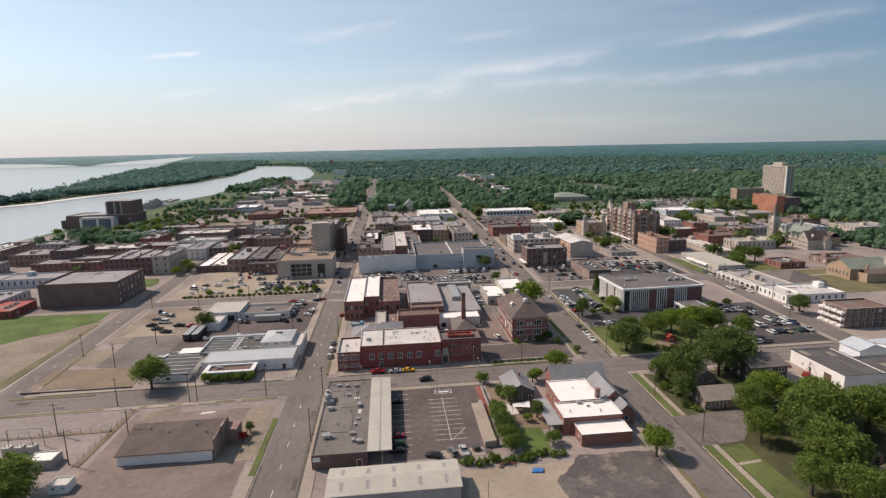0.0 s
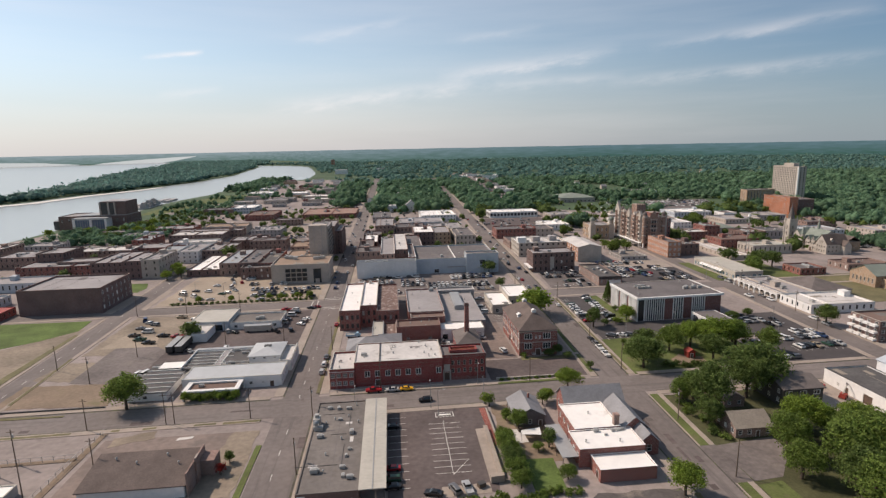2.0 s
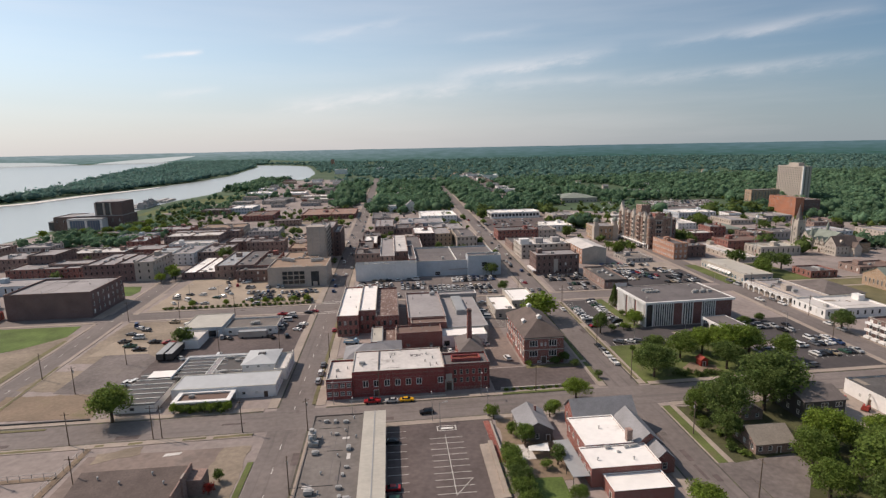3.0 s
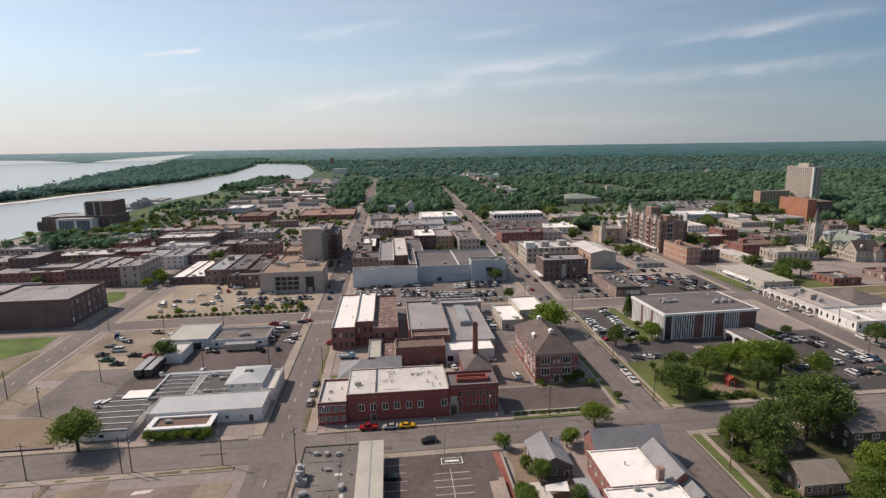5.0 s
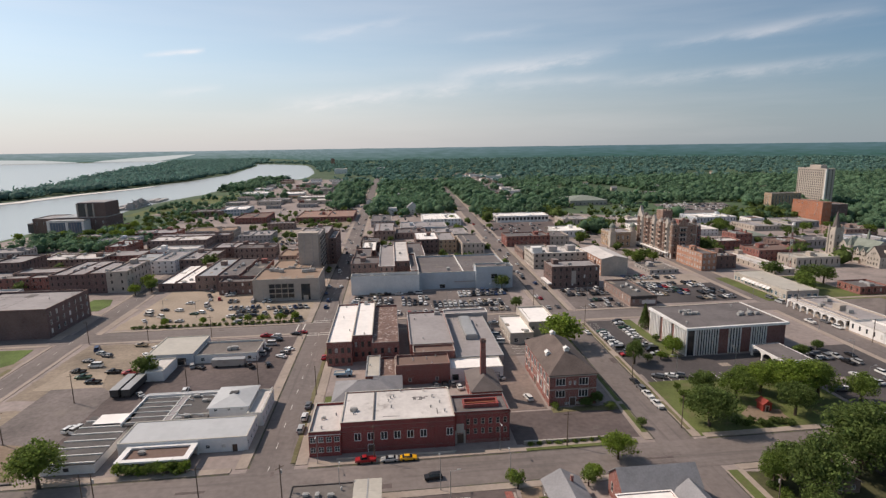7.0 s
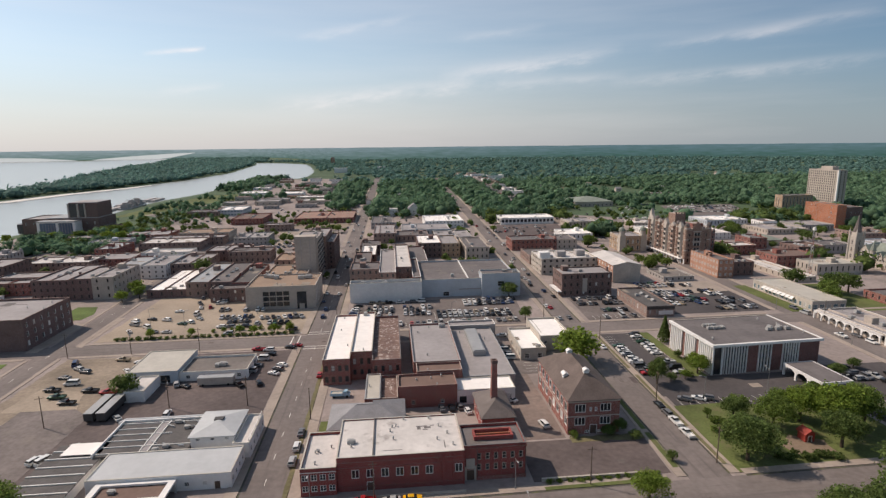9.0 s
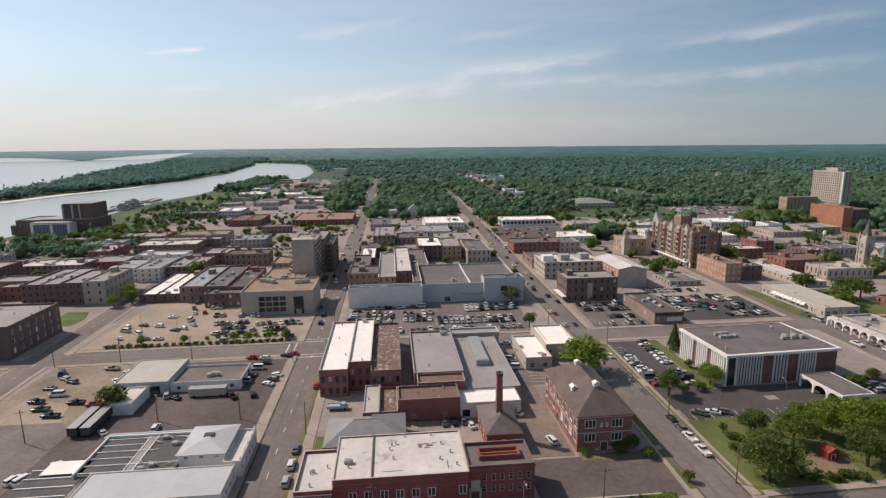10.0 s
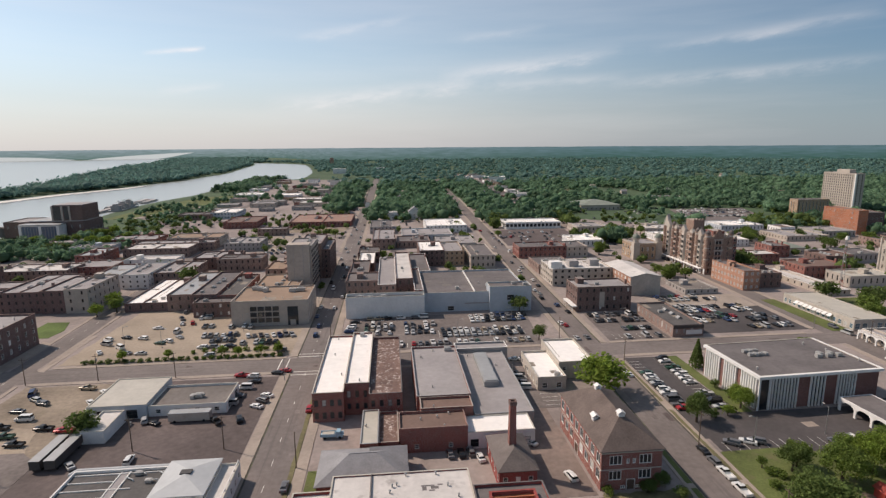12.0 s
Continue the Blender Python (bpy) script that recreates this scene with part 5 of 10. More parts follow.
part("dormer", Shape().box(-5.8, -4.4, -4.5, -3.0, 12.0, 14.0).gable(-5.9, -4.3, -4.6, -2.6, 14.0, 0.7, "y", 0.2), WHITE, school, "small white louvred dormer")
part("roof_lantern", Shape().box(-0.8, 0.8, -9.0, -7.6, 15.6, 17.1).gable(-0.8, 0.8, -9.0, -7.6, 17.1, 0.6, "y", 0.2), WHITE, school)
part("roof_lantern", Shape().box(-0.8, 0.8, 7.0, 8.4, 15.6, 17.1).gable(-0.8, 0.8, 7.0, 8.4, 17.1, 0.6, "y", 0.2), WHITE, school)
part("porch", Shape().box(7.95, 11.0, -8, -3, 0, 3.2).gable(7.95, 11.0, -8, -3, 3.2, 1.4, "x", 0.3), BROWN_SHINGLE, school)

# ---------------- office block ----------------
office = building("office_block", "flat-roofed office with brown brick and white fins", 118.7, 162.9, 260.0, 289.0, 11.7, OFFICE_BRICK, DARK_ROOF,
                  {}, rot=2.5, category="office", parapet=0.1)
# window strips with slender white fins between
for side, a0, a1, n in (("S", -17.5, -8.5, 9), ("S", -3.5, 1.5, 5), ("S", 6.5, 13.0, 7), ("W", -13.5, -6.5, 7), ("W", -3.5, 2.5, 6), ("W", 5.5, 13.0, 7)):
    for i in range(n):
        u = a0 + (a1 - a0) * i / (n - 1)
        if side == "S":
            fin = part("fin", Shape().box(u - 0.16, u + 0.16, -15.1, -14.503, 0, 10.8), WHITE, office)
            if i < n - 1:
                w2 = (a1 - a0) / (n - 1)
                part("window_strip", Shape().box(u + 0.17, u + w2 - 0.17, -14.62, -14.504, 0.2, 10.7), GLASS, office)
        else:
            fin = part("fin", Shape().box(-22.7, -22.103, u - 0.27, u + 0.27, 0, 10.8), WHITE, office)
            if i < n - 1:
                w2 = (a1 - a0) / (n - 1)
                part("window_strip", Shape().box(-22.22, -22.104, u + 0.28, u + w2 - 0.28, 0.2, 10.7), PALE_GLASS if i % 3 else GLASS, office)
part("fascia", Shape().box(-23.0, 23.0, -15.4, -14.503, 10.85, 11.83).box(-23.0, -22.103, -14.5, 14.5, 10.85, 11.83).box(22.103, 23.0, -14.5, 14.5, 10.85, 11.83), WHITE, office)
part("entrance", Shape().box(-22.0, -18.2, -14.7, -14.504, 0, 10.5), GLASS, office, "tall dark glazed entrance corner")
for u in (-22.4, -18.6):
    part("column", Shape().box(u - 0.3, u + 0.3, -15.2, -14.71, 0, 10.85), WHITE, office)
for i in range(7):
    part("roof_unit", HVAC, None, office, at=pose(-13 + 1.9 * (i % 4), 2.0 + 3.2 * (i // 4), 11.6, 0, 0, 90 * (i % 2)) @ Matrix.Scale(0.8, 4))
for i in range(5):
    part("roof_unit", HVAC, None, office, at=pose(9.5 + 2.0 * i, -3.0 + (i % 2) * 1.8, 11.6, 0, 0, 90 * (i % 2)) @ Matrix.Scale(0.9, 4))
for p in ((-19, -9), (14, 9), (17, 2), (20.5, -8)):
    part("roof_vent", VENT, None, office, at=pose(*p, 11.6) @ Matrix.Scale(1.2, 4))
canopy = thing("drive_canopy", "arched white drive-through canopy with dark flat roof", "canopy", 152.0, 247.6, 0, 2.5)
part("roof", Shape().box(-5.6, 5.6, -8.6, 8.6, 4.2, 4.5), DARK_ROOF, canopy)
part("fascia", Shape().box(-6, 6, -9, -8.603, 3.7, 4.6).box(-6, 6, 8.603, 9, 3.7, 4.6).box(-6, -5.603, -8.6, 8.6, 3.7, 4.6).box(5.603, 6, -8.6, 8.6, 3.7, 4.6), WHITE, canopy)
for x in (-5.7, 5.7):
    for i in range(4):
        y = -8.6 + 17.2 * i / 3
        part("pier", Shape().box(x - 0.25, x + 0.25, y - 0.4, y + 0.4, 0, 3.7), WHITE, canopy)
    for i in range(3):
        y0 = -8.2 + 17.2 * i / 3
        arch = Shape()
        for k in range(8):
            a, b = math.pi * k / 8, math.pi * (k + 1) / 8
            ya, yb = y0 + 2.45 - 2.45 * math.cos(a), y0 + 2.45 - 2.45 * math.cos(b)
            za, zb = 2.2 + 1.45 * math.sin(a), 2.2 + 1.45 * math.sin(b)
            for sx in (x - 0.2, x + 0.2):
                arch.quad((sx, ya, za), (sx, yb, zb), (sx, yb, 3.7), (sx, ya, 3.7))
            arch.quad((x - 0.2, ya, za), (x + 0.2, ya, za), (x + 0.2, yb, zb), (x - 0.2, yb, zb))
        part("arch", arch, WHITE, canopy)

# ---------------- shop, shed, garage and church hall in the foreground ----------------
shop = building("shop", "long low shop with grey felt roof and gear", -24.6, -9.4, 135.7, 183.5, 4.3, DARK_BRICK, GRAVEL_ROOF, {"W": [(9, 1.8, 0.8, 2.8)]}, category="shop", vents=9, parapet=0.2, coping=GRAVEL_ROOF, doors=(("S", 0.85, 1.3, 2.2),))
for x, y, r, k in ((-21.8, 162.0, 0, 0.75), (-12.8, 163.5, 90, 0.75), (-16.8, 171.5, 0, 0.5), (-14.7, 178.4, 0, 0.6), (-17.8, 178.8, 90, 0.6), (-20.6, 179.2, 0, 0.6), (-21.2, 144.7, 0, 0.9), (-14.1, 145.9, 0, 0.6), (-13.6, 142.1, 90, 0.55), (-11.9, 141.2, 0, 0.7), (-12.8, 154.6, 0, 0.45), (-13.5, 151.3, 90, 0.45)):
    part("roof_unit", HVAC, None, shop, at=pose(x + 17.0, y - 159.6, 4.1, 0, 0, r) @ Matrix.Scale(k, 4))
part("sign_panel", Shape().box(-7.3, -5.3, -23.98, -23.903, 2.4, 3.7), WHITE, shop, "white sign panel on the blank brick front")
for x, y, w, d in ((-4.0, -12, 5.5, 0.08), (0.5, 3.6, 2.2, 0.07), (2.5, -8, 0.07, 6), (3.2, 12, 0.08, 4.5), (-2, 16, 3.2, 0.07)):
    part("conduit", Shape().box(x - w, x + w, y - d, y + d, 4.103, 4.2), DARK_TRIM, shop)
part("fan_box", Shape().box(-7.4, -5.4, 8.4, 11.4, 4.1, 6.6).box(-7.1, -5.7, 6.2, 8.2, 4.1, 5.4).tube(-6.4, 9.9, 6.6, 7.6, 0.7), UNIT, shop, "pale roof fan plant")
part("roof_seam", Shape().box(0.2, 0.34, -23.4, 23.4, 4.103, 4.115), DARK_ROOF, shop, "black tar seam along the roof")
for i in range(6):
    part("roof_seam", Shape().box(-7.1, 7.1, -19.6 + i * 7.7, -19.5 + i * 7.7, 4.103, 4.112), DARK_ROOF, shop)
for i, (x, y, a, b) in enumerate(((-5, -12, 1.2, 0.5), (2.5, -9, 0.8, 1.1), (4.4, 0.5, 0.5, 1.4), (-2.4, 6, 1.6, 0.4), (3, 10, 1.0, 0.6))):
    part("roof_patch", Shape().box(x - a, x + a, y - b, y + b, 4.103, 4.118), DARK_ROOF if i % 2 else PALE_ROOF, shop)
part("flue", Shape().tube(-6.4, 7.0, 3.9, 6.4, 0.55).tube(-6.4, 7.0, 6.4, 7.0, 0.8, 0.5).box(-5.9, -4.4, 6.0, 8.0, 4.1, 5.2), STEEL, shop, "galvanised extract flue and fan box")
AWN_RIB = Shape().box(-3.4, 3.4, -24.2, -24.14, 4.753, 4.766).mesh("rib", PALE_METAL)
AWN_POST = Shape().box(2.7, 2.9, -23.6, -23.4, 0, 4.55).mesh("post", DARK_TRIM)
awning = thing("metal_awning", "long white ribbed metal canopy roof beside the shop", "canopy", -6.0, 159.4)
rib = Shape().box(-3.4, 3.4, -24.2, 24.2, 4.55, 4.75)
part("roof", rib, PALE_METAL, awning)
for i in range(34):
    part("rib", AWN_RIB, None, awning, at=pose(0, i * 1.45, 0))
part("ridge_cap", Shape().box(-0.15, 0.15, -24.25, 24.25, 4.803, 4.83), METAL_ROOF, awning)
for i in range(8):
    part("post", AWN_POST, None, awning, at=pose(0, i * 6.7, 0))
MSH_RIB = Shape().add([(0, -6.0, 4.605), (0.06, -6.0, 4.605), (0.06, 0, 5.505), (0, 0, 5.505), (0, -6.0, 4.65), (0.06, -6.0, 4.65), (0.06, 0, 5.55), (0, 0, 5.55), (0, 6, 4.605), (0.06, 6, 4.605), (0, 6, 4.65), (0.06, 6, 4.65)], [(4, 5, 6, 7), (0, 4, 7, 3), (5, 1, 2, 6), (7, 6, 11, 10), (3, 7, 10, 8), (6, 2, 9, 11)]).mesh("rib", PALE_METAL)
msh = thing("metal_shed", "long metal shed with pale ribbed roof and skylights", "shed", -2.2, 122.6)
part("wall", Shape().box(-16.3, 16.3, -5.6, 5.6, 0, 4.5), GREY_WALL, msh)
part("roof", Shape().gable(-16.4, 16.4, -5.7, 5.7, 4.6, 0.9, "x", 0.3), PALE_METAL, msh)
for i in range(5):
    x = -13 + i * 6.5
    for sgn in (-1, 1):
        zc = 4.6 + 0.9 * 0.5
        part("skylight", Shape().add([(x - 0.5, -4.4 * sgn, 4.6 + 0.9 * (1 - 4.4 / 6.0) + 0.02), (x + 0.5, -4.4 * sgn, 4.6 + 0.9 * (1 - 4.4 / 6.0) + 0.02), (x + 0.5, -1.4 * sgn, 4.6 + 0.9 * (1 - 1.4 / 6.0) + 0.02), (x - 0.5, -1.4 * sgn, 4.6 + 0.9 * (1 - 1.4 / 6.0) + 0.02)], [(0, 1, 2, 3)]), GREY_ROOF, msh)
for i in range(44):
    x = -16.2 + i * 0.755
    part("rib", MSH_RIB, None, msh, at=pose(x, 0, 0))
for i in range(4):
    part("loading_door", Shape().box(-12 + i * 7, -8.6 + i * 7, -5.68, -5.603, 0, 3.4), METAL_ROOF, msh)


garage = thing("low_garage", "low grey garage with brown single-pitch roof", "garage", -66.5, 151.6)
part("wall", Shape().add([(-13, -6.6, 0), (13, -6.6, 0), (13, 6.6, 0), (-13, 6.6, 0), (-13, -6.6, 3.4), (13, -6.6, 3.4), (13, 6.6, 5.6), (-13, 6.6, 5.6)], [(0, 1, 5, 4), (1, 2, 6, 5), (2, 3, 7, 6), (3, 0, 4, 7)]), WHITE, garage)
part("roof", Shape().add([(-13.4, -7.2, 3.4), (13.4, -7.2, 3.4), (13.4, 7.0, 5.7), (-13.4, 7.0, 5.7), (-13.4, -7.2, 3.15), (13.4, -7.2, 3.15), (13.4, 7.0, 5.45), (-13.4, 7.0, 5.45)], [(0, 1, 2, 3), (4, 5, 1, 0), (5, 6, 2, 1), (6, 7, 3, 2), (7, 4, 0, 3), (7, 6, 5, 4)]), SLATE, garage)
part("front_parapet", Shape().box(13.4, 13.8, -6.8, 7.2, 0, 6.4).box(13.8, 14.3, -1.2, 1.2, 0, 7.2).box(13.8, 17.6, 2.0, 7.2, 0, 4.4), BROWN_BRICK, garage, "brown brick street front with stepped parapet")
part("side_wall", Shape().box(4.5, 12.9, -7.0, -6.603, 0, 3.1), WHITE, garage)
for x, y in ((-8, 4), (-2, 2), (5, 4.5), (9, 1)):
    part("roof_vent", VENT, None, garage, at=pose(x, y, 4.55 + 0.162 * y))

hallc = building("church_hall", "church hall with broad white flat roof", 49.2, 67.6, 144.2, 153.9, 5.4, DULL_BRICK, WHITE_ROOF, {"W": [(3, 1.4, 2.6, 4.0)]}, category="hall", vents=2, parapet=0.2, coping=WHITE_ROOF)
hall_rear = building("church_hall", "rear part of the church hall with white flat roof", 51.2, 64.8, 154.0, 169.2, 5.8, DULL_BRICK, WHITE_ROOF, {"W": [(4, 1.4, 2.6, 4.2)]}, category="hall", vents=1, parapet=0.2, coping=WHITE_ROOF)
for x, y, k in ((-1.5, 3.9, 0.6), (3.6, 3.6, 0.5), (5.2, 3.8, 0.5), (6.4, 4.0, 0.45), (0.6, 1.6, 0.35)):
    part("roof_unit", HVAC, None, hallc, at=pose(x, y, 5.2) @ Matrix.Scale(k, 4))
part("chimney", Shape().box(5.2, 6.7, -6.8, -5.4, 5.2, 8.6).box(5.1, 6.8, -6.9, -5.3, 8.6, 8.9), BROWN_BRICK, hall_rear)
building("church_porch", "low brick porch with white flat roof", 52.2, 67.4, 137.0, 144.1, 3.7, DULL_BRICK, WHITE_ROOF, {}, category="hall", parapet=0.2, coping=WHITE_ROOF, doors=(("W", 0.7, 1.2, 2.2),))
lean = thing("carport", "pale grey metal lean-to carport beside the hall", "carport", 46.9, 153.3)
part("roof", Shape().box(-2.25, 2.25, -8.7, 8.7, 3.0, 3.2), METAL_ROOF, lean)
for i in range(4):
    part("post", Shape().box(-2.1, -1.95, -8.5 + 5.6 * i, -8.35 + 5.6 * i, 0, 3.0), DARK_TRIM, lean)
building("chapel", "brick chapel with grey-brown pitched roof", 53.4, 72.6, 169.4, 178.0, 5.4, DULL_BRICK, SHINGLE_GREY, {"W": [(2, 1.2, 1.6, 4.2)], "S": [(4, 1.2, 2, 4.2)], "E": [(2, 1.2, 2, 4)]}, pitched="x", rise=4.2, category="church")
building("chapel_wing", "brick chapel wing with steep shingle roof", 65.0, 73.2, 154.0, 169.2, 4.6, DULL_BRICK, SHINGLE_GREY, {"E": [(5, 1.2, 1.4, 3.4)], "S": [(1, 1.6, 1.2, 3.6)]}, pitched="y", rise=3.8, category="church")
house = building("small_house", "small frame house with light grey gable roof", 37.0, 46.2, 167.0, 179.5, 3.7, SHINGLE, SHINGLE_GREY, {"S": [(3, 1.1, 1.0, 2.6)], "W": [(3, 1.1, 1.0, 2.6)], "E": [(3, 1.1, 1.0, 2.6)]}, pitched="y", rise=2.7, category="house", doors=(("S", 0.85, 1.0, 2.1),))
building("chapel_porch", "brick chapel porch with steep gable", 67.8, 73.2, 147.6, 153.9, 4.0, DULL_BRICK, SHINGLE_GREY, {"S": [(1, 1.4, 1.2, 3.2)], "E": [(2, 1.1, 1.2, 3.0)]}, pitched="y", rise=2.8, category="church")
part("chimney", Shape().box(1.2, 1.8, 2, 2.7, 4.5, 7.2), DULL_BRICK, house)
part("deck", Shape().box(-4.4, 3.0, -9.2, -6.3, 0.3, 0.6).box(-4.4, -4.2, -9.2, -9.0, 0.6, 1.5).box(2.8, 3.0, -9.2, -9.0, 0.6, 1.5).box(-4.2, 2.8, -9.2, -9.1, 1.35, 1.5), WOOD, house, "brown wooden back deck with rail")
building("garden_house", "brown shingled house among trees", 99.5, 111.0, 152.5, 162.5, 3.2, BROWN_BRICK, TAN_SHINGLE, {"S": [(4, 1.2, 1.0, 2.5)], "W": [(3, 1.1, 1.0, 2.5)]}, pitched="x", rise=3.0, category="house", doors=(("S", 0.6, 1.0, 2.1),))
building("garden_house", "weathered shed-roofed cottage under big trees", 122, 133, 104, 112, 3.2, GREY_WALL, BROWN_SHINGLE, {"W": [(3, 1.1, 1.0, 2.3)], "S": [(3, 1.1, 1.0, 2.3)]}, pitched="y", rise=1.6, category="house")
building("garden_shed", "low open garden shed with flat brown roof", 121.4, 129, 117.8, 124.5, 2.7, BROWN_BRICK, BROWN_ROOF, {"S": [(2, 1.6, 0.2, 2.1)], "W": [(1, 1.0, 1.0, 1.9)]}, category="shed", parapet=0.1, coping=DARK_TRIM, frames=DARK_TRIM)
building("garden_house", "dark two-storey house with white frames behind trees", 126, 140, 168, 181, 6.4, DARK_TRIM, SHINGLE, {"W": [(3, 1.2, 1.2, 2.8), (3, 1.2, 4.2, 5.8)], "S": [((-5.0, 0.0, 4.8), 2.4, 1.0, 2.8), ((-5.0, 0.0, 4.8), 2.4, 4.0, 5.6)]}, pitched="x", rise=2.2, category="house", style="pair")
building("garden_house", "long low house with grey-green shingle roof", 107.5, 114.5, 170.5, 183.0, 3.0, BROWN_BRICK, SHINGLE, {"W": [(4, 1.1, 1.0, 2.3)], "S": [(2, 1.1, 1.0, 2.3)]}, pitched="y", rise=2.2, category="house")
building("red_shed", "tiny bright red garden shed with gable roof", 118.6, 121.6, 211.5, 214.5, 2.6, RED_PAINT, RED_PAINT, {}, pitched="y", rise=1.3, category="shed", doors=(("S", 0.5, 1.0, 1.9),))

# ---------------- white dairy-like works on the west side of the street ----------------
dairy = building("white_works", "long low white works with pale flat roof", -77, -41.5, 208.5, 221, 4.4, WHITE, WHITE_METAL, {"S": [(8, 1.3, 1.2, 2.4)], "E": [(4, 1.3, 1.2, 2.6)]}, category="works", parapet=0.12, doors=(("S", 0.9, 1.4, 2.2),))
penthouse = building("white_works_tower", "taller white block with hipped pale roof", -57, -45, 224.5, 239, 6.0, WHITE, WHITE_METAL, {"E": [(3, 1.3, 1.4, 3.0)], "S": [(3, 1.2, 4.6, 5.4)]}, category="works", pitched="hip", rise=1.5)
part("skylight", Shape().box(-1.3, 1.3, -0.9, 0.9, 7.2, 7.6), DARK_TRIM, penthouse)
building("white_works_annex", "narrow white annex facing the street", -44.9, -40.2, 222, 239, 4.6, WHITE, PALE_ROOF, {"E": [(5, 1.3, 1.2, 3.0)]}, category="works", parapet=0.5)
court = thing("roofless_court", "roofless white-walled yard with pipes and roof beams", "yard", -69.5, 231)
part("wall", Shape().box(-12.5, 12.3, 8.8, 9.2, 0, 4.2).box(-12.5, -12.1, -9.8, 8.8, 0, 4.2), WHITE, court)
part("flat_roof", Shape().box(-12.1, 12.3, -9.8, 8.8, 3.0, 3.5), FELT, court, "charcoal felt flat roof")
for i in range(6):
    x1 = (12.2, 12.2, -0.8, 4.6, -0.8, 12.2)[i]
    part("kerb_rib", Shape().box(-12.0, x1, -8.9 + i * 3.3, -8.68 + i * 3.3, 3.5, 3.78), TRIM, court)
part("kerb_rib", Shape().box(-0.7, -0.45, -9.7, 8.7, 3.5, 3.8).box(1.6, 1.85, -9.7, 8.7, 3.5, 3.8), TRIM, court)
part("walkway", Shape().box(-0.44, 1.59, -9.7, 8.7, 3.5, 3.6), GREY_ROOF, court)
part("duct", Shape().rod((-12.3, 9.9, 3.6), (11.0, 9.9, 3.6), 0.75, 10).rod((-12.3, 9.9, 3.6), (-13.4, 8.2, 3.4), 0.75, 10).box(-12, 11, 9.3, 9.9, 0, 3.2), WHITE_METAL, court, "long rounded white air duct")
rngc = random.Random(5)
for i in range(12):
    x, y = rngc.uniform(2.6, 11.5), rngc.uniform(-8.5, 7.5)
    if i % 3:
        part("pipe", Shape().rod((x, y, 3.95), (x + rngc.uniform(-3, 0.5), y + rngc.choice((-0.2, 1.6)), 3.95), 0.16).rod((x, y, 3.5), (x, y, 3.95), 0.16), WHITE_METAL, court)
    else:
        part("roof_unit", HVAC, None, court, at=pose(x, y, 3.5, 0, 0, rngc.choice((0, 90))) @ Matrix.Scale(0.7, 4))
frame_e = thing("steel_frame", "white painted open steel frame beside the works", "frame", -40.6, 231)
for y in (-8, -4, 0, 4, 8):
    part("post", Shape().box(-0.12, 0.12, y - 0.12, y + 0.12, 0, 5.2), WHITE, frame_e)
part("top_rail", Shape().box(-0.1, 0.1, -8.2, 8.2, 5.2, 5.4), WHITE, frame_e)
ring = thing("entrance_loggia", "square white entrance loggia round a shrub bed", "porch", -64.5, 204.4)
part("roof", Shape().box(-9.6, 9.6, -4.4, -2.9, 3.1, 3.6).box(-9.6, 9.6, 2.9, 4.0, 3.1, 3.6).box(-9.6, -8.0, -2.9, 2.9, 3.1, 3.6).box(8.0, 9.6, -2.9, 2.9, 3.1, 3.6), WHITE, ring)
part("inner_roof", Shape().box(-8.0, 8.0, -2.9, 2.9, 2.7, 2.9), BROWN_ROOF, ring)
part("roof_unit", HVAC, None, ring, at=pose(-4.5, 0.6, 2.9) @ Matrix.Scale(0.7, 4))
for x in (-9.3, 9.3):
    for y in (-4.1, 3.6):
        part("pier", Shape().box(x - 0.25, x + 0.25, y - 0.25, y + 0.25, 0, 3.1), WHITE, ring)
part("back_wall", Shape().box(-9.0, 9.0, -2.6, -2.3, 0, 2.7), WHITE, ring)
saw = thing("striped_shed", "low white shed with dark roof and white ribs", "shed", -87, 215.5)
part("wall", Shape().box(-7, 7, -13.5, 13.5, 0, 2.8), WHITE, saw)
part("roof", Shape().box(-7.2, 7.2, -13.7, 13.7, 2.8, 3.0), FELT, saw)
for i in range(7):
    part("rib", Shape().box(-7.2, 7.2, -13.3 + i * 3.9, -13.0 + i * 3.9, 3.003, 3.3), TRIM, saw)
part("opening", Shape().box(-1.0, 0.4, -13.58, -13.503, 0.9, 1.9), DARK_TRIM, saw)
part("tarpaulin", Shape().box(-4, 6.5, 7.5, 13.6, 3.36, 3.5), WHITE_ROOF, saw)
for x in (-96.4, -92.6):
    tr = thing("box_trailer", "dark box trailer with pale roof", "trailer", x, 254.3, 0, 0, "trailers in the service yard")
    part("body", Shape().box(-1.4, 1.4, -7, 7, 0.9, 3.4), DARK_TRIM, tr)
    part("roof", Shape().box(-1.45, 1.45, -7.05, 7.05, 3.4, 3.5), METAL_ROOF, tr)
    for sx in (-1.15, 1.15):
        for sy in (-5.6, -4.4, 4.8):
            part("wheel", Shape().rod((sx - 0.15, sy, 0.5), (sx + 0.15, sy, 0.5), 0.5, 12), RUBBER, tr)
building("white_garage", "white block garage with patched roof", -91.8, -85.2, 261, 274, 4.0, WHITE, PALE_ROOF, {}, category="garage", parapet=0.4)
building("white_garage", "pale metal garage with broad pale metal roof", -97.5, -79.3, 275.5, 297, 4.8, PALE_BLUE, PALE_METAL, {"S": [(2, 3.4, 0.2, 3.2)]}, category="garage", parapet=0.15, frames=DARK_TRIM)
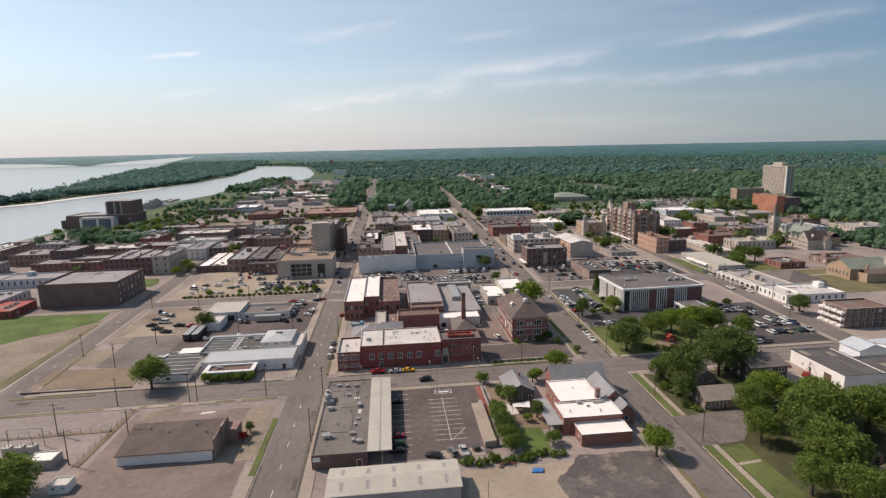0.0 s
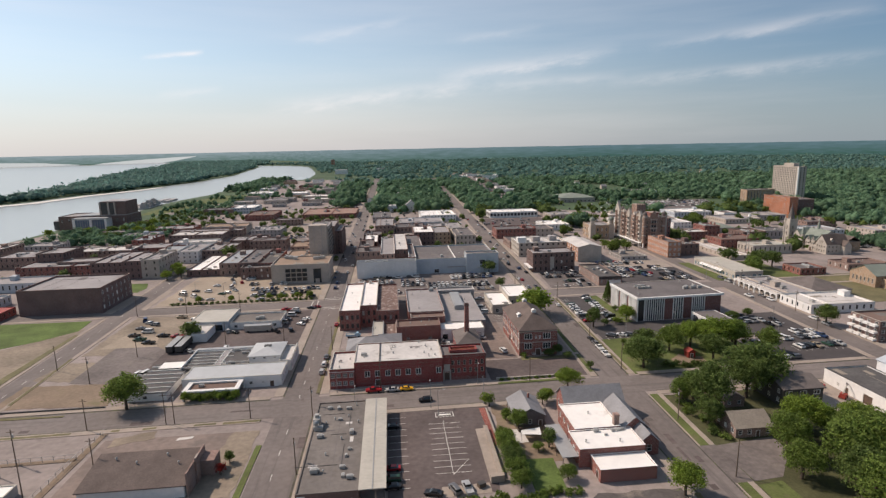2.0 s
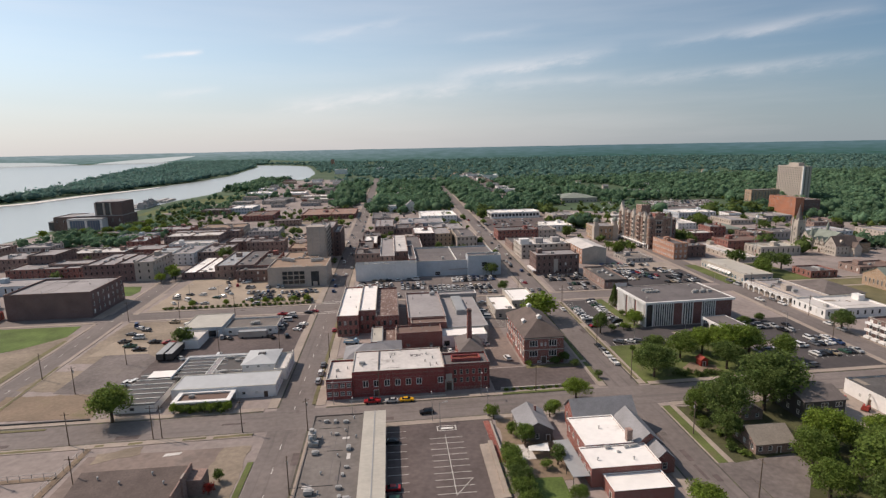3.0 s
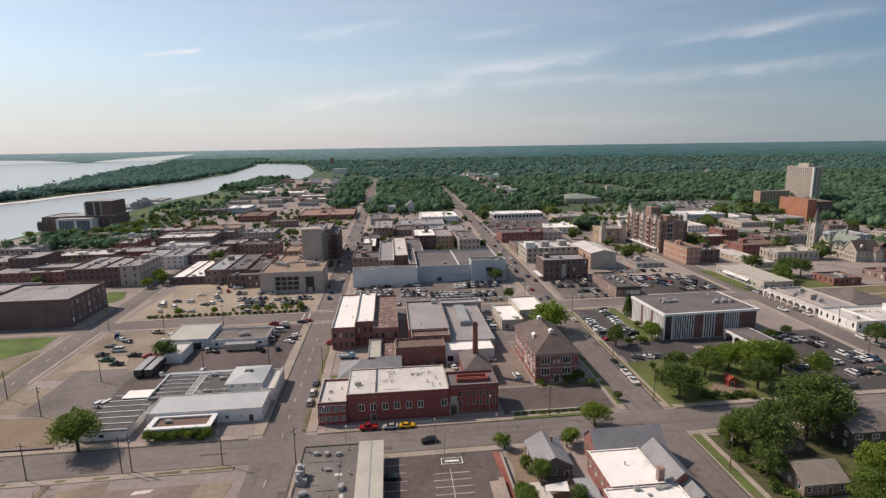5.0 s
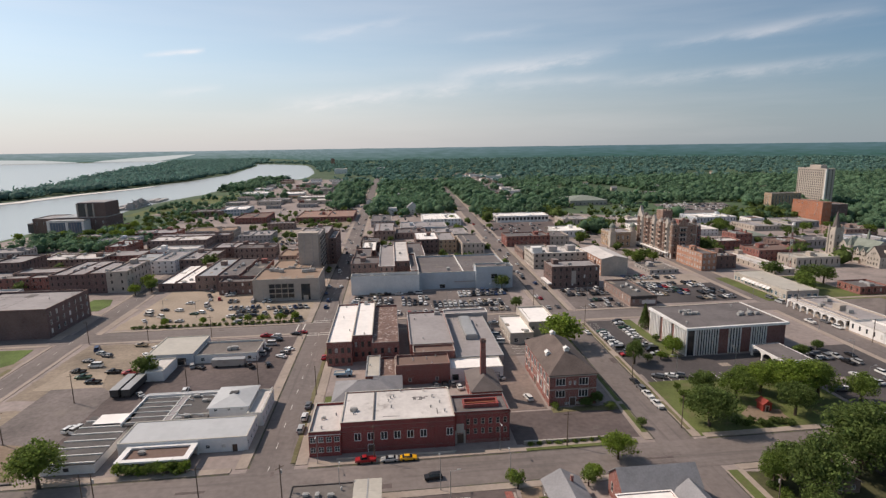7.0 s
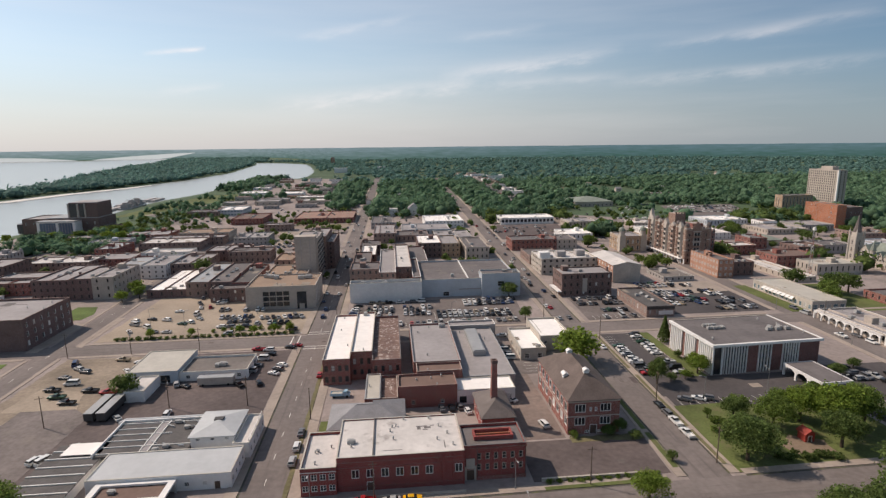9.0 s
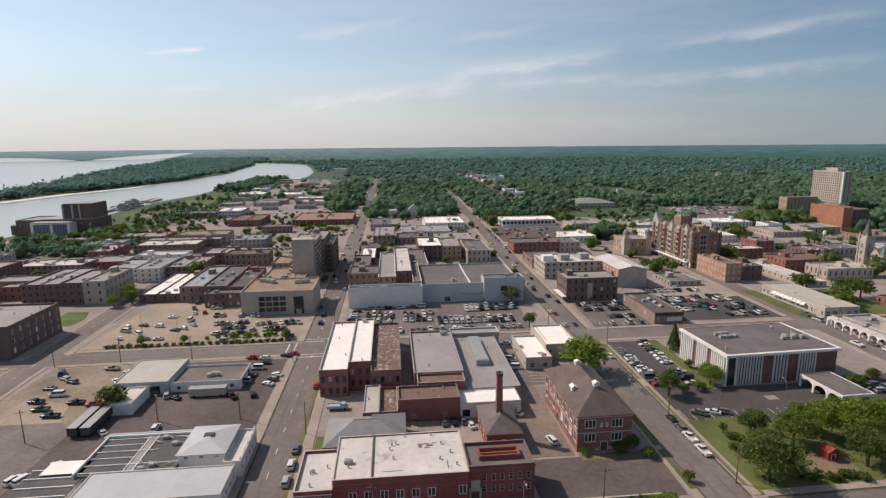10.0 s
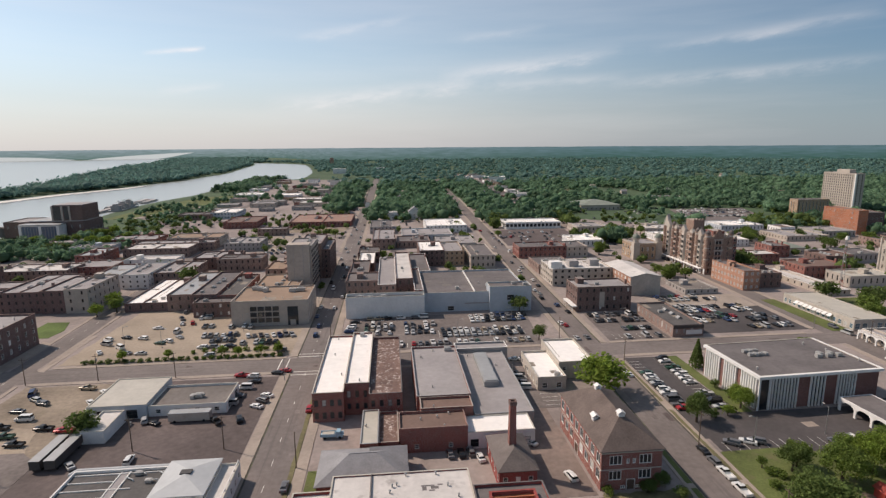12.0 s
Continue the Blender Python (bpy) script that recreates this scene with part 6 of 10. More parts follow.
building("flat_garage", "white-walled garage with brown roof", -79.2, -54.6, 276.5, 292, 3.7, WHITE, GRAVEL_ROOF, {"S": [(4, 1.6, 1.0, 2.4)], "E": [(2, 3.0, 0.2, 2.8)]}, category="garage", units=2)
tr = thing("site_trailer", "long tan site trailer with grey roof", "trailer", -64.7, 272.6, 0, 0)
part("body", Shape().box(-6.3, 6.3, -1.4, 1.4, 0.5, 3.1), BUFF, tr)
part("roof", Shape().box(-6.4, 6.4, -1.5, 1.5, 3.1, 3.3), METAL_ROOF, tr)
for sx in (-4.5, 4.5):
    part("wheel", Shape().rod((sx, -1.45, 0.45), (sx, 1.45, 0.45), 0.45, 12), RUBBER, tr)

building("dark_warehouse", "dark brown brick warehouse with pale worn roof", -200, -157.5, 316.5, 352, 14.2, SOOT_BRICK, GREY_ROOF, {"E": [(7, 1.4, 2.0, 4.2), (7, 1.4, 6.0, 8.2), (7, 1.4, 10.0, 12.2)]}, category="warehouse", vents=4, coping=BROWN_BRICK, parapet=0.9)

# ---------------- down town: a table of plain blocks ----------------
# x0, x1, y0, y1, height, wall, roof, storeys, roof units, coping, words


def block(x0, x1, y0, y1, h, wall, roof, storeys, label, units=1, coping=PALE_METAL, pitch=3.8, style="sash", pane=GLASS, rot=0, parapet=0.8, category="building", frames=None, w=1.2, cornice=None):
    frames = frames or wall
    f = h / max(1, storeys)
    rows = lambda run: [(max(1, round(run / pitch)), w, f * i + f * 0.3, f * i + f * 0.78) for i in range(storeys)]
    side = "E" if (x0 + x1) / 2 < 0 else "W"
    wins = {"S": rows(x1 - x0), side: rows(y1 - y0)}
    ob = building("town_building", label, x0, x1, y0, y1, h, wall, roof, wins, rot=rot, parapet=parapet, coping=coping, units=units, vents=units, style=style, pane=pane, category=category, frames=frames, cornice=cornice, far=True)
    r = random.Random(label + str(x0))
    hw, hd, top = (x1 - x0) / 2, (y1 - y0) / 2, h - parapet
    if hw > 5 and hd > 7:
        k = r.random()
        if k < 0.45:
            x, y = r.uniform(-hw + 3, hw - 3), r.uniform(-hd * 0.2, hd - 4)
            part("stair_head", Shape().box(x - 1.7, x + 1.7, y - 2.2, y + 2.2, top, top + 2.7).box(x - 1.85, x + 1.85, y - 2.35, y + 2.35, top + 2.7, top + 2.85), wall, ob)
        elif k < 0.75:
            x = r.uniform(-hw * 0.4, hw * 0.4)
            light = Shape().gable(-1.1, 1.1, 0, 2.4, 0.5, 0.7, "y", 0.0).box(-1.1, 1.1, 0, 2.4, 0, 0.45).mesh("rooflight", METAL_ROOF)
            for q in range(3):
                part("rooflight", light, None, ob, at=pose(x, -hd * 0.4 + q * hd * 0.35, top))
        if storeys > 1 and r.random() < 0.7:
            x = r.choice((-hw + 0.5, hw - 0.5))
            for q in range(r.choice((1, 2))):
                y = r.uniform(-hd + 2, hd - 2)
                part("chimney", Shape().box(x - 0.45, x + 0.45, y - 0.7, y + 0.7, top, h + 1.6).box(x - 0.55, x + 0.55, y - 0.8, y + 0.8, h + 1.6, h + 1.8), wall, ob)
    return ob


block(-205.5, -184.3, 400, 443, 11.7, SOOT_BRICK, GREY_ROOF, 3, "dark brick store with grey roof and stair head", 2, BROWN_BRICK)
block(-183.5, -171.5, 398, 432, 12.6, SOOT_BRICK, GREY_ROOF, 3, "brown brick store of three storeys", 1, BROWN_BRICK)
block(-171.4, -159.5, 398, 432, 13.2, BUFF, GREY_ROOF, 3, "pale rendered store with blank side windows", 1, BUFF, pitch=5)
block(-141, -118.8, 396, 450, 5.0, SOOT_BRICK, WHITE_ROOF, 1, "low dark-fronted shop with white roof", 2, DARK_TRIM, pitch=5)
block(-118.6, -105.4, 395, 448, 9.2, BROWN_BRICK, METAL_ROOF, 2, "brown brick shop row with grey roof", 1, BROWN_BRICK)
block(-105.3, -92, 392, 446, 9.6, SOOT_BRICK, DARK_ROOF, 2, "dark brick shop with tar roof", 2, BROWN_BRICK)
block(-101, -81.4, 382, 391.8, 8.0, DARK_BRICK, DARK_ROOF, 2, "dark brick back building by the sandy lot", 1, DARK_BRICK)
block(-91.9, -80.6, 392, 440, 9.0, DULL_BRICK, FELT, 2, "red-brown shop row with grey roof", 1, BROWN_BRICK)
block(-167, -150, 447, 485, 9.0, WHITE, GREY_ROOF, 3, "white painted three-storey row with dark windows", 1)
block(-185, -168, 450, 486, 8.0, DULL_BRICK, METAL_ROOF, 2, "brick shop row with grey roof", 1, BROWN_BRICK)
block(-189, -153, 501, 517, 7.6, WHITE, PALE_ROOF, 2, "long white shop block with pale roof", 1, pitch=8)
block(-256, -212, 473, 496, 7.5, BROWN_BRICK, PALE_ROOF, 2, "brown shop row with many roof units", 6, TRIM)
block(-218, -190, 486, 510, 6.5, DULL_BRICK, GREY_ROOF, 2, "dull brick shop row with grey roof", 2, BROWN_BRICK)
block(-258, -228, 560, 582, 7.0, PALE_BLUE, GREY_ROOF, 2, "blue-grey shop row with roof units", 3)
block(-246, -204, 592, 620, 7.5, DULL_BRICK, GREY_ROOF, 2, "brick riverside shop row", 4, BROWN_BRICK)
block(-194, -149, 590, 616, 8.4, BUFF, TAN_ROOF, 2, "long tan block with gravel roof", 2, BUFF)
block(-140, -110, 497, 522, 8.5, DARK_BRICK, GREY_ROOF, 2, "dark brick block with grey roof", 1, BROWN_BRICK)
block(-121, -90, 488, 506, 9.0, BROWN_BRICK, DARK_ROOF, 2, "brown brick block with curved gable front", 1, BROWN_BRICK)
block(-138, -109, 564, 594, 7.0, GREY_WALL, GREY_ROOF, 2, "grey block with roof plant", 5)
block(-129, -101, 642, 655, 7.0, BROWN_BRICK, GREY_ROOF, 2, "brown brick shop behind the lot", 1, BROWN_BRICK)
block(-177, -142, 695, 745, 7.0, DULL_BRICK, BROWN_ROOF, 2, "red brick store by the river road", 2, RED_BRICK)
block(-251, -213, 772, 798, 7.0, BROWN_BRICK, DARK_ROOF, 1, "low brown block by the river", 2, BROWN_BRICK)
block(-216, -185, 778, 822, 8.0, PALE_BLUE, WHITE_ROOF, 2, "glassy low office with white roof", 1, pane=BRIGHT_GLASS, style="pair", w=2.2)
block(-108, -42, 694, 760, 6.0, DULL_BRICK, TERRACOTTA, 1, "broad low store with terracotta-coloured gravel roof", 6, BROWN_BRICK)
block(-300, -262, 448, 478, 9.0, BROWN_BRICK, GREY_ROOF, 2, "brown brick block with grey roof", 3, BROWN_BRICK)
block(-262, -212, 412, 440, 8.0, DULL_BRICK, GREY_ROOF, 2, "brick row with patched roofs", 2, BROWN_BRICK)
block(-285, -215, 372, 392, 6.0, PALE_BLUE, GREY_ROOF, 1, "long pale blue-grey shop row", 1)
block(-320, -288, 395, 430, 8.0, GREY_WALL, PALE_ROOF, 2, "grey block with pale roof", 3)
block(-255, -222, 318, 345, 5.5, PALE_BLUE, GREY_ROOF, 1, "low blue-grey workshop with flat roof", 1)
block(-222, -205, 300, 322, 4.2, RED_BRICK, RED_PAINT, 1, "low shed with rusty red roof", 0, RED_BRICK, parapet=0.1)
block(-345, -322, 470, 520, 9.0, BROWN_BRICK, PALE_ROOF, 2, "riverside block with pale roof and plant", 6)
block(-150, -128, 455, 490, 8.0, BROWN_BRICK, GREY_ROOF, 2, "brown brick shop row behind the trees", 2, BROWN_BRICK)
block(-80, -60, 452, 478, 9.0, BROWN_BRICK, TAN_ROOF, 2, "brown brick block behind the bank", 1, BROWN_BRICK)
block(-232, -216, 520, 552, 8.0, DULL_BRICK, METAL_ROOF, 2, "brick shop with grey roof", 2, BROWN_BRICK)
block(-210, -160, 545, 570, 7.5, BROWN_BRICK, PALE_ROOF, 2, "brown shop row in the middle of town", 3, BROWN_BRICK)

# library and tower
lib = building("library", "pale concrete public building with large gridded windows", -77.3, -40.6, 365.5, 394, 12.6, BUFF, TAN_ROOF, {"E": [(5, 1.4, 2, 10)]}, category="public building", coping=BUFF, vents=4)
for r in range(3):
    for c in range(4):
        fm, pm = window_meshes(3.3, 2.5, "plain", BUFF, GLASS)
        w = part("window", fm, None, lib, at=pose(-7.8 + c * 3.55, -14.37, 1.6 + r * 2.9))
        part("pane", pm, None, w, at=pose(0, -0.02, 0))
part("entrance", Shape().box(8.4, 13.4, -14.45, -14.253, 0.1, 9.4), GLASS, lib, "dark glazed entrance bay")
part("doorway", Shape().box(9.6, 12.2, -14.9, -14.453, 0, 2.8), BUFF, lib)
for x, y, r in ((-9, 8, 0), (-6, 6, 90), (8, 4, 0), (12, 5, 0), (-12, 10, 0)):
    part("roof_unit", HVAC, None, lib, at=pose(x, y, 11.8, 0, 0, r) @ Matrix.Scale(1.5, 4))
block(-77, -52, 394.2, 440, 8.5, BUFF, TAN_ROOF, 2, "tan-roofed low range behind the public building", 4, BUFF)
tower = building("office_tower", "eight-storey pale concrete tower with blank stair shaft", -61.0, -46.6, 427, 457, 28.0, BUFF, GREY_ROOF, {"E": [(7, 3.3, 2.4 + i * 3.0, 4.4 + i * 3.0) for i in range(8)], "S": [(1, 1.2, 2.4 + i * 3.0, 4.4 + i * 3.0) for i in range(8)]}, category="tower", style="pair", coping=BUFF, units=2, frames=DARK_TRIM)
part("stair_shaft", Shape().box(-7.0, 6.2, -17.5, -15.003, 0, 29.4).box(-7.0, 6.2, -15.0, -9, 28.2, 29.4), BUFF, tower)
part("shaft_recess", Shape().box(-3.2, -2.9, -17.58, -17.503, 0, 28.2).box(2.4, 2.7, -17.58, -17.503, 0, 28.2), GREY_WALL, tower)
for i in range(8):
    part("balcony", Shape().box(-9.1, -7.205, -14.0, -9.5, 2.0 + i * 3.0, 3.1 + i * 3.0), BROWN_BRICK, tower)
block(-44.9, -39.6, 460, 500, 19.5, DARK_BRICK, GREY_ROOF, 6, "dark brick block beyond the tower", 1, BROWN_BRICK)
block(-60, -45.1, 460, 500, 23.5, BROWN_BRICK, GREY_ROOF, 7, "brown brick block of seven storeys", 2, BROWN_BRICK)

# middle of town, between the two streets
big = building("white_store", "broad white rendered store front with blank wall", -22.8, 17.0, 371, 378.5, 11.2, WHITE, DARK_ROOF, {}, category="store", parapet=1.4, units=3)
blue = building("blue_store", "wide pale blue metal store with dark roof", 17.3, 73.4, 377.5, 428, 10.4, PALE_BLUE, DARK_ROOF, {"S": [(2, 3.5, 0.4, 3.0)]}, category="store", units=3, vents=3, parapet=0.9)
part("roof_wall", Shape().box(-1.2, -0.8, -24.5, 24.5, 9.5, 10.6), TRIM, blue)
blue2 = building("blue_annex", "raised pale blue front of the wide store", 51.5, 73.8, 374.5, 384.5, 13.6, PALE_BLUE, DARK_ROOF, {"S": [(1, 4.0, 6.0, 9.0)]}, category="store", units=2)
part("canopy", Shape().box(-24, 9, -2.6, -0.0, 4.1, 4.5), GREY_WALL, blue2)
block(-24.5, -7.2, 397, 418, 13.2, BROWN_BRICK, DARK_ROOF, 3, "dark brick block behind the white store", 1, BROWN_BRICK)
block(-24.5, -13, 418.5, 458, 12.0, DARK_BRICK, DARK_ROOF, 3, "dark brick rear block with tar roof", 2, BROWN_BRICK)
block(-7.0, 2.8, 389, 462, 12.8, BROWN_BRICK, GREY_ROOF, 3, "narrow brown brick block with grey roof", 1, TRIM)
block(2.9, 12.4, 395, 470, 14.4, DARK_BRICK, PALE_ROOF, 3, "narrow dark block with patchy white roof", 1, BROWN_BRICK)
block(12.5, 17.1, 378.7, 430, 12.0, DULL_BRICK, DARK_ROOF, 3, "slim red-brown block with dark roof", 0, TRIM)
block(12.6, 24.5, 431, 485, 10.0, DULL_BRICK, DARK_ROOF, 3, "red-brown block with dark roof", 1, TRIM)
block(-21.5, -10.8, 460, 500, 9.4, DARK_BRICK, WHITE_ROOF, 2, "small dark block with bright white roof", 1)
block(-24, -8, 502, 526, 8.5, DARK_BRICK, DARK_ROOF, 2, "dark brick corner block with tar roof", 2, BROWN_BRICK)
block(21, 39, 487, 526, 11.8, DARK_BRICK, WHITE_ROOF, 3, "dark brick block with part white roof", 1, BROWN_BRICK)
block(39.2, 53.5, 487, 526, 11.0, TAN_BRICK, GREY_ROOF, 3, "tan brick block with tall windows", 1, BUFF)
block(56.8, 74.3, 476, 520, 9.6, BUFF, DARK_ROOF, 2, "buff stone bank with arched gable", 1, BUFF, cornice=STONE)
block(-15, 4.3, 556, 612, 9.0, BROWN_BRICK, GREY_ROOF, 2, "brown brick store north of the cross street", 3, BROWN_BRICK)
block(11, 57, 590, 630, 6.4, PALE_BLUE, GREY_ROOF, 1, "long low pale block with grey roof", 3)
block(36, 77, 638, 688, 7.4, WHITE, WHITE_ROOF, 2, "white-roofed store by the side street", 2)
block(6, 34, 560, 588, 6.0, BROWN_BRICK, DARK_ROOF, 1, "low brown block with dark roof", 2, BROWN_BRICK)
block(40, 72, 548, 586, 5.6, GREY_WALL, GREY_ROOF, 1, "low grey store with flat roof", 3)
block(-20, 2, 640, 690, 7.0, GREY_WALL, DARK_ROOF, 2, "grey store by the long street", 2)

# east of the side street
east1 = block(96.5, 125.8, 368.5, 386, 13.4, DARK_BRICK, GREY_ROOF, 3, "dark brick corner block with pale trim", 1, BROWN_BRICK, pitch=3.6)
part("porch", Shape().box(-17.3, -14.7, -9.5, 6, 3.0, 3.5), WHITE, east1)
for i in range(5):
    part("porch_post", Shape().box(-17.2, -16.9, -9 + i * 3.4, -8.7 + i * 3.4, 0, 3.0), WHITE, east1)
part("blind_panel", Shape().box(-2.6, 0.2, -8.85, -8.753, 2.5, 10.5), BUFF, east1)
e2 = block(99.5, 137.3, 421, 448, 11.0, STONE, PALE_ROOF, 3, "pale brick hotel block with stair heads", 3, TRIM, pitch=4, w=1.7)
part("stair_head", Shape().box(-19, -12, -10, -4, 10.2, 14.5), WHITE, e2)
part("stair_head", Shape().box(-6, 0, -6, 0, 10.2, 14.0), GREY_WALL, e2)
part("stair_head", Shape().box(8, 14, -4, 2, 10.2, 14.0), GREY_WALL, e2)
tan_hall = building("tan_hall", "coral brick hall with low white pitched roof", 137.5, 155.5, 395, 433, 11.2, CORAL_BRICK, PALE_ROOF, {"W": [(8, 1.6, 1.6, 3.6), (8, 1.6, 5.0, 7.0), (8, 1.6, 8.2, 10.0)], "S": [(2, 1.4, 4, 6)]}, pitched="y", rise=2.0, category="hall", frames=TRIM, pane=BLIND_GLINT)
part("gable_render", Shape().box(-9.0, 9.0, -19.1, -19.003, 0, 11.1).add([(-9.0, -19.1, 11.1), (9.0, -19.1, 11.1), (0, -19.1, 12.9)], [(0, 1, 2)]), STONE, tan_hall, "pale rendered gable end")
long_shop = block(126.8, 141.4, 327, 363, 5.6, BROWN_BRICK, FELT, 1, "low long brick shop with dark fascia", 1, DARK_TRIM, pane=PALE_GLASS)
part("sign_panel", Shape().box(-1.0, 6.5, -18.25, -18.003, 1.2, 3.2), WHITE, long_shop, "white sign board across the front")
part("fascia", Shape().box(-7.3, 7.3, -18.3, -18.003, 4.0, 5.4), DARK_TRIM, long_shop)
building("glazed_office", "low glazed office with white awnings and tan roof", 214.5, 233, 325, 372, 5.4, STONE, PALE_METAL, {"S": [(5, 2.6, 0.8, 3.6)], "W": [(14, 2.0, 0.9, 3.2)]}, category="office", pane=BRIGHT_GLASS, parapet=0.2, rot=-1)
for i in range(8):
    aw = thing("awning", "white sloping window awning", "awning", 213.6, 339 + i * 3.1, 3.1, 0, "awnings of the glazed office")
    part("cloth", Shape().add([(0.6, -1.3, 1.2), (0.6, 1.3, 1.2), (-1.1, 1.3, 0), (-1.1, -1.3, 0), (0.6, -1.3, 1.1), (0.6, 1.3, 1.1), (-1.1, 1.3, -0.1), (-1.1, -1.3, -0.1)], [(0, 1, 2, 3), (7, 6, 5, 4), (2, 1, 5, 6), (0, 3, 7, 4), (3, 2, 6, 7)]), TRIM, aw)
block(208.5, 243, 256, 278, 4.8, WHITE, PALE_ROOF, 1, "low white shop range with white roof", 1, pitch=4)
block(209.5, 230, 278.2, 316, 4.6, BUFF, GREY_ROOF, 1, "low grey shop range with arcade", 3, TRIM, pitch=3)
arcade = thing("arcade", "white arched walk along the low shop range", "arcade", 207.6, 279)
part("roof", Shape().box(-0.3, 1.85, 0, 37.0, 3.9, 4.15), PALE_ROOF, arcade)
for k in range(9):
    part("pier", Shape().box(-0.25, 0.25, k * 4.55, k * 4.55 + 0.6, 0, 3.9), WHITE, arcade)
for k in range(8):
    arch = Shape()
    y0 = k * 4.55 + 0.6
    for q in range(8):
        a, b = math.pi * q / 8, math.pi * (q + 1) / 8
        ya, yb, za, zb = y0 + 1.975 - 1.975 * math.cos(a), y0 + 1.975 - 1.975 * math.cos(b), 2.0 + 1.5 * math.sin(a), 2.0 + 1.5 * math.sin(b)
        arch.quad((-0.22, ya, za), (-0.22, ya, 3.9), (-0.22, yb, 3.9), (-0.22, yb, zb)).quad((0.22, ya, za), (0.22, yb, zb), (0.22, yb, 3.9), (0.22, ya, 3.9)).quad((-0.22, ya, za), (-0.22, yb, zb), (0.22, yb, zb), (0.22, ya, za))
    part("arch", arch, WHITE, arcade)
building("hip_range", "low building with broad brown hipped roof", 231.5, 256, 284, 312, 3.6, BUFF, SHINGLE, {"W": [(5, 1.4, 1.0, 2.4)], "S": [(4, 1.4, 1.0, 2.4)]}, pitched="hip", rise=4.2, category="building")
apt = building("apartment_house", "three-storey brick flats with white balconies", 206.5, 229, 216, 231, 9.4, DARK_BRICK, BROWN_ROOF, {"W": [(4, 1.6, 0.8 + i * 3.1, 2.6 + i * 3.1) for i in range(3)], "S": [(6, 1.6, 0.8 + i * 3.1, 2.6 + i * 3.1) for i in range(3)]}, category="flats")
for r in range(3):
    for c in range(4):
        part("balcony", Shape().box(-13.0, -11.26, -6.8 + c * 3.6, -3.9 + c * 3.6, 0.5 + r * 3.1, 1.4 + r * 3.1), WHITE, apt)
# the white panes here imitate bright sky reflections in the glass
rb = block(208.5, 219, 397.5, 430, 12.0, CORAL_BRICK, DARK_ROOF, 3, "orange-red brick corner block with rows of windows", 1, BROWN_BRICK, pitch=3.4, w=1.5, frames=TRIM, pane=BLIND_GLINT)
block(219.2, 236, 402, 427, 9.0, DARK_BRICK, DARK_ROOF, 2, "dark brick rear block with tar roof", 2, BROWN_BRICK)
block(170, 190, 393, 416, 3.2, GREY_WALL, GRAVEL_ROOF, 1, "low flat-roofed kiosk with white wall", 1)
block(100, 124, 454, 482, 6.4, BROWN_BRICK, DARK_ROOF, 1, "low brown shop row on the side street", 4, BROWN_BRICK)
block(98.5, 136, 505, 527, 9.0, DULL_BRICK, DARK_ROOF, 2, "dark red brick block with tar roof", 2, BROWN_BRICK)
block(136.2, 153, 505, 530, 8.4, BUFF, DARK_ROOF, 2, "buff block with dark roof", 1, BUFF)
block(119.5, 178, 651, 680, 7.0, WHITE, WHITE_ROOF, 1, "long low white-roofed pale office with dark window band", 2, WHITE, pitch=4.2, w=3.2)
building("broad_hall", "broad low hall with grey-green hipped roof", 252, 306, 796, 850, 7.0, BUFF, GREEN_ROOF, {"S": [(9, 2.0, 1.2, 3.4)], "W": [(9, 2.0, 1.2, 3.4)]}, pitched="hip", rise=5.5, category="hall", far=True)
block(155, 182, 545, 575, 6.0, WHITE, WHITE_ROOF, 1, "low white shop with white roof", 1)
block(185, 215, 620, 650, 6.0, BUFF, GREY_ROOF, 1, "low buff store with grey roof", 1)

block(248, 262, 380, 437, 3.6, BUFF, PALE_ROOF, 1, "long low pale-roofed arcade", 0, TRIM, parapet=0.2, pitch=6)
block(264, 296, 418, 440, 8.4, DULL_BRICK, BROWN_ROOF, 2, "red-brown brick range with brown roof", 2, BROWN_BRICK)
block(257, 281, 463, 478, 7.6, DULL_BRICK, PALE_ROOF, 2, "brick store with pale cornice", 1)
block(290, 305, 484, 503, 9.0, DULL_BRICK, DARK_ROOF, 2, "red brick store with dark roof", 1, BROWN_BRICK)
block(276, 308, 396, 415, 7.0, STONE, PALE_METAL, 1, "pale block with white flat roof", 2)
block(313, 358, 458, 478, 7.0, GREY_WALL, DARK_ROOF, 1, "wide low block with dark grey roof", 3)
block(299, 320, 442, 462, 9.4, DARK_BRICK, BROWN_ROOF, 2, "dark brown brick block with gravel roof", 1, BROWN_BRICK)
block(372, 387, 582, 600, 7.2, WHITE, BROWN_ROOF, 1, "white-fronted hall with brown roof", 0)
block(328, 373, 607, 642, 6.0, PALE_BLUE, WHITE_ROOF, 1, "wide store with white flat roof", 3)
block(351, 392, 546, 582, 5.0, BUFF, GREY_ROOF, 1, "low buff range with grey roof", 3)
block(285, 304, 530, 562, 6.0, WHITE, PALE_ROOF, 2, "white two-storey store with pale roof", 1)
building("green_roofed_hall", "low hall with green hipped roof", 308, 326, 494, 520, 5.0, BUFF, GREEN_ROOF, {"S": [(4, 1.2, 1.2, 2.8)]}, pitched="hip", rise=3.0, category="hall", far=True)
block(238, 262, 500, 522, 8.0, BROWN_BRICK, DARK_ROOF, 2, "brown brick block by the hotel", 1, BROWN_BRICK)
block(236, 268, 545, 580, 6.5, WHITE, WHITE_ROOF, 1, "white shop with white roof", 2)
block(246, 285, 600, 625, 6.0, BUFF, PALE_ROOF, 1, "pale low store behind the hotel", 2)
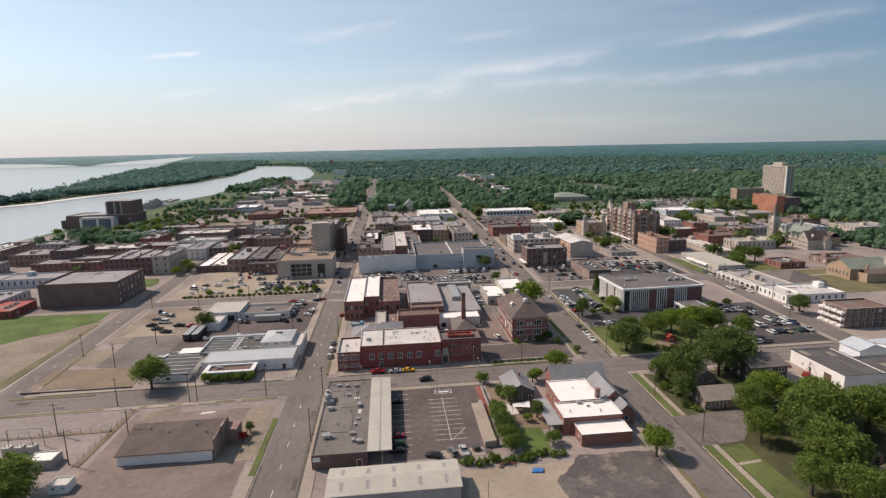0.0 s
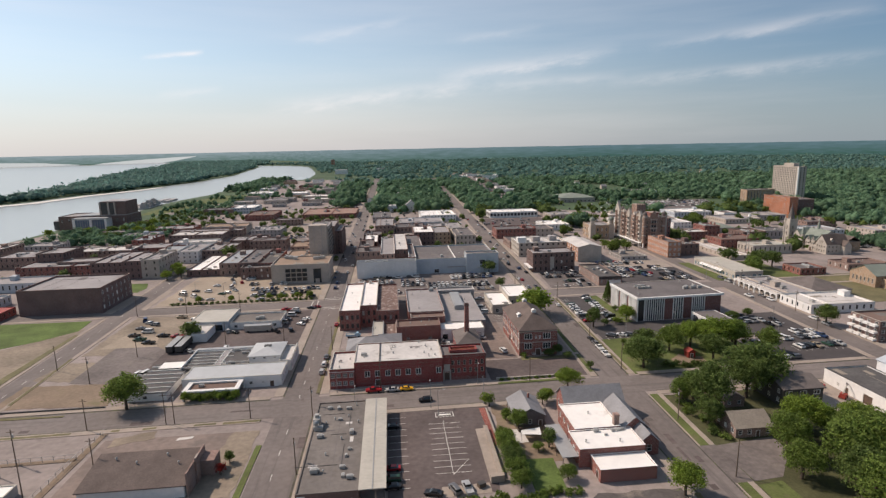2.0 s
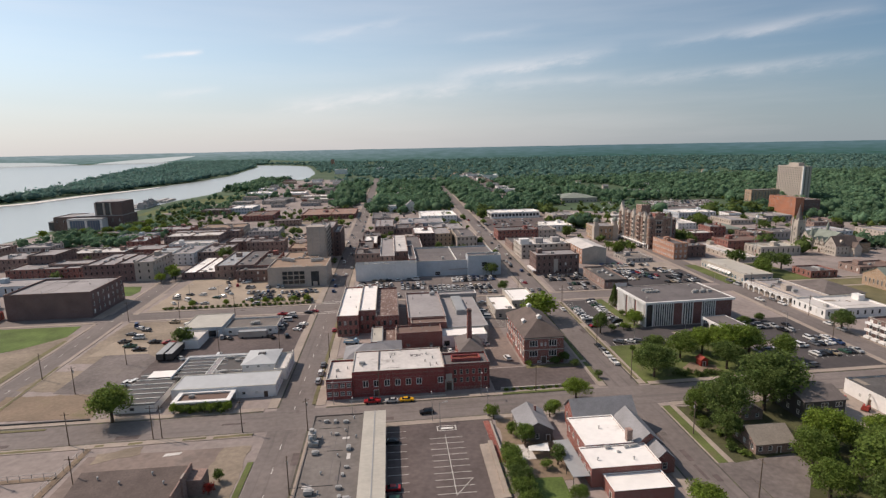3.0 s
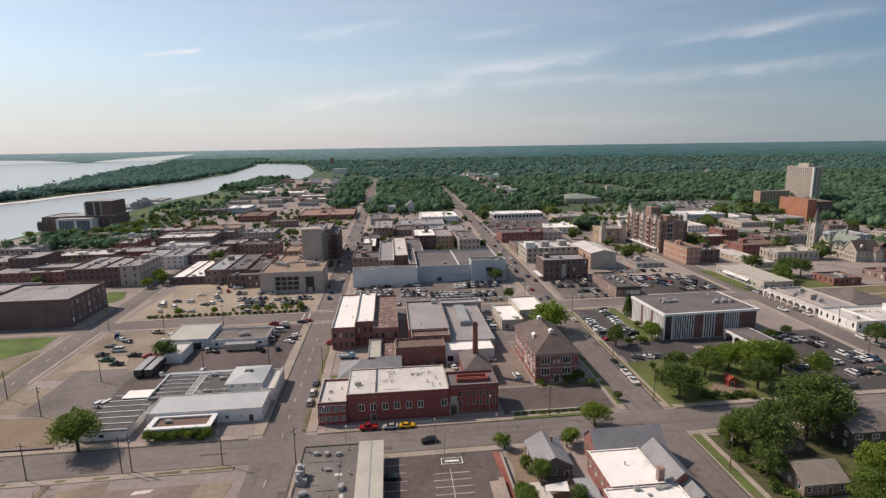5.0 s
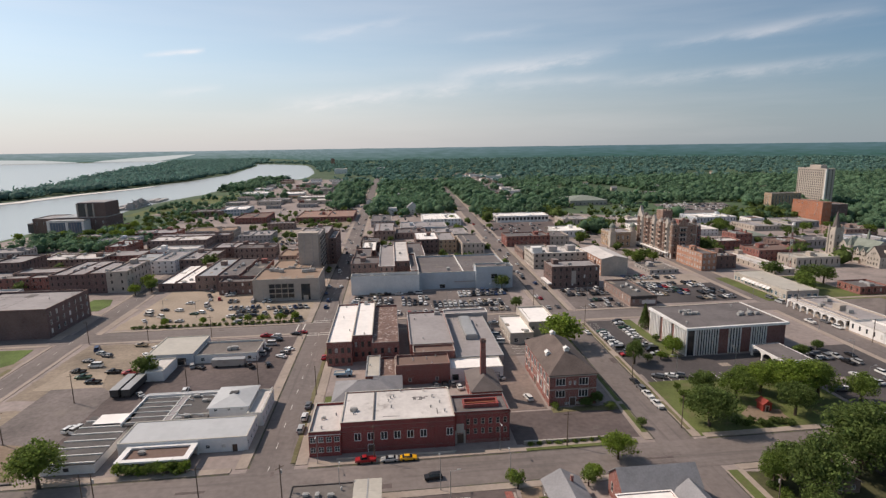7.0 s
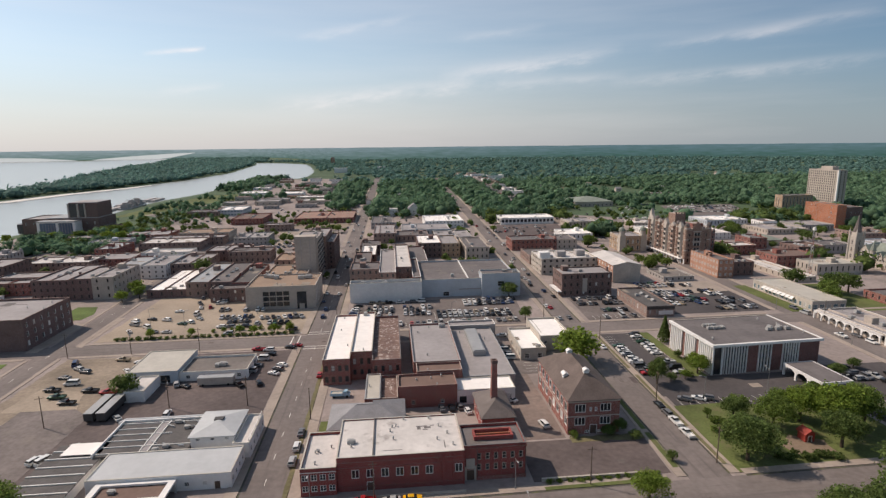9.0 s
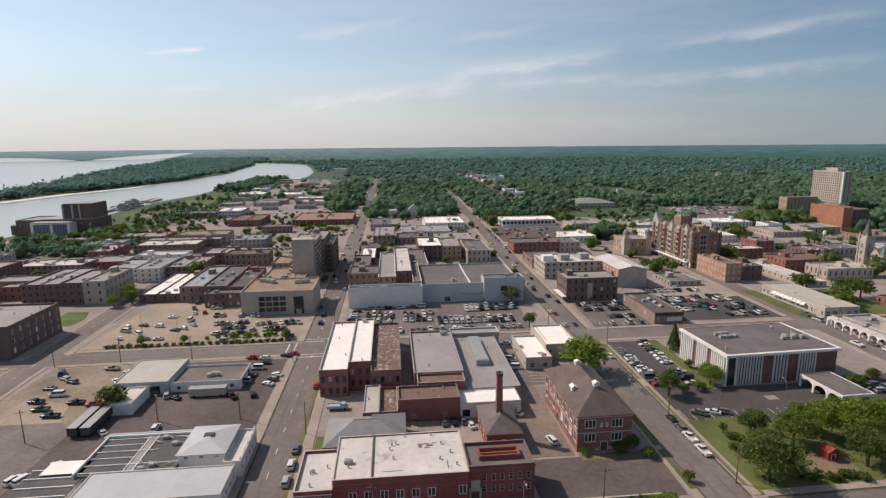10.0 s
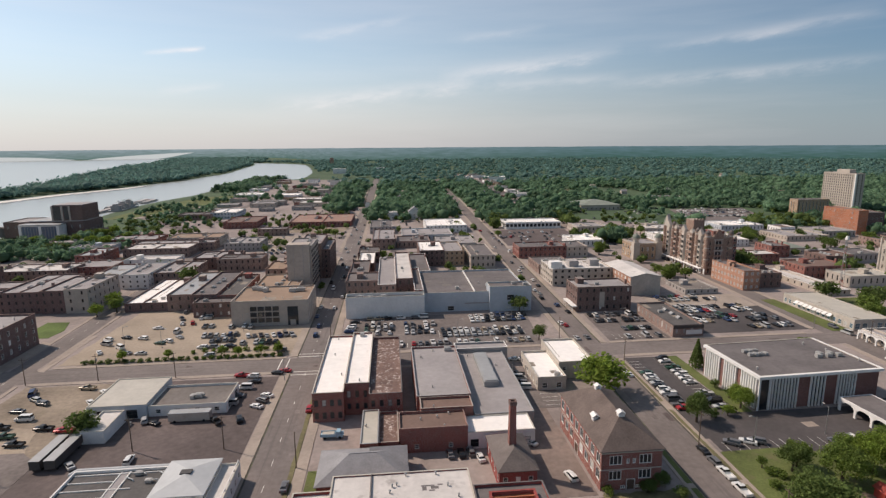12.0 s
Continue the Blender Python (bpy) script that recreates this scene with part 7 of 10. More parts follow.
block(396, 430, 560, 590, 6.0, GREY_WALL, GREY_ROOF, 1, "grey low store with flat roof", 2)
block(405, 436, 500, 530, 7.0, BROWN_BRICK, DARK_ROOF, 2, "brown brick block among garden trees", 1, BROWN_BRICK)
block(372, 398, 448, 476, 7.5, PALE_BLUE, GREY_ROOF, 2, "pale grey-blue block behind the stone church", 1)
block(420, 460, 440, 470, 7.0, BUFF, GREY_ROOF, 2, "long buff range with grey roof", 2, BUFF)
block(262, 280, 330, 346, 4.5, DULL_BRICK, DARK_ROOF, 1, "small brick shop with dark roof", 1, BROWN_BRICK)
block(300, 330, 335, 352, 4.5, BROWN_BRICK, BROWN_ROOF, 1, "low brown shop with gravel roof", 1, BROWN_BRICK)
block(-260, -241, 433, 460, 14.0, DARK_BRICK, GREY_ROOF, 3, "tall dark brick store with grey roof", 1, BROWN_BRICK)
block(-240, -208, 422, 438, 9.0, BROWN_BRICK, GREY_ROOF, 2, "brown brick shop with small roofs", 2, BROWN_BRICK)
block(-310, -284, 500, 520, 9.0, GREY_WALL, GREY_ROOF, 2, "grey riverside block with roof plant", 3)
block(-214, -149, 572, 588, 7.0, BROWN_BRICK, GREY_ROOF, 2, "long brown shop row with grey roof", 4, BROWN_BRICK)
block(-300, -262, 600, 622, 5.0, BROWN_BRICK, GREY_ROOF, 1, "low brown riverside pavilion with grey roof", 1, BROWN_BRICK)

# workshop with the bright side wall, and white sheds east of the gardens
building("workshop", "white-walled workshop with dark roof", 154.5, 171, 159, 184.5, 5.2, WHITE, FELT, {"W": [(2, 1.2, 1.2, 2.4)]}, category="workshop", parapet=0.4, coping=DARK_TRIM, doors=(("W", 0.72, 3.4, 3.2), ("W", 0.4, 1.2, 2.2)))
building("workshop", "low rear range of the workshop with dark roof", 171.1, 186, 159, 175, 4.8, WHITE, FELT, {"S": [(3, 1.4, 1.2, 2.6)]}, category="workshop", parapet=0.4, coping=DARK_TRIM)
building("white_shed", "pale blue-white metal shed with gable", 177.5, 189, 177.5, 187, 6.0, WHITE, PALE_BLUE, {"S": [(3, 1.2, 1.2, 2.6)]}, pitched="y", rise=2.2, category="shed")
building("white_shed", "white gabled shed behind the workshop", 189.5, 201, 170, 190, 5.0, WHITE, PALE_BLUE, {"W": [(3, 1.2, 1.2, 2.6)]}, pitched="x", rise=2.4, category="shed")

# high block, its low neighbours, far right
high = building("high_block", "tall gridded concrete apartment tower", 543.5, 555, 690, 738, 50.5, BUFF, GREY_ROOF, {"W": [(15, 1.6, 1.9 + i * 3.0, 4.1 + i * 3.0) for i in range(16)], "S": [((-2.5, 2.5), 1.6, 2.0 + i * 3.0, 4.0 + i * 3.0) for i in range(16)]}, category="tower", far=True, coping=BUFF, frames=BUFF)
part("lift_house", Shape().box(-4, 4, -12, 6, 49.8, 54.6), BUFF, high)
part("corner_strip", Shape().box(-6.0, -5.753, -24.0, -22.3, 0, 50.4).box(-6.0, -4.2, -24.25, -24.003, 0, 50.4), TRIM, high)
building("orange_block", "bright orange brick hospital wing", 441, 451, 571, 613, 23.0, ORANGE_BRICK, DARK_ROOF, {"W": [((-12.0, -7.0, 14.0), 1.4, 19, 21), ((14.0,), 1.4, 14, 16), ((12.0,), 1.4, 9, 11)]}, category="building", coping=ORANGE_BRICK, far=True)
building("orange_block", "dark brick wing beside the orange one", 451.2, 482, 585, 612, 19, DARK_BRICK, DARK_ROOF, {"S": [(6, 1.2, 6, 8), (6, 1.2, 12, 14)]}, category="building", far=True)
building("tan_block", "tan concrete block with vertical strips", 466, 505, 680, 693, 22.5, TAN_BRICK, GREY_ROOF, {"S": [(9, 1.2, 3, 20)], "W": [((-3.5, 0.5), 1.2, 3, 20)]}, category="building", style="plain", far=True)

# ---------------- turreted hotel ----------------
hot = building("turreted_hotel", "big old brown stone hotel with turrets and bays", 209, 226, 438, 494, 25.5, HOTEL_BRICK, DARK_ROOF,
               {"W": [(14, 1.9, 1.0, 4.0)] + [(18, 1.2, 5.6 + i * 3.6, 7.8 + i * 3.6) for i in range(5)], "S": [(4, 1.6, 1.0, 4.0)] + [(4, 1.4, 5.6 + i * 3.6, 7.8 + i * 3.6) for i in range(5)]}, category="hotel", far=True, coping=STONE, cornice=STONE, frames=STONE)
part("base_course", Shape().box(-8.62, -8.503, -28, 28, 4.4, 5.1).box(-8.6, 8.6, -28.1, -28.003, 4.4, 5.1), STONE, hot)
for z in (12.4, 19.8, 23.4):
    part("string_course", Shape().box(-8.64, -8.503, -28, 28, z, z + 0.45), STONE, hot)
for i in range(5):
    yb = -21.0 + i * 10.4
    part("bay", Shape().prism([(-8.503, yb - 2.3), (-8.503, yb + 2.3), (-10.0, yb + 1.4), (-10.0, yb - 1.4)][::-1], 5, 25.6), HOTEL_BRICK if i % 2 else STONE, hot)
    for zb in (6.0, 9.6, 13.2, 16.8, 20.4):
        part("bay_window", Shape().box(-10.08, -10.003, yb - 1.1, yb + 1.1, zb, zb + 1.9), GLASS, hot)
    part("bay_band", Shape().box(-10.15, -8.6, yb - 1.6, yb + 1.6, 8.3, 9.2).box(-10.15, -8.6, yb - 1.6, yb + 1.6, 15.5, 16.4).box(-10.15, -8.6, yb - 1.6, yb + 1.6, 22.7, 23.5), STONE, hot)
    g, top = (2.0, 28.4) if i in (1, 3) else (2.5, 30.0)
    part("bay_gable", Shape().box(-10.0, -8.0, yb - g, yb + g, 25.62, 26.6).add([(-10.0, yb - g, 26.6), (-10.0, yb + g, 26.6), (-10.0, yb, top), (-8.0, yb - g, 26.6), (-8.0, yb + g, 26.6), (-8.0, yb, top)], [(2, 1, 0), (3, 4, 5), (0, 3, 5, 2), (4, 1, 2, 5)]), STONE, hot)
    part("finial", Shape().tube(-9.0, yb, top - 0.1, top + 1.6, 0.28, 0.04, 6), STONE, hot)
for x, y in ((-8.2, -27.6), (-8.2, 27.6), (8.0, -27.6), (-8.2, -15.8), (-8.2, 15.4)):
    part("turret", Shape().tube(x, y, 4, 27.4, 1.5, n=12), HOTEL_BRICK, hot)
    part("turret_band", Shape().tube(x, y, 10, 10.7, 1.62, n=12).tube(x, y, 17.6, 18.3, 1.62, n=12).tube(x, y, 25.4, 26.3, 1.7, n=12), STONE, hot)
    part("turret_cap", Shape().tube(x, y, 27.4, 28.6, 1.7, 1.5, n=12).tube(x, y, 28.6, 32.6 if y > 20 else 30.4, 1.7, 0.05, n=12), SHINGLE if y < 20 else GREEN_ROOF, hot)
for k in range(14):
    part("pier", Shape().box(-8.8, -8.505, -27.6 + k * 4.1, -26.2 + k * 4.1, 0, 4.3), WHITE, hot)
part("porch_roof", Shape().box(-11.2, -8.82, -25, 25, 3.4, 3.8), WHITE, hot)
for k in range(9):
    part("porch_post", Shape().box(-11.1, -10.8, -24.8 + k * 6.15, -24.5 + k * 6.15, 0, 3.4), WHITE, hot)
for k in range(5):
    part("merlon", Shape().box(-7.4 + k * 3.2, -5.8 + k * 3.2, -28.0, -27.5, 25.62, 27.0), STONE, hot)
part("stepped_gable", Shape().box(-4.0, 2.4, -28.35, -28.003, 5, 27.5).box(-2.8, 1.2, -28.35, -27.6, 27.5, 29.0).box(-1.8, 0.2, -28.35, -27.6, 29.0, 30.4), HOTEL_BRICK, hot)
for zb in (6.0, 9.8, 13.4, 17.0, 20.6):
    part("gable_window", Shape().box(-2.9, 1.3, -28.42, -28.353, zb, zb + 2.0), GLASS, hot)
    part("window_frame", Shape().box(-3.1, -2.9, -28.48, -28.353, zb - 0.2, zb + 2.2).box(1.3, 1.5, -28.48, -28.353, zb - 0.2, zb + 2.2).box(-0.9, -0.7, -28.48, -28.422, zb, zb + 2.0), WHITE, hot)
for z in (8.4, 15.8, 23.2):
    part("gable_band", Shape().box(-4.1, 2.5, -28.5, -28.353, z, z + 0.8), STONE, hot)
part("corner_gable", Shape().add([(-9.6, 20.5, 25.6), (-9.6, 27.5, 25.6), (-9.6, 24, 34.5), (-7.4, 20.5, 25.6), (-7.4, 27.5, 25.6), (-7.4, 24, 34.5)], [(0, 2, 1), (3, 4, 5), (0, 3, 5, 2), (1, 2, 5, 4)]), STONE, hot, "steep pointed gable")
wing = building("hotel_wing", "dark brick hotel wing with battlements", 226.2, 238, 450, 472, 22.0, DULL_BRICK, DARK_ROOF, {"S": [(4, 1.4, 1.6 + i * 3.6, 3.8 + i * 3.6) for i in range(6)]}, category="hotel", far=True, coping=STONE)
for k in range(4):
    part("merlon", Shape().box(-5.6 + k * 3.2, -4.0 + k * 3.2, -11.0, -10.6, 22.13, 23.4), STONE, wing)
part("wing_gable", Shape().box(-2.2, 2.6, -11.3, -11.003, 4, 24.0).box(-1.2, 1.6, -11.3, -10.6, 24.0, 25.6), STONE, wing)
part("roof_house", Shape().box(-3.5, 4.5, -2, 8, 24.6, 33.0), HOTEL_BRICK, hot)
part("roof_house", Shape().box(-1, 7, -22, -13, 24.6, 28.5), DULL_BRICK, hot)
for i in range(4):
    part("merlon", Shape().box(-3.4 + i * 2.1, -2.2 + i * 2.1, -2.0, -1.5, 33.0, 34.2), HOTEL_BRICK, hot)

cust = building("domed_house", "tan stone public house with two small domed turrets", 183.5, 204, 489, 511, 12.5, TAN_BRICK, GREY_ROOF, {"S": [(5, 1.6, 1.4, 4.4), (5, 1.6, 6.4, 9.6)], "W": [(5, 1.6, 1.4, 4.4), (5, 1.6, 6.4, 9.6)]}, category="public building", cornice=STONE)
for x in (-8.8, 8.8):
    part("turret", Shape().box(x - 2.4, x + 2.4, -11.6, -7.0, 0, 13.4).tube(x, -9.3, 13.4, 16.6, 2.2, n=8), STONE, cust)
    part("dome", Shape().tube(x, -9.3, 16.6, 17.0, 2.7, 2.7, 12).tube(x, -9.3, 17.0, 18.6, 2.6, 2.2, 12).tube(x, -9.3, 18.6, 19.8, 2.2, 1.0, 12).tube(x, -9.3, 19.8, 21.6, 0.4, 0.05, 8), GREEN_ROOF, cust)

# ---------------- stone church with spire ----------------
ch = thing("stone_church", "grey limestone church with tall spire and green gables", "church", 329, 408)
part("wall", Shape().box(0, 22, -11, 14, 0, 9.0).add([(0, -11, 9), (22, -11, 9), (11, -11, 15.7)], [(0, 1, 2)]), STONE, ch)
part("roof", Shape().gable(0, 22, -11, 14, 9.0, 7.0, "y", 0.3), GREEN_ROOF, ch)


def church_windows(rows, x, turn, side):
    """Rows of (places along the wall, sill, width, height) of traceried windows."""
    for places, sill, w, h in rows:
        fm, pm = window_meshes(w, h, "pair", STONE, GLASS)
        for u in places:
            at = pose(x, u, sill, 0, 0, turn) if side == "W" else pose(u, x, sill, 0, 0, turn)
            part("pane", pm, None, part("window", fm, None, ch, at=at), at=pose(0, -0.06, 0))


# west front beside the tower, the long two-storey range with dormers, and the gabled near block
for y0, y1, x0, z, rise, back in ((4.0, 13.6, -1.4, 9.5, 5.6, 11), (-4.6, -1.4, -0.7, 8.8, 3.2, 7), (-9.4, -6.2, -0.7, 8.8, 3.2, 7)):
    part("gable_wall", Shape().box(x0, 0.5, y0, y1, 0 if y0 > 0 else 6.5, z).add([(x0, y0, z), (x0, y1, z), (x0, (y0 + y1) / 2, z + rise - 0.2)], [(0, 2, 1)]), STONE, ch)
    part("gable_roof", Shape().gable(x0, back, y0, y1, z, rise, "x", 0.25), GREEN_ROOF, ch)
church_windows((((8.8,), 6.0, 3.6, 4.6), ((5.6, 8.8, 12.0), 1.6, 1.4, 2.6)), -1.44, -90, "W")
church_windows((((-10.0, -7.6, -3.0, -0.8, 1.2), 1.6, 1.1, 2.2), ((-10.0, -7.6, -5.4, -3.0, -0.8, 1.2), 5.2, 1.1, 2.0)), -0.04, -90, "W")
church_windows((((-3.0, -7.8), 8.4, 1.2, 1.8),), -0.74, -90, "W")
part("doorway", Shape().tube(0, 0, -0.3, 0.0, 1.9, n=20), STONE, ch, "round-arched stone doorway", at=pose(-0.02, -5.4, 2.0, 0, 90, 0))
part("door", Shape().box(-0.36, -0.33, -6.3, -4.5, 0, 3.0), DOOR, ch)
part("near_block", Shape().box(-1.2, 17, -22, -11.1, 0, 7.6).add([(-1.2, -22, 7.6), (-1.2, -11.1, 7.6), (-1.2, -16.55, 14.2)], [(0, 2, 1)]), STONE, ch)
part("near_roof", Shape().gable(-1.2, 17, -22, -11.1, 7.6, 7.0, "x", 0.3), SLATE, ch)
church_windows((((-20, -17.7, -15.4, -13.1), 1.4, 1.1, 2.0), ((-20, -17.7, -15.4, -13.1), 4.7, 1.1, 1.9), ((-17.9, -16.55, -15.2), 8.2, 0.8, 2.0)), -1.24, -90, "W")
church_windows((((1, 4, 7), 1.4, 1.1, 2.0), ((1, 4, 7), 4.6, 1.1, 1.9)), -22.04, 0, "S")
part("dormer", Shape().box(3.2, 5.0, -20.8, -17.5, 8.0, 10.6).gable(3.2, 5.0, -20.8, -16.8, 10.6, 1.4, "y", 0.2), STONE, ch)
part("south_porch", Shape().box(10.5, 16.5, -25.5, -22.003, 0, 6.5).add([(10.5, -25.5, 6.5), (16.5, -25.5, 6.5), (13.5, -25.5, 10.2)], [(0, 1, 2)]), STONE, ch)
part("porch_roof", Shape().gable(10.5, 16.5, -25.5, -20.0, 6.5, 4.0, "y", 0.25), SLATE, ch)
part("stair_turret", Shape().tube(-0.9, 2.7, 0, 12.0, 1.5, 1.5, 8), STONE, ch)
part("turret_roof", Shape().tube(-0.9, 2.7, 12.0, 18.5, 1.9, 0.05, 8), GREEN_ROOF, ch)
part("ridge_turret", Shape().tube(11, 1.5, 13.5, 18.0, 1.1, 0.9, 8).tube(11, 1.5, 18.0, 23.0, 1.2, 0.05, 8), GREEN_ROOF, ch)
part("tower", Shape().box(-4.0, 1.8, 14, 19.8, 0, 20).box(-3.4, 1.2, 14.6, 19.2, 20, 22.5), STONE, ch)
for x in (-4.0, 1.8):
    for y in (14, 19.8):
        part("pinnacle", Shape().tube(x, y, 0, 22, 0.9, 0.6, 8).tube(x, y, 22, 25, 0.7, 0.05, 8), STONE, ch)
part("spire", Shape().tube(-1.1, 16.9, 22.5, 35.0, 2.6, 0.06, 8), SHINGLE, ch)
for i, z in enumerate((4, 9, 14)):
    fm, pm = window_meshes(1.2, 3.2, "pair", STONE, GLASS)
    w = part("window", fm, None, ch, at=pose(-1.2, 13.97, z))
    part("pane", pm, None, w, at=pose(0, -0.06, 0))
    w = part("window", fm, None, ch, at=pose(-4.03, 16.9, z, 0, 0, -90))
    part("pane", pm, None, w, at=pose(0, -0.06, 0))
part("rear_hall", Shape().box(22.1, 34, -14, 10, 0, 7.5), TAN_BRICK, ch)
part("rear_roof", Shape().gable(22.4, 34, -14, 10, 7.5, 4.0, "y", 0.3), SLATE, ch)
yc = thing("brick_church", "yellow brick church with green-grey roof and square tower", "church", 295, 303)
part("wall", Shape().box(-14, 14, -8, 10, 0, 7).add([(-14, -8, 7), (-14, 10, 7), (-14, 1, 11.5)], [(0, 2, 1)]), TAN_BRICK, yc)
part("roof", Shape().gable(-14, 14, -8, 10, 7, 5, "x", 0.4), GREEN_ROOF, yc)
part("annex", Shape().box(-10, 8, -16, -8.003, 0, 5.5), TAN_BRICK, yc)
part("annex_roof", Shape().gable(-10, 8, -16, -8.1, 5.5, 2.5, "x", 0.3), BROWN_SHINGLE, yc)
part("tower", Shape().box(11, 16.5, -11, -5, 0, 13).box(10.8, 16.7, -11.2, -4.8, 13, 13.5), STONE, yc)
part("chimney", Shape().box(-6, -4.8, -11, -9.8, 5, 10), TAN_BRICK, yc)
for i in range(6):
    fm, pm = window_meshes(1.2, 3.0, "pair", STONE, GLASS)
    w = part("window", fm, None, yc, at=pose(-14.03, -6 + i * 2.7, 2.0, 0, 0, -90))
    part("pane", pm, None, w, at=pose(0, -0.06, 0))

# ---------------- riverside centre ----------------
cc = building("riverside_centre", "dark brick riverside centre with glass front and tower", -374, -300, 664, 700, 15.5, DARK_BRICK, GREY_ROOF, {"S": [(10, 1.4, 9, 12)], "E": [(6, 1.4, 4, 7)]}, category="public building", units=2)
part("tower", Shape().box(9, 36.9, -17.5, 12, 14.6, 31.0), DARK_BRICK, cc)
part("tower_glass", Shape().box(10, 17, -17.62, -17.503, 17, 30).box(19.4, 24, -17.62, -17.503, 17, 30), GLASS, cc)
part("tower_roof", Shape().box(9.4, 36.5, -17.1, 11.6, 31.003, 31.5), GREY_ROOF, cc)
for a, b in ((8, 9.6), (17, 18.8), (24.2, 25.6)):
    part("tower_pier", Shape().box(a, b, -18.1, -17.503, 16, 30.4), BUFF, cc)
part("glass_front", Shape().box(-14, 18, -30, -18.003, 0, 12.5), DEEP_GLASS, cc)
part("front_roof", Shape().box(-16.4, 21, -30.8, -18.003, 13.403, 14.2).box(-13, 37, -17.9, 12, 15.6, 16.2), METAL_ROOF, cc)
part("glass_frame", Shape().box(-16, -13.5, -30.6, -18.003, 0, 13.2).box(2, 4.4, -30.6, -30.003, 0, 13.2).box(18, 20.5, -30.6, -18.003, 0, 13.2).box(-13.5, 18, -30.6, -18.003, 12.503, 13.4), WHITE, cc)
for i in range(12):
    part("mullion", Shape().box(-13.2 + i * 2.6, -13.0 + i * 2.6, -30.2, -30.003, 0, 12.5), STEEL, cc)
part("side_wing", Shape().prism([(-48, -8), (-46, -12.5), (-42, -14), (-37.1, -14), (-37.1, 10), (-48, 10)], 0, 9.5), FELT, cc, "dark rounded wing")
part("east_wing", Shape().box(37.1, 50, -10, 10, 0, 5), DARK_BRICK, cc)

# lattice mast
mast = thing("lattice_mast", "red and white steel lattice radio mast", "mast", 272, 398)
for x, y in ((-1.1, -1), (1.1, -1), (0, 1.2)):
    part("leg", Shape().rod((x, y, 0), (x * 0.35, y * 0.35, 30), 0.13), STEEL, mast)
for k in range(12):
    z, s = k * 2.5, 1 - 0.65 * k / 12
    s2 = 1 - 0.65 * (k + 1) / 12
    c = [(-1.1, -1), (1.1, -1), (0, 1.2)]
    for i in range(3):
        p, q = c[i], c[(i + 1) % 3]
        part("brace", Shape().rod((p[0] * s, p[1] * s, z), (q[0] * s2, q[1] * s2, z + 2.5), 0.09, 4), RED_PAINT if k % 4 < 2 else TRIM, mast)
part("dish", Shape().tube(0, -0.4, 29.4, 31.4, 1.2, 0.8, 12), WHITE, mast)


# ---------------- cars ----------------
PAINTS = {"white": (0.72, 0.71, 0.68), "silver": (0.42, 0.42, 0.41), "grey": (0.14, 0.14, 0.145), "black": (0.018, 0.018, 0.02), "red": (0.36, 0.02, 0.025), "blue": (0.03, 0.055, 0.13), "tan": (0.36, 0.29, 0.2), "yellow": (0.8, 0.42, 0.02), "green": (0.03, 0.08, 0.05)}
PAINT_MATS = {k: mat(k + "_car_paint", c, 0.32, 0.06, 0.8, 3.0, 0.0, metal=0.15, spec=0.5) for k, c in PAINTS.items()}
# length, width, side profile of the body (along, up), cabin base and roof (front, back at belt; front, back at top), belt, roof height
STYLES = {
    "sedan": (4.8, 1.82, [(2.4, 0.35), (2.4, 0.62), (2.25, 0.78), (1.2, 0.95), (-1.5, 1.0), (-2.25, 0.98), (-2.4, 0.7), (-2.4, 0.35)], (1.25, -1.85, 0.35, -1.15), 0.93, 1.44),
    "estate": (4.7, 1.88, [(2.35, 0.4), (2.35, 0.75), (2.2, 0.95), (1.25, 1.1), (-2.3, 1.12), (-2.35, 0.8), (-2.35, 0.4)], (1.3, -2.25, 0.6, -2.0), 1.05, 1.74),
    "pickup": (5.7, 1.98, [(2.85, 0.45), (2.85, 0.85), (2.7, 1.05), (1.5, 1.15), (-0.55, 1.18), (-0.56, 0.85), (-2.8, 0.85), (-2.85, 0.45)], (1.55, -0.5, 0.85, -0.35), 1.12, 1.84),
    "van": (5.3, 2.0, [(2.65, 0.4), (2.65, 0.85), (2.5, 1.15), (1.7, 1.35), (-2.6, 1.4), (-2.65, 0.9), (-2.65, 0.4)], (1.85, -2.55, 1.1, -2.45), 1.35, 2.25),
}
WHEEL = Shape().rod((-0.11, 0, 0.33), (0.11, 0, 0.33), 0.33, 10).mesh("wheel", RUBBER)
CARS = {}


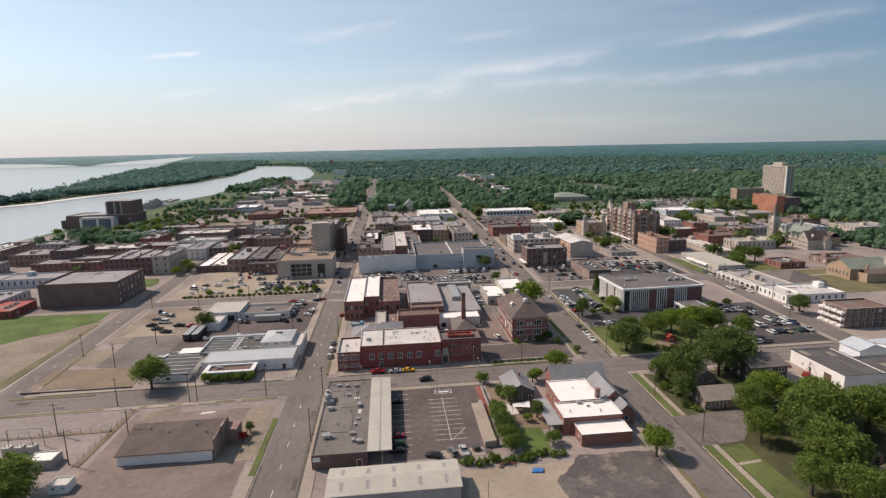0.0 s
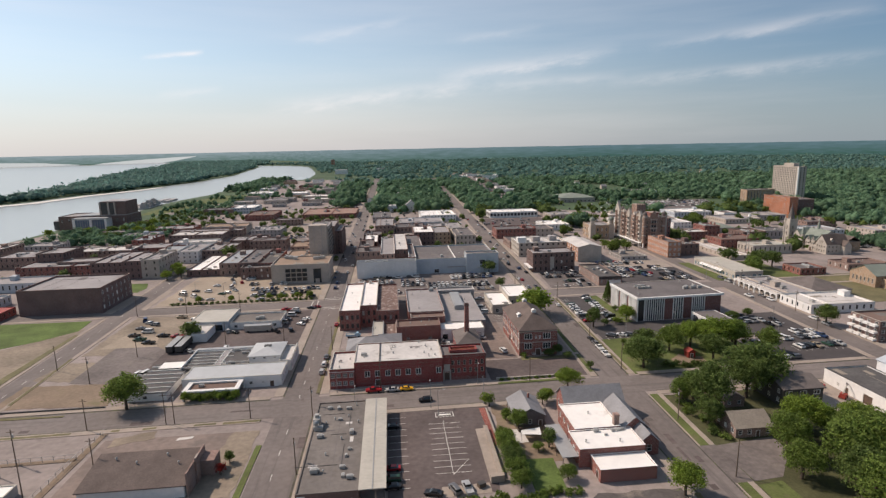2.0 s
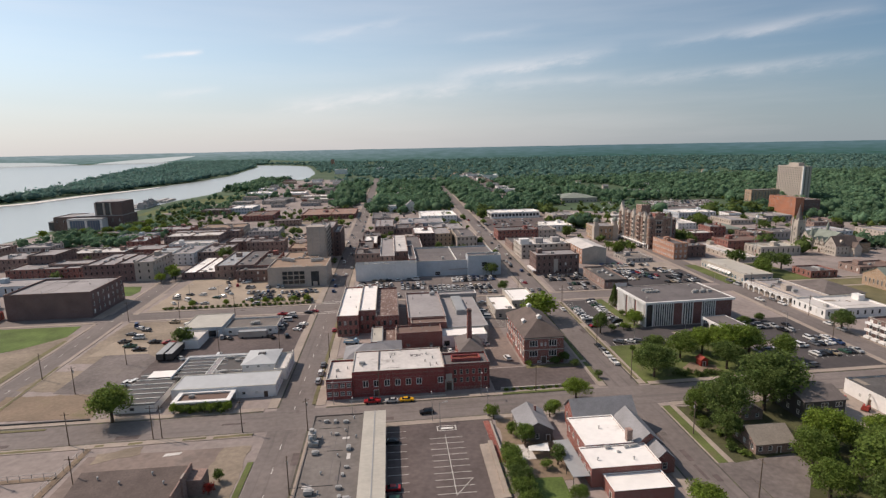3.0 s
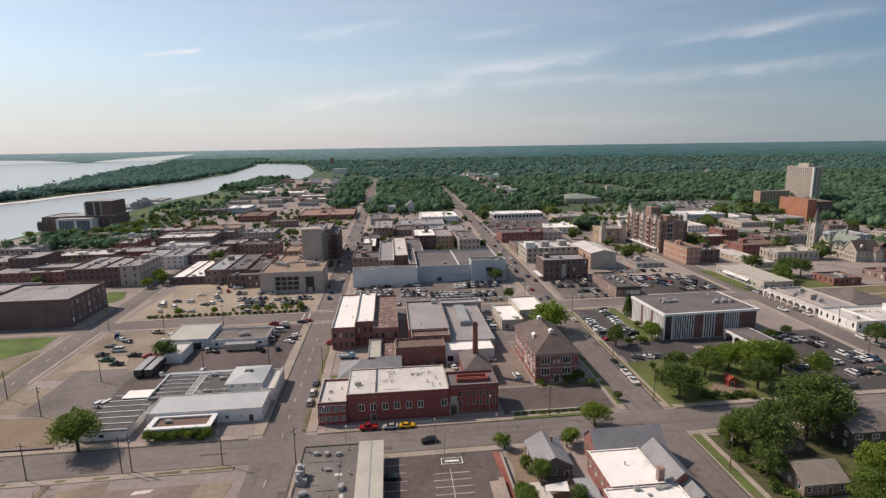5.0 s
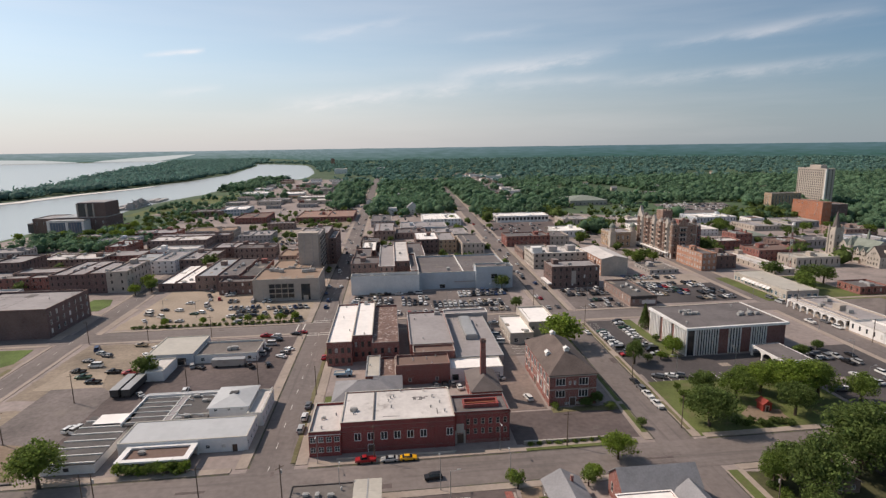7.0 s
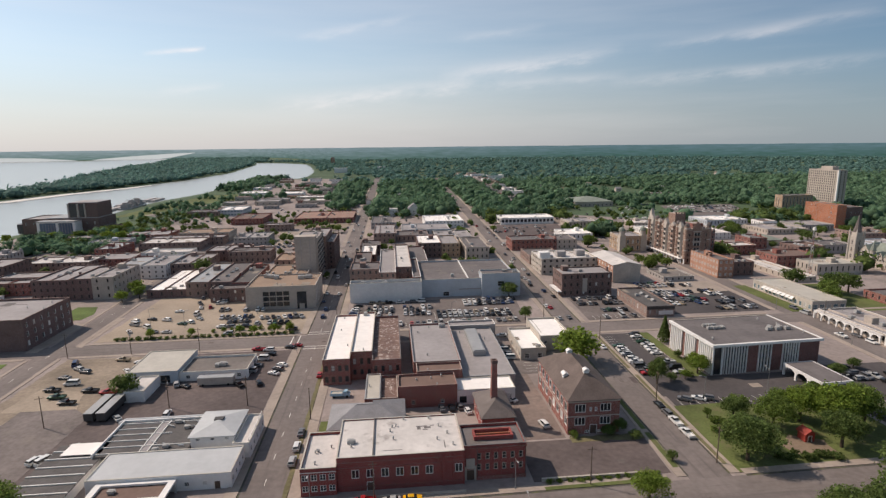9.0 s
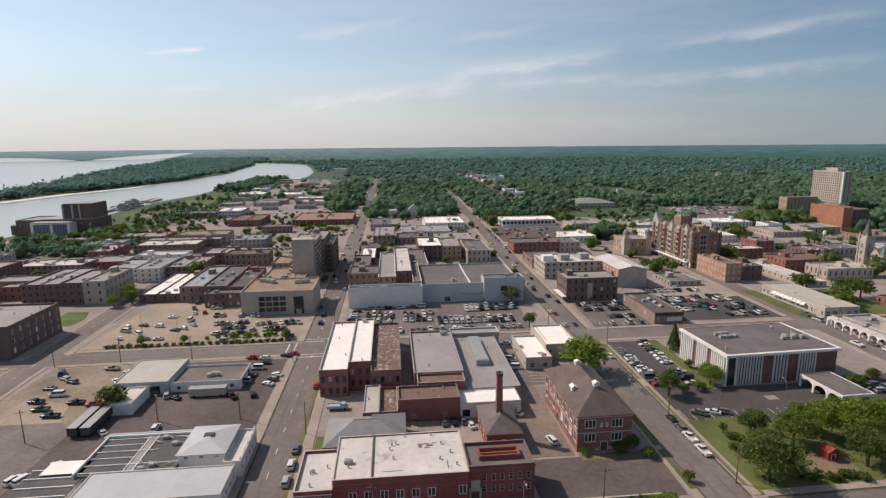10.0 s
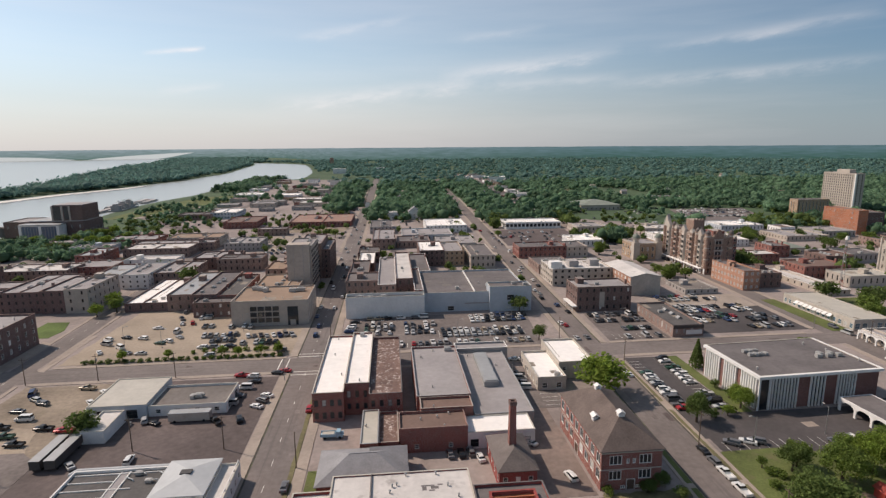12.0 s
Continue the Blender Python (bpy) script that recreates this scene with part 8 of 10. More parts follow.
def car_parts(style, colour, near=True):
    ln, wd, prof, (bf, bb, tf, tb), belt, roof = STYLES[style]
    h = wd / 2
    s = Shape()
    n = len(prof)
    cols = [(-h, 0.0), (-h + 0.14, 0.05), (h - 0.14, 0.05), (h, 0.0)]
    pts = [(x, y, z + (dz if z > 0.5 else 0)) for x, dz in cols for y, z in prof]
    fs = [(c * n + i, c * n + (i + 1) % n, (c + 1) * n + (i + 1) % n, (c + 1) * n + i)[::-1] for c in range(3) for i in range(n)]
    s.add(pts, fs + [tuple(range(n))[::-1], tuple(range(3 * n, 4 * n))])
    s.add([(-h + 0.26, tf, roof - 0.05), (h - 0.26, tf, roof - 0.05), (h - 0.26, tb, roof - 0.05), (-h + 0.26, tb, roof - 0.05), (-h + 0.36, tf - 0.1, roof + 0.02), (h - 0.36, tf - 0.1, roof + 0.02), (h - 0.36, tb + 0.1, roof + 0.02), (-h + 0.36, tb + 0.1, roof + 0.02)],
          [(1, 0, 4, 5)[::-1], (2, 1, 5, 6)[::-1], (3, 2, 6, 7)[::-1], (0, 3, 7, 4)[::-1], (4, 5, 6, 7)[::-1]])
    if style == "pickup":
        s.box(-h, -h + 0.1, -2.85, -0.56, 0.8, 1.18).box(h - 0.1, h, -2.85, -0.56, 0.8, 1.18).box(-h + 0.1, h - 0.1, -2.85, -2.75, 0.8, 1.18)
    g = Shape().add([(-h + 0.06, bf, belt), (h - 0.06, bf, belt), (h - 0.06, bb, belt), (-h + 0.06, bb, belt), (-h + 0.28, tf, roof - 0.05), (h - 0.28, tf, roof - 0.05), (h - 0.28, tb, roof - 0.05), (-h + 0.28, tb, roof - 0.05)],
                    [(0, 1, 5, 4)[::-1], (1, 2, 6, 5)[::-1], (2, 3, 7, 6)[::-1], (3, 0, 4, 7)[::-1]])
    if not near:
        for sx in (-h + 0.02, h - 0.24):
            for sy in (ln * 0.31, -ln * 0.3):
                s.rod((sx, sy, 0.33), (sx + 0.22, sy, 0.33), 0.33, 8)
    lamps = Shape().box(-h + 0.1, -h + 0.45, ln / 2 - 0.03, ln / 2 + 0.015, 0.58, 0.74)
    tails = Shape().box(-h + 0.05, -h + 0.35, -ln / 2 - 0.015, -ln / 2 + 0.03, 0.7, 0.9)
    body = s.mesh("body", PAINT_MATS[colour])
    if not near:
        body.materials.append(RUBBER)
        for f in body.polygons[-40:]:
            f.material_index = 1
    return body, g.mesh("cabin_glass", CAR_GLASS), lamps.mesh("headlight", LAMP_LENS), tails.mesh("tail_light", TAIL_LENS), ln, h


def ground_z(x, y):
    """The height of the paving under a place."""
    z = 0.01
    if abs(x + 33) < 6.3:
        z = 0.03
    if abs(x - B_X(y)) < 5.9:
        z = 0.034
    if abs(x - D_X(y)) < 5.4:
        z = 0.038
    if abs(y - C1_Y(x)) < 6.7:
        z = 0.046
    if abs(y - C2_Y(x)) < 6.4:
        z = 0.05
    for poly, top in LEVELS:
        odd = False
        for (ax, ay), (bx, by) in zip(poly, poly[1:] + poly[:1]):
            if (ay > y) != (by > y) and x < (bx - ax) * (y - ay) / (by - ay) + ax:
                odd = not odd
        if odd:
            z = max(z, top)
    return z


def car(style, colour, x, y, rz, words, near=False, group=""):
    z = ground_z(x, y)
    key = (style, colour, near, words)
    m = pose(x, y, z, 0, 0, rz)
    if key in CARS:
        ob = copy_thing(CARS[key], m)
        return ob
    kind = {"sedan": "sedan", "estate": "sport utility car", "pickup": "pickup truck", "van": "van"}[style]
    ob = thing("parked_" + {"sedan": "sedan", "estate": "utility_car"}.get(style, style), f"{colour} {kind} {words}", "car" if style in ("sedan", "estate") else style, x, y, z, rz, group)
    body, glass, lamp, tail, ln, h = car_parts(style, colour, near)
    b = part("body", body, None, ob)
    part("cabin_glass", glass, None, ob)
    for sx in (-h + 0.1, h - 0.1):
        for sy in (ln * 0.31, -ln * 0.3):
            if near:
                part("wheel", WHEEL, None, ob, at=pose(sx, sy, 0))
    if near and len(CARS) < 9:
        for sx in (0, wd_shift(h)):
            part("headlight", lamp, None, ob, at=pose(sx, 0, 0))
            part("tail_light", tail, None, ob, at=pose(sx, 0, 0))
    CARS[key] = ob
    return ob


wd_shift = lambda h: 2 * h - 0.55
crng = random.Random(11)
MIX = ["white"] * 9 + ["silver"] * 7 + ["grey"] * 5 + ["black"] * 6 + ["red", "blue", "tan", "green"]
KINDS = ["sedan"] * 5 + ["estate"] * 4 + ["pickup"] * 2 + ["van"]


def row(x0, y0, x1, y1, n, rz, words, fill=0.9, near=False, group=""):
    for i in range(n):
        if crng.random() > fill:
            continue
        t = i / max(1, n - 1)
        car(crng.choice(KINDS), crng.choice(MIX), x0 + (x1 - x0) * t + crng.uniform(-0.15, 0.15), y0 + (y1 - y0) * t + crng.uniform(-0.4, 0.4), rz + crng.choice((0, 180)) + crng.uniform(-2.5, 2.5), words, near, group)


# along the cross street and the long street
car("pickup", "red", -7.4, 198.3, 91, "parked before the brick hall", True)
car("sedan", "silver", -0.8, 198.0, 90, "parked before the brick hall", True)
car("sedan", "yellow", 4.4, 198.1, -90, "parked before the brick hall", True)
car("estate", "black", 10.5, 188.6, 95, "on the cross street", True)
for y, st, c in ((233, "sedan", "grey"), (225, "estate", "white"), (217.5, "estate", "silver")):
    car(st, c, -27.9, y, 0, "parked along the street", True)
car("sedan", "red", -27.6, 275, 0, "parked along the street", True)
car("sedan", "white", -30.5, 390, 0, "on the long street", True)
for y, st, c in ((237.5, "sedan", "black"), (232.0, "estate", "grey"), (226.5, "pickup", "white"), (219.5, "pickup", "white"), (290, "sedan", "white"), (330, "sedan", "silver"), (348, "sedan", "red"), (395, "estate", "black"), (412, "sedan", "white")):
    car(st, c, B_X(y) + (4.4 if y < 300 else -3.0), y, 2, "parked on the side street", True)
truck = thing("flatbed_truck", "pale blue flatbed truck parked behind the works", "truck", -18.2, 257.0, 0.03, -92)
part("cab", Shape().box(-1.1, 1.1, 1.3, 3.3, 0.55, 1.5).prism([(-1.05, 1.35), (1.05, 1.35), (0.95, 2.5), (-0.95, 2.5)], 1.5, 2.35), TRUCK_BLUE, truck)
part("windscreen", Shape().add([(-0.9, 2.53, 1.55), (0.9, 2.53, 1.55), (0.82, 2.51, 2.25), (-0.82, 2.51, 2.25)], [(0, 3, 2, 1)]), CAR_GLASS, truck)
part("bed", Shape().box(-1.2, 1.2, -3.5, 1.1, 0.8, 1.0).box(-1.2, -1.12, -3.5, 1.1, 1.0, 1.7).box(1.12, 1.2, -3.5, 1.1, 1.0, 1.7).box(-1.12, 1.12, 1.02, 1.1, 1.0, 1.9), TRUCK_BLUE, truck)
part("load", Shape().box(-0.95, 0.95, -3.0, 0.6, 1.0, 1.5), PALE_METAL, truck)
for wx_, wy_ in ((-1.0, 2.3), (1.0, 2.3), (-1.0, -2.2), (1.0, -2.2)):
    part("wheel", Shape().tube(0, 0, -0.16, 0.16, 0.48, n=12), RUBBER, truck, at=pose(wx_, wy_, 0.48, 0, 90, 0))
# office lots
row(95.6, 262, 96.6, 290, 11, 90, "in the office car park", 0.95, True, "cars in the office car park")
row(108.2, 262, 109.2, 303, 14, 90, "in the office car park", 0.6, True, "cars in the office car park")
row(95.5, 240.0, 106, 240.6, 5, 55, "in the office car park", 0.75, True, "cars in the office car park")
row(118, 237.5, 146, 237.5, 9, 12, "in the office car park", 0.6, True, "cars in the office car park")
row(155, 222, 163, 222, 4, 80, "in the lot under the trees", 0.9, False, "cars in the tree-shaded lot")
for yy in (216, 226, 232, 243, 249):
    row(170, yy, 189 if yy < 240 else 184, yy + 0.5, 8 if yy < 240 else 5, 5, "in the lot under the trees", 0.8, False, "cars in the tree-shaded lot")
row(168, 238, 172, 258, 5, 88, "in the lot under the trees", 0.7, False, "cars in the tree-shaded lot")
row(151, 205, 160, 205.5, 3, 92, "in the lot under the trees", 1.0, False, "cars in the tree-shaded lot")
# shop lot
for y, st, c in ((141.5, "sedan", "black"), (144.5, "estate", "green"), (149.5, "sedan", "red"), (172, "sedan", "black")):
    car(st, c, -1.2, y, 88, "beside the shop canopy", True, "cars beside the shop")
# moving and parked along the far streets
for i in range(22):
    y = 345 + i * 17 + crng.uniform(-5, 5)
    car(crng.choice(KINDS), crng.choice(MIX), -33 + crng.choice((-4.9, -2.0, 2.0, 4.9)), y, 0, "along the long street", False, "cars along the long street")
for i in range(18):
    y = 330 + i * 18 + crng.uniform(-5, 5)
    car(crng.choice(KINDS), crng.choice(MIX), B_X(y) + crng.choice((-4.4, -1.8, 1.8, 4.4)), y, 2, "along the side street", False, "cars along the side street")
# large lot
L = "in the large car park"
row(4, 331, 61, 331.5, 21, 0, L, 0.75, False, "cars in the large car park")
row(24, 341, 60, 341, 14, 0, L, 0.97, False, "cars in the large car park")
row(24, 346.3, 60, 346.3, 14, 0, L, 0.97, False, "cars in the large car park")
row(-12, 346.5, -1, 346.5, 5, 0, L, 0.9, False, "cars in the large car park")
row(-12, 352, 0, 352, 5, 0, L, 0.9, False, "cars in the large car park")
row(-12, 357.5, 0, 357.5, 5, 0, L, 0.9, False, "cars in the large car park")
row(7, 346.5, 19, 346.5, 5, 0, L, 0.9, False, "cars in the large car park")
row(7, 352, 20, 352, 5, 0, L, 0.9, False, "cars in the large car park")
row(7, 357.5, 20, 357.5, 5, 0, L, 0.9, False, "cars in the large car park")
row(40, 360, 66, 361, 11, 0, L, 0.95, False, "cars in the large car park")
row(40, 366, 68, 367, 11, 0, L, 0.9, False, "cars in the large car park")
row(-20, 350, -18, 364, 5, 88, L, 0.7, False, "cars in the large car park")
row(-10, 367.5, 16, 367.8, 8, 90, L, 0.7, False, "cars in the large car park")
row(46.5, 272, 47.5, 298, 8, 80, "in the small lot", 0.6, False)
# brown lot and dark lot
row(101, 329.5, 124, 329.5, 9, 0, "in the brown lot", 0.35)
row(101, 340, 124, 340, 9, 0, "in the brown lot", 0.6)
row(101, 352, 124, 352, 9, 0, "in the brown lot", 0.8)
row(101, 361, 124, 361, 9, 0, "in the brown lot", 0.8)
for yy, x0, x1, k in ((336, 168, 190, 8), (346, 150, 190, 14), (352, 150, 188, 13), (362, 148, 190, 14), (368, 150, 186, 12), (382, 146, 180, 10), (388, 150, 176, 7)):
    row(x0, yy, x1, yy, k, 4, "in the dark car park", 0.75, False, "cars in the dark car park")
# sandy lot
S = "on the sandy gravel lot"
for x, y, rz in ((-128, 352, 60), (-126, 346, 60), (-121, 354, 70), (-118, 341, 50), (-124, 336, 30), (-113, 352, 80), (-112, 366, 80), (-106, 380, 30), (-103, 372, 10), (-101, 360, 0), (-98, 372, 20), (-96, 380, 0), (-94, 381, 0), (-92, 381, 5), (-112, 334, 70), (-106, 333, 85), (-100, 347, 60), (-97, 352, 50), (-103, 345, 70), (-90, 366, 0), (-87, 366, 0), (-108, 391, 20)):
    car(crng.choice(KINDS), crng.choice(MIX), x, y, rz + crng.uniform(-6, 6), S, False, "cars on the sandy lot")
row(-86, 352, -72, 353, 6, 5, S, 0.95, False, "cars on the sandy lot")
row(-86, 345, -72, 346, 6, 5, S, 0.95, False, "cars on the sandy lot")
row(-82, 337, -70, 337, 4, 85, S, 0.9, False, "cars on the sandy lot")
row(-66, 350, -46, 350, 8, 20, S, 0.6, False, "cars on the sandy lot")
row(-66, 341, -46, 341, 8, 0, S, 0.5, False, "cars on the sandy lot")
row(-80, 364, -68, 364, 5, 0, S, 0.9, False, "cars on the sandy lot")
car("estate", "silver", -76, 327.5, 90, "at the edge of the sandy lot", False)
car("estate", "grey", -47, 330, 90, "at the edge of the sandy lot", False)
# service yard
V = "in the service yard"
for x, y, rz, st, c in ((-127, 297, 20, "van", "blue"), (-123, 292, 60, "estate", "silver"), (-119, 289, 70, "estate", "grey"), (-124, 284, 80, "sedan", "grey"), (-118, 278, 88, "van", "white"), (-122, 273, 80, "pickup", "black"), (-117, 267, 88, "pickup", "green"), (-110, 300, 80, "pickup", "tan"), (-102, 296, 60, "sedan", "white"), (-103, 288, 40, "sedan", "white"), (-100, 281, 30, "sedan", "white"), (-108, 271, 85, "pickup", "black"), (-101, 269, 85, "pickup", "red"), (-111, 262, 85, "pickup", "black"),
                        ):
    car(st, c, x, y, rz, V, True)
for x, y, rz, st, c in ((-79, 273, 20, "estate", "silver"), (-75.5, 271, 60, "sedan", "black"), (-73.5, 250, 5, "estate", "white"), (-88.5, 249, 40, "sedan", "silver"), (-57, 305, 80, "pickup", "red"), (-52.5, 304, 80, "estate", "white"), (-51, 299, 85, "sedan", "black"), (-53, 294, 85, "van", "white"), (-54, 287.5, 85, "sedan", "grey"), (-55, 282, 85, "van", "silver"), (-43.8, 287, 60, "sedan", "white"), (-44.6, 283, 60, "estate", "grey"), (-45.6, 279, 60, "sedan", "white"), (-56, 270, 40, "pickup", "black"), (-49, 270.5, 20, "estate", "black"), (-44, 306, 70, "sedan", "black"), (-41.5, 308, 80, "sedan", "red"),
                        (-99.5, 226, -20, "estate", "white"), (-96.5, 225.5, -25, "van", "white"), (-93, 232, -40, "sedan", "white"), (40, 247, 35, "sedan", "white"), (24.2, 241, 10, "sedan", "white"), (16, 243.5, 5, "sedan", "grey"), (19.2, 243.5, 5, "sedan", "black"), (22, 244, 5, "estate", "grey"), (46.4, 229.5, 12, "estate", "white"), (54, 310, 88, "sedan", "black"), (49.5, 309, 85, "sedan", "white")):
    car(st, c, x, y, rz, V, True)
row(205.5, 440, 206.5, 490, 9, 3, "parked in the street by the hotel", 0.6)
row(D_X(240) + 4.0, 240, D_X(330) + 4.0, 330, 12, 3, "parked along the avenue", 0.45)
row(D_X(205) - 3.0, 205, D_X(290) - 3.0, 290, 9, 3, "parked along the avenue", 0.4)
row(372, 768, 462, 768, 24, 0, "in the far car park", 0.85, False, "cars in the far car park")
row(364, 745, 452, 745, 22, 0, "in the far car park", 0.85, False, "cars in the far car park")
row(352, 715, 440, 712, 20, 0, "in the far car park", 0.7, False, "cars in the far car park")
row(104, 600, 165, 600, 14, 0, "in the distant lot", 0.7)
row(104, 625, 165, 625, 14, 0, "in the distant lot", 0.7)
row(350, 402, 385, 404, 8, 60, "by the stone church", 0.6)
row(-100, 545, -70, 560, 9, 30, "in a down-town lot", 0.8)
row(-98, 560, -64, 575, 9, 30, "in a down-town lot", 0.8)

CAR_DARK = mat("dark_car_paint", (0.06, 0.06, 0.065), 0.35, 0.4, 0.2, 0.3, 0.0, spec=0.5)
CAR_PALE = mat("pale_car_paint", (0.5, 0.49, 0.48), 0.35, 0.3, 0.2, 0.3, 0.0, spec=0.5)

# ---------------- trees ----------------
ICO_V = np.array([(0, 0, 1)] + [(math.cos(a) * 0.894, math.sin(a) * 0.894, 0.447) for a in np.arange(5) * 1.2566] + [(math.cos(a) * 0.894, math.sin(a) * 0.894, -0.447) for a in np.arange(5) * 1.2566 + 0.628] + [(0, 0, -1)])
ICO_F = np.array([(0, 1 + i, 1 + (i + 1) % 5) for i in range(5)] + [(1 + i, 6 + i, 1 + (i + 1) % 5) for i in range(5)] + [(1 + (i + 1) % 5, 6 + i, 6 + (i + 1) % 5) for i in range(5)] + [(6 + i, 11, 6 + (i + 1) % 5) for i in range(5)])


def crown_mesh(name, seed, material, leaves=1500, flat=0.8, conifer=False, size=1.0, lobes=46):
    """Sprays of leaves over many uneven boughs, about one metre in radius, base at 0."""
    r = np.random.default_rng(seed)
    if conifer:
        t = r.random(leaves) ** 0.7
        ang = r.random(leaves) * 6.283
        rad = (1 - t) * (0.85 + 0.3 * r.random(leaves)) * 0.9 + 0.05
        pos = np.stack([rad * np.cos(ang), rad * np.sin(ang), t * 2.4], 1)
        nrm = np.stack([np.cos(ang), np.sin(ang), 0.4 + 0 * ang], 1)
        cores = []
    else:
        d = r.normal(size=(lobes, 3))
        d /= np.linalg.norm(d, axis=1)[:, None]
        d[:, 2] = np.where(d[:, 2] < -0.45, -d[:, 2], d[:, 2])
        lean = 1.0 + 0.22 * np.sin(np.arctan2(d[:, 1], d[:, 0]) * 2 + r.random() * 6) + 0.12 * np.sin(np.arctan2(d[:, 1], d[:, 0]) * 3 + r.random() * 6)
        out = (0.5 + 0.36 * r.random(lobes)) * lean
        cen = d * out[:, None] * np.array([1, 1, flat * 1.05]) + np.array([0, 0, flat])
        cen[0] = (0, 0, flat)
        rad = 0.13 + 0.17 * r.random(lobes) ** 1.4
        rad[0] = 0.55
        chance = rad ** 2
        chance[0] *= 0.35
        who = r.choice(lobes, leaves, p=chance / chance.sum())
        v = r.normal(size=(leaves, 3))
        v /= np.linalg.norm(v, axis=1)[:, None]
        reach = 0.62 + 0.62 * r.random(leaves) ** 1.3
        pos = cen[who] + v * (rad[who] * reach)[:, None] * np.array([1.1, 1.1, 0.8])
        loose = r.random(leaves) < 0.3
        stray = d[r.integers(0, lobes, leaves)] + r.normal(size=(leaves, 3)) * 0.45
        stray /= np.linalg.norm(stray, axis=1)[:, None]
        stray = stray * (0.55 + 0.42 * r.random((leaves, 1))) * np.array([1, 1, flat]) + np.array([0, 0, flat])
        pos = np.where(loose[:, None], stray, pos)
        pos[:, 2] = np.maximum(pos[:, 2], 0.02)
        nrm = v * 0.7 + np.array([0, 0, 0.35])
        cores = [(cen[i], rad[i] * (0.5 if i else 0.85)) for i in range(min(lobes, 16))]
    nrm = nrm + r.normal(size=nrm.shape) * 0.6
    nrm /= np.linalg.norm(nrm, axis=1)[:, None]
    ref = np.where(np.abs(nrm[:, 2:3]) > 0.9, [[1.0, 0, 0]], [[0, 0, 1.0]])
    a = np.cross(nrm, ref)
    a /= np.linalg.norm(a, axis=1)[:, None]
    b = np.cross(nrm, a)
    sz = (0.035 + 0.065 * r.random(leaves) ** 1.5)[:, None] * size
    turn = r.random(leaves)[:, None] * 6.283
    a, b = (a * np.cos(turn) + b * np.sin(turn)) * sz, (b * np.cos(turn) - a * np.sin(turn)) * sz * 0.7
    q = np.stack([pos - a - b * 0.6, pos + a * 0.4 - b, pos + a + b * 0.5, pos - a * 0.5 + b], 1).reshape(-1, 3)
    verts, faces = q.tolist(), [(4 * i, 4 * i + 1, 4 * i + 2, 4 * i + 3) for i in range(leaves)]
    for c, rr in cores:
        o = len(verts)
        verts += (c + ICO_V * rr * (0.8 + 0.35 * r.random((12, 1)))).tolist()
        faces += (ICO_F + o).tolist()
    m = bpy.data.meshes.new(name)
    m.from_pydata(verts, [], faces)
    m.materials.append(material)
    return m


def trunk_mesh(seed):
    r = random.Random(seed)
    s = Shape().tube(0, 0, 0, 0.45, 0.075, 0.055, 8).tube(0, 0, 0.45, 0.9, 0.055, 0.03, 8)
    for i in range(5):
        a = i * 1.26 + r.random()
        s.rod((0, 0, 0.35 + 0.07 * i), (0.5 * math.cos(a), 0.5 * math.sin(a), 0.75 + 0.1 * r.random()), 0.022)
    return s.mesh("trunk", BARK)


TONES = (("leaf", LEAF), ("dark", LEAF_DARK), ("bright", LEAF_BRIGHT))
CROWNS = {k: [crown_mesh("crown", 10 * i + j, m, 1200, size=1.05) for j in range(4)] for i, (k, m) in enumerate(TONES)}
FINE_CROWNS = {k: [crown_mesh("crown", 40 + 10 * i + j, m, 6200, size=0.56, lobes=70) for j in range(4)] for i, (k, m) in enumerate(TONES)}
SHRUBS = {k: [crown_mesh("crown", 140 + 10 * i + j, m, 420, size=1.6, lobes=20) for j in range(3)] for i, (k, m) in enumerate(TONES)}
CROWNS["red"] = [crown_mesh("crown", 91, LEAF_RED, 900)]
CROWNS["conifer"] = [crown_mesh("crown", 77, LEAF_DARK, 2600, conifer=True, size=1.5)]
TRUNKS = [trunk_mesh(i) for i in range(3)]
trng = random.Random(21)
TREE_WORDS = {"leaf": "green broadleaf tree with uneven crown", "dark": "dark green broadleaf tree with dense crown", "bright": "bright yellow-green broadleaf tree", "conifer": "dark narrow conifer", "red": "dark red leaved bush"}


def tree(x, y, h, r, tone="leaf", where=""):
    h = h * (1.25 if h > 5 else 1.1)
    name = "shrub" if h < 3 else "tree"
    ob = thing(name, (TREE_WORDS[tone] if h >= 3 else "low rounded green shrub") + (" " + where if where else ""), name, x, y, ground_z(x, y))
    clear = h * (0.14 if h > 5 else 0.08 if h >= 3 else -0.22)
    if tone == "conifer":
        part("trunk", TRUNKS[0], None, ob, at=Matrix.Diagonal((h * 0.25, h * 0.25, h * 0.4, 1)))
        part("crown", CROWNS[tone][0], None, ob, at=Matrix.Translation((0, 0, h * 0.06)) @ Matrix.Diagonal((r, r, h * 0.94 / 2.45, 1)))
        return ob
    if h >= 3:
        part("trunk", trng.choice(TRUNKS), None, ob, at=Matrix.Diagonal((h * 0.55, h * 0.55, h * 0.75, 1)))
    part("crown", trng.choice((SHRUBS if h < 3 and tone in SHRUBS else FINE_CROWNS if y < 262 and r > 2.5 and tone in FINE_CROWNS else CROWNS)[tone]), None, ob, at=Matrix.Translation((0, 0, clear)) @ pose(0, 0, 0, 0, 0, trng.uniform(0, 360)) @ Matrix.Diagonal((r * 1.02, r * 1.02, (h - clear) / 1.75, 1)))
    return ob


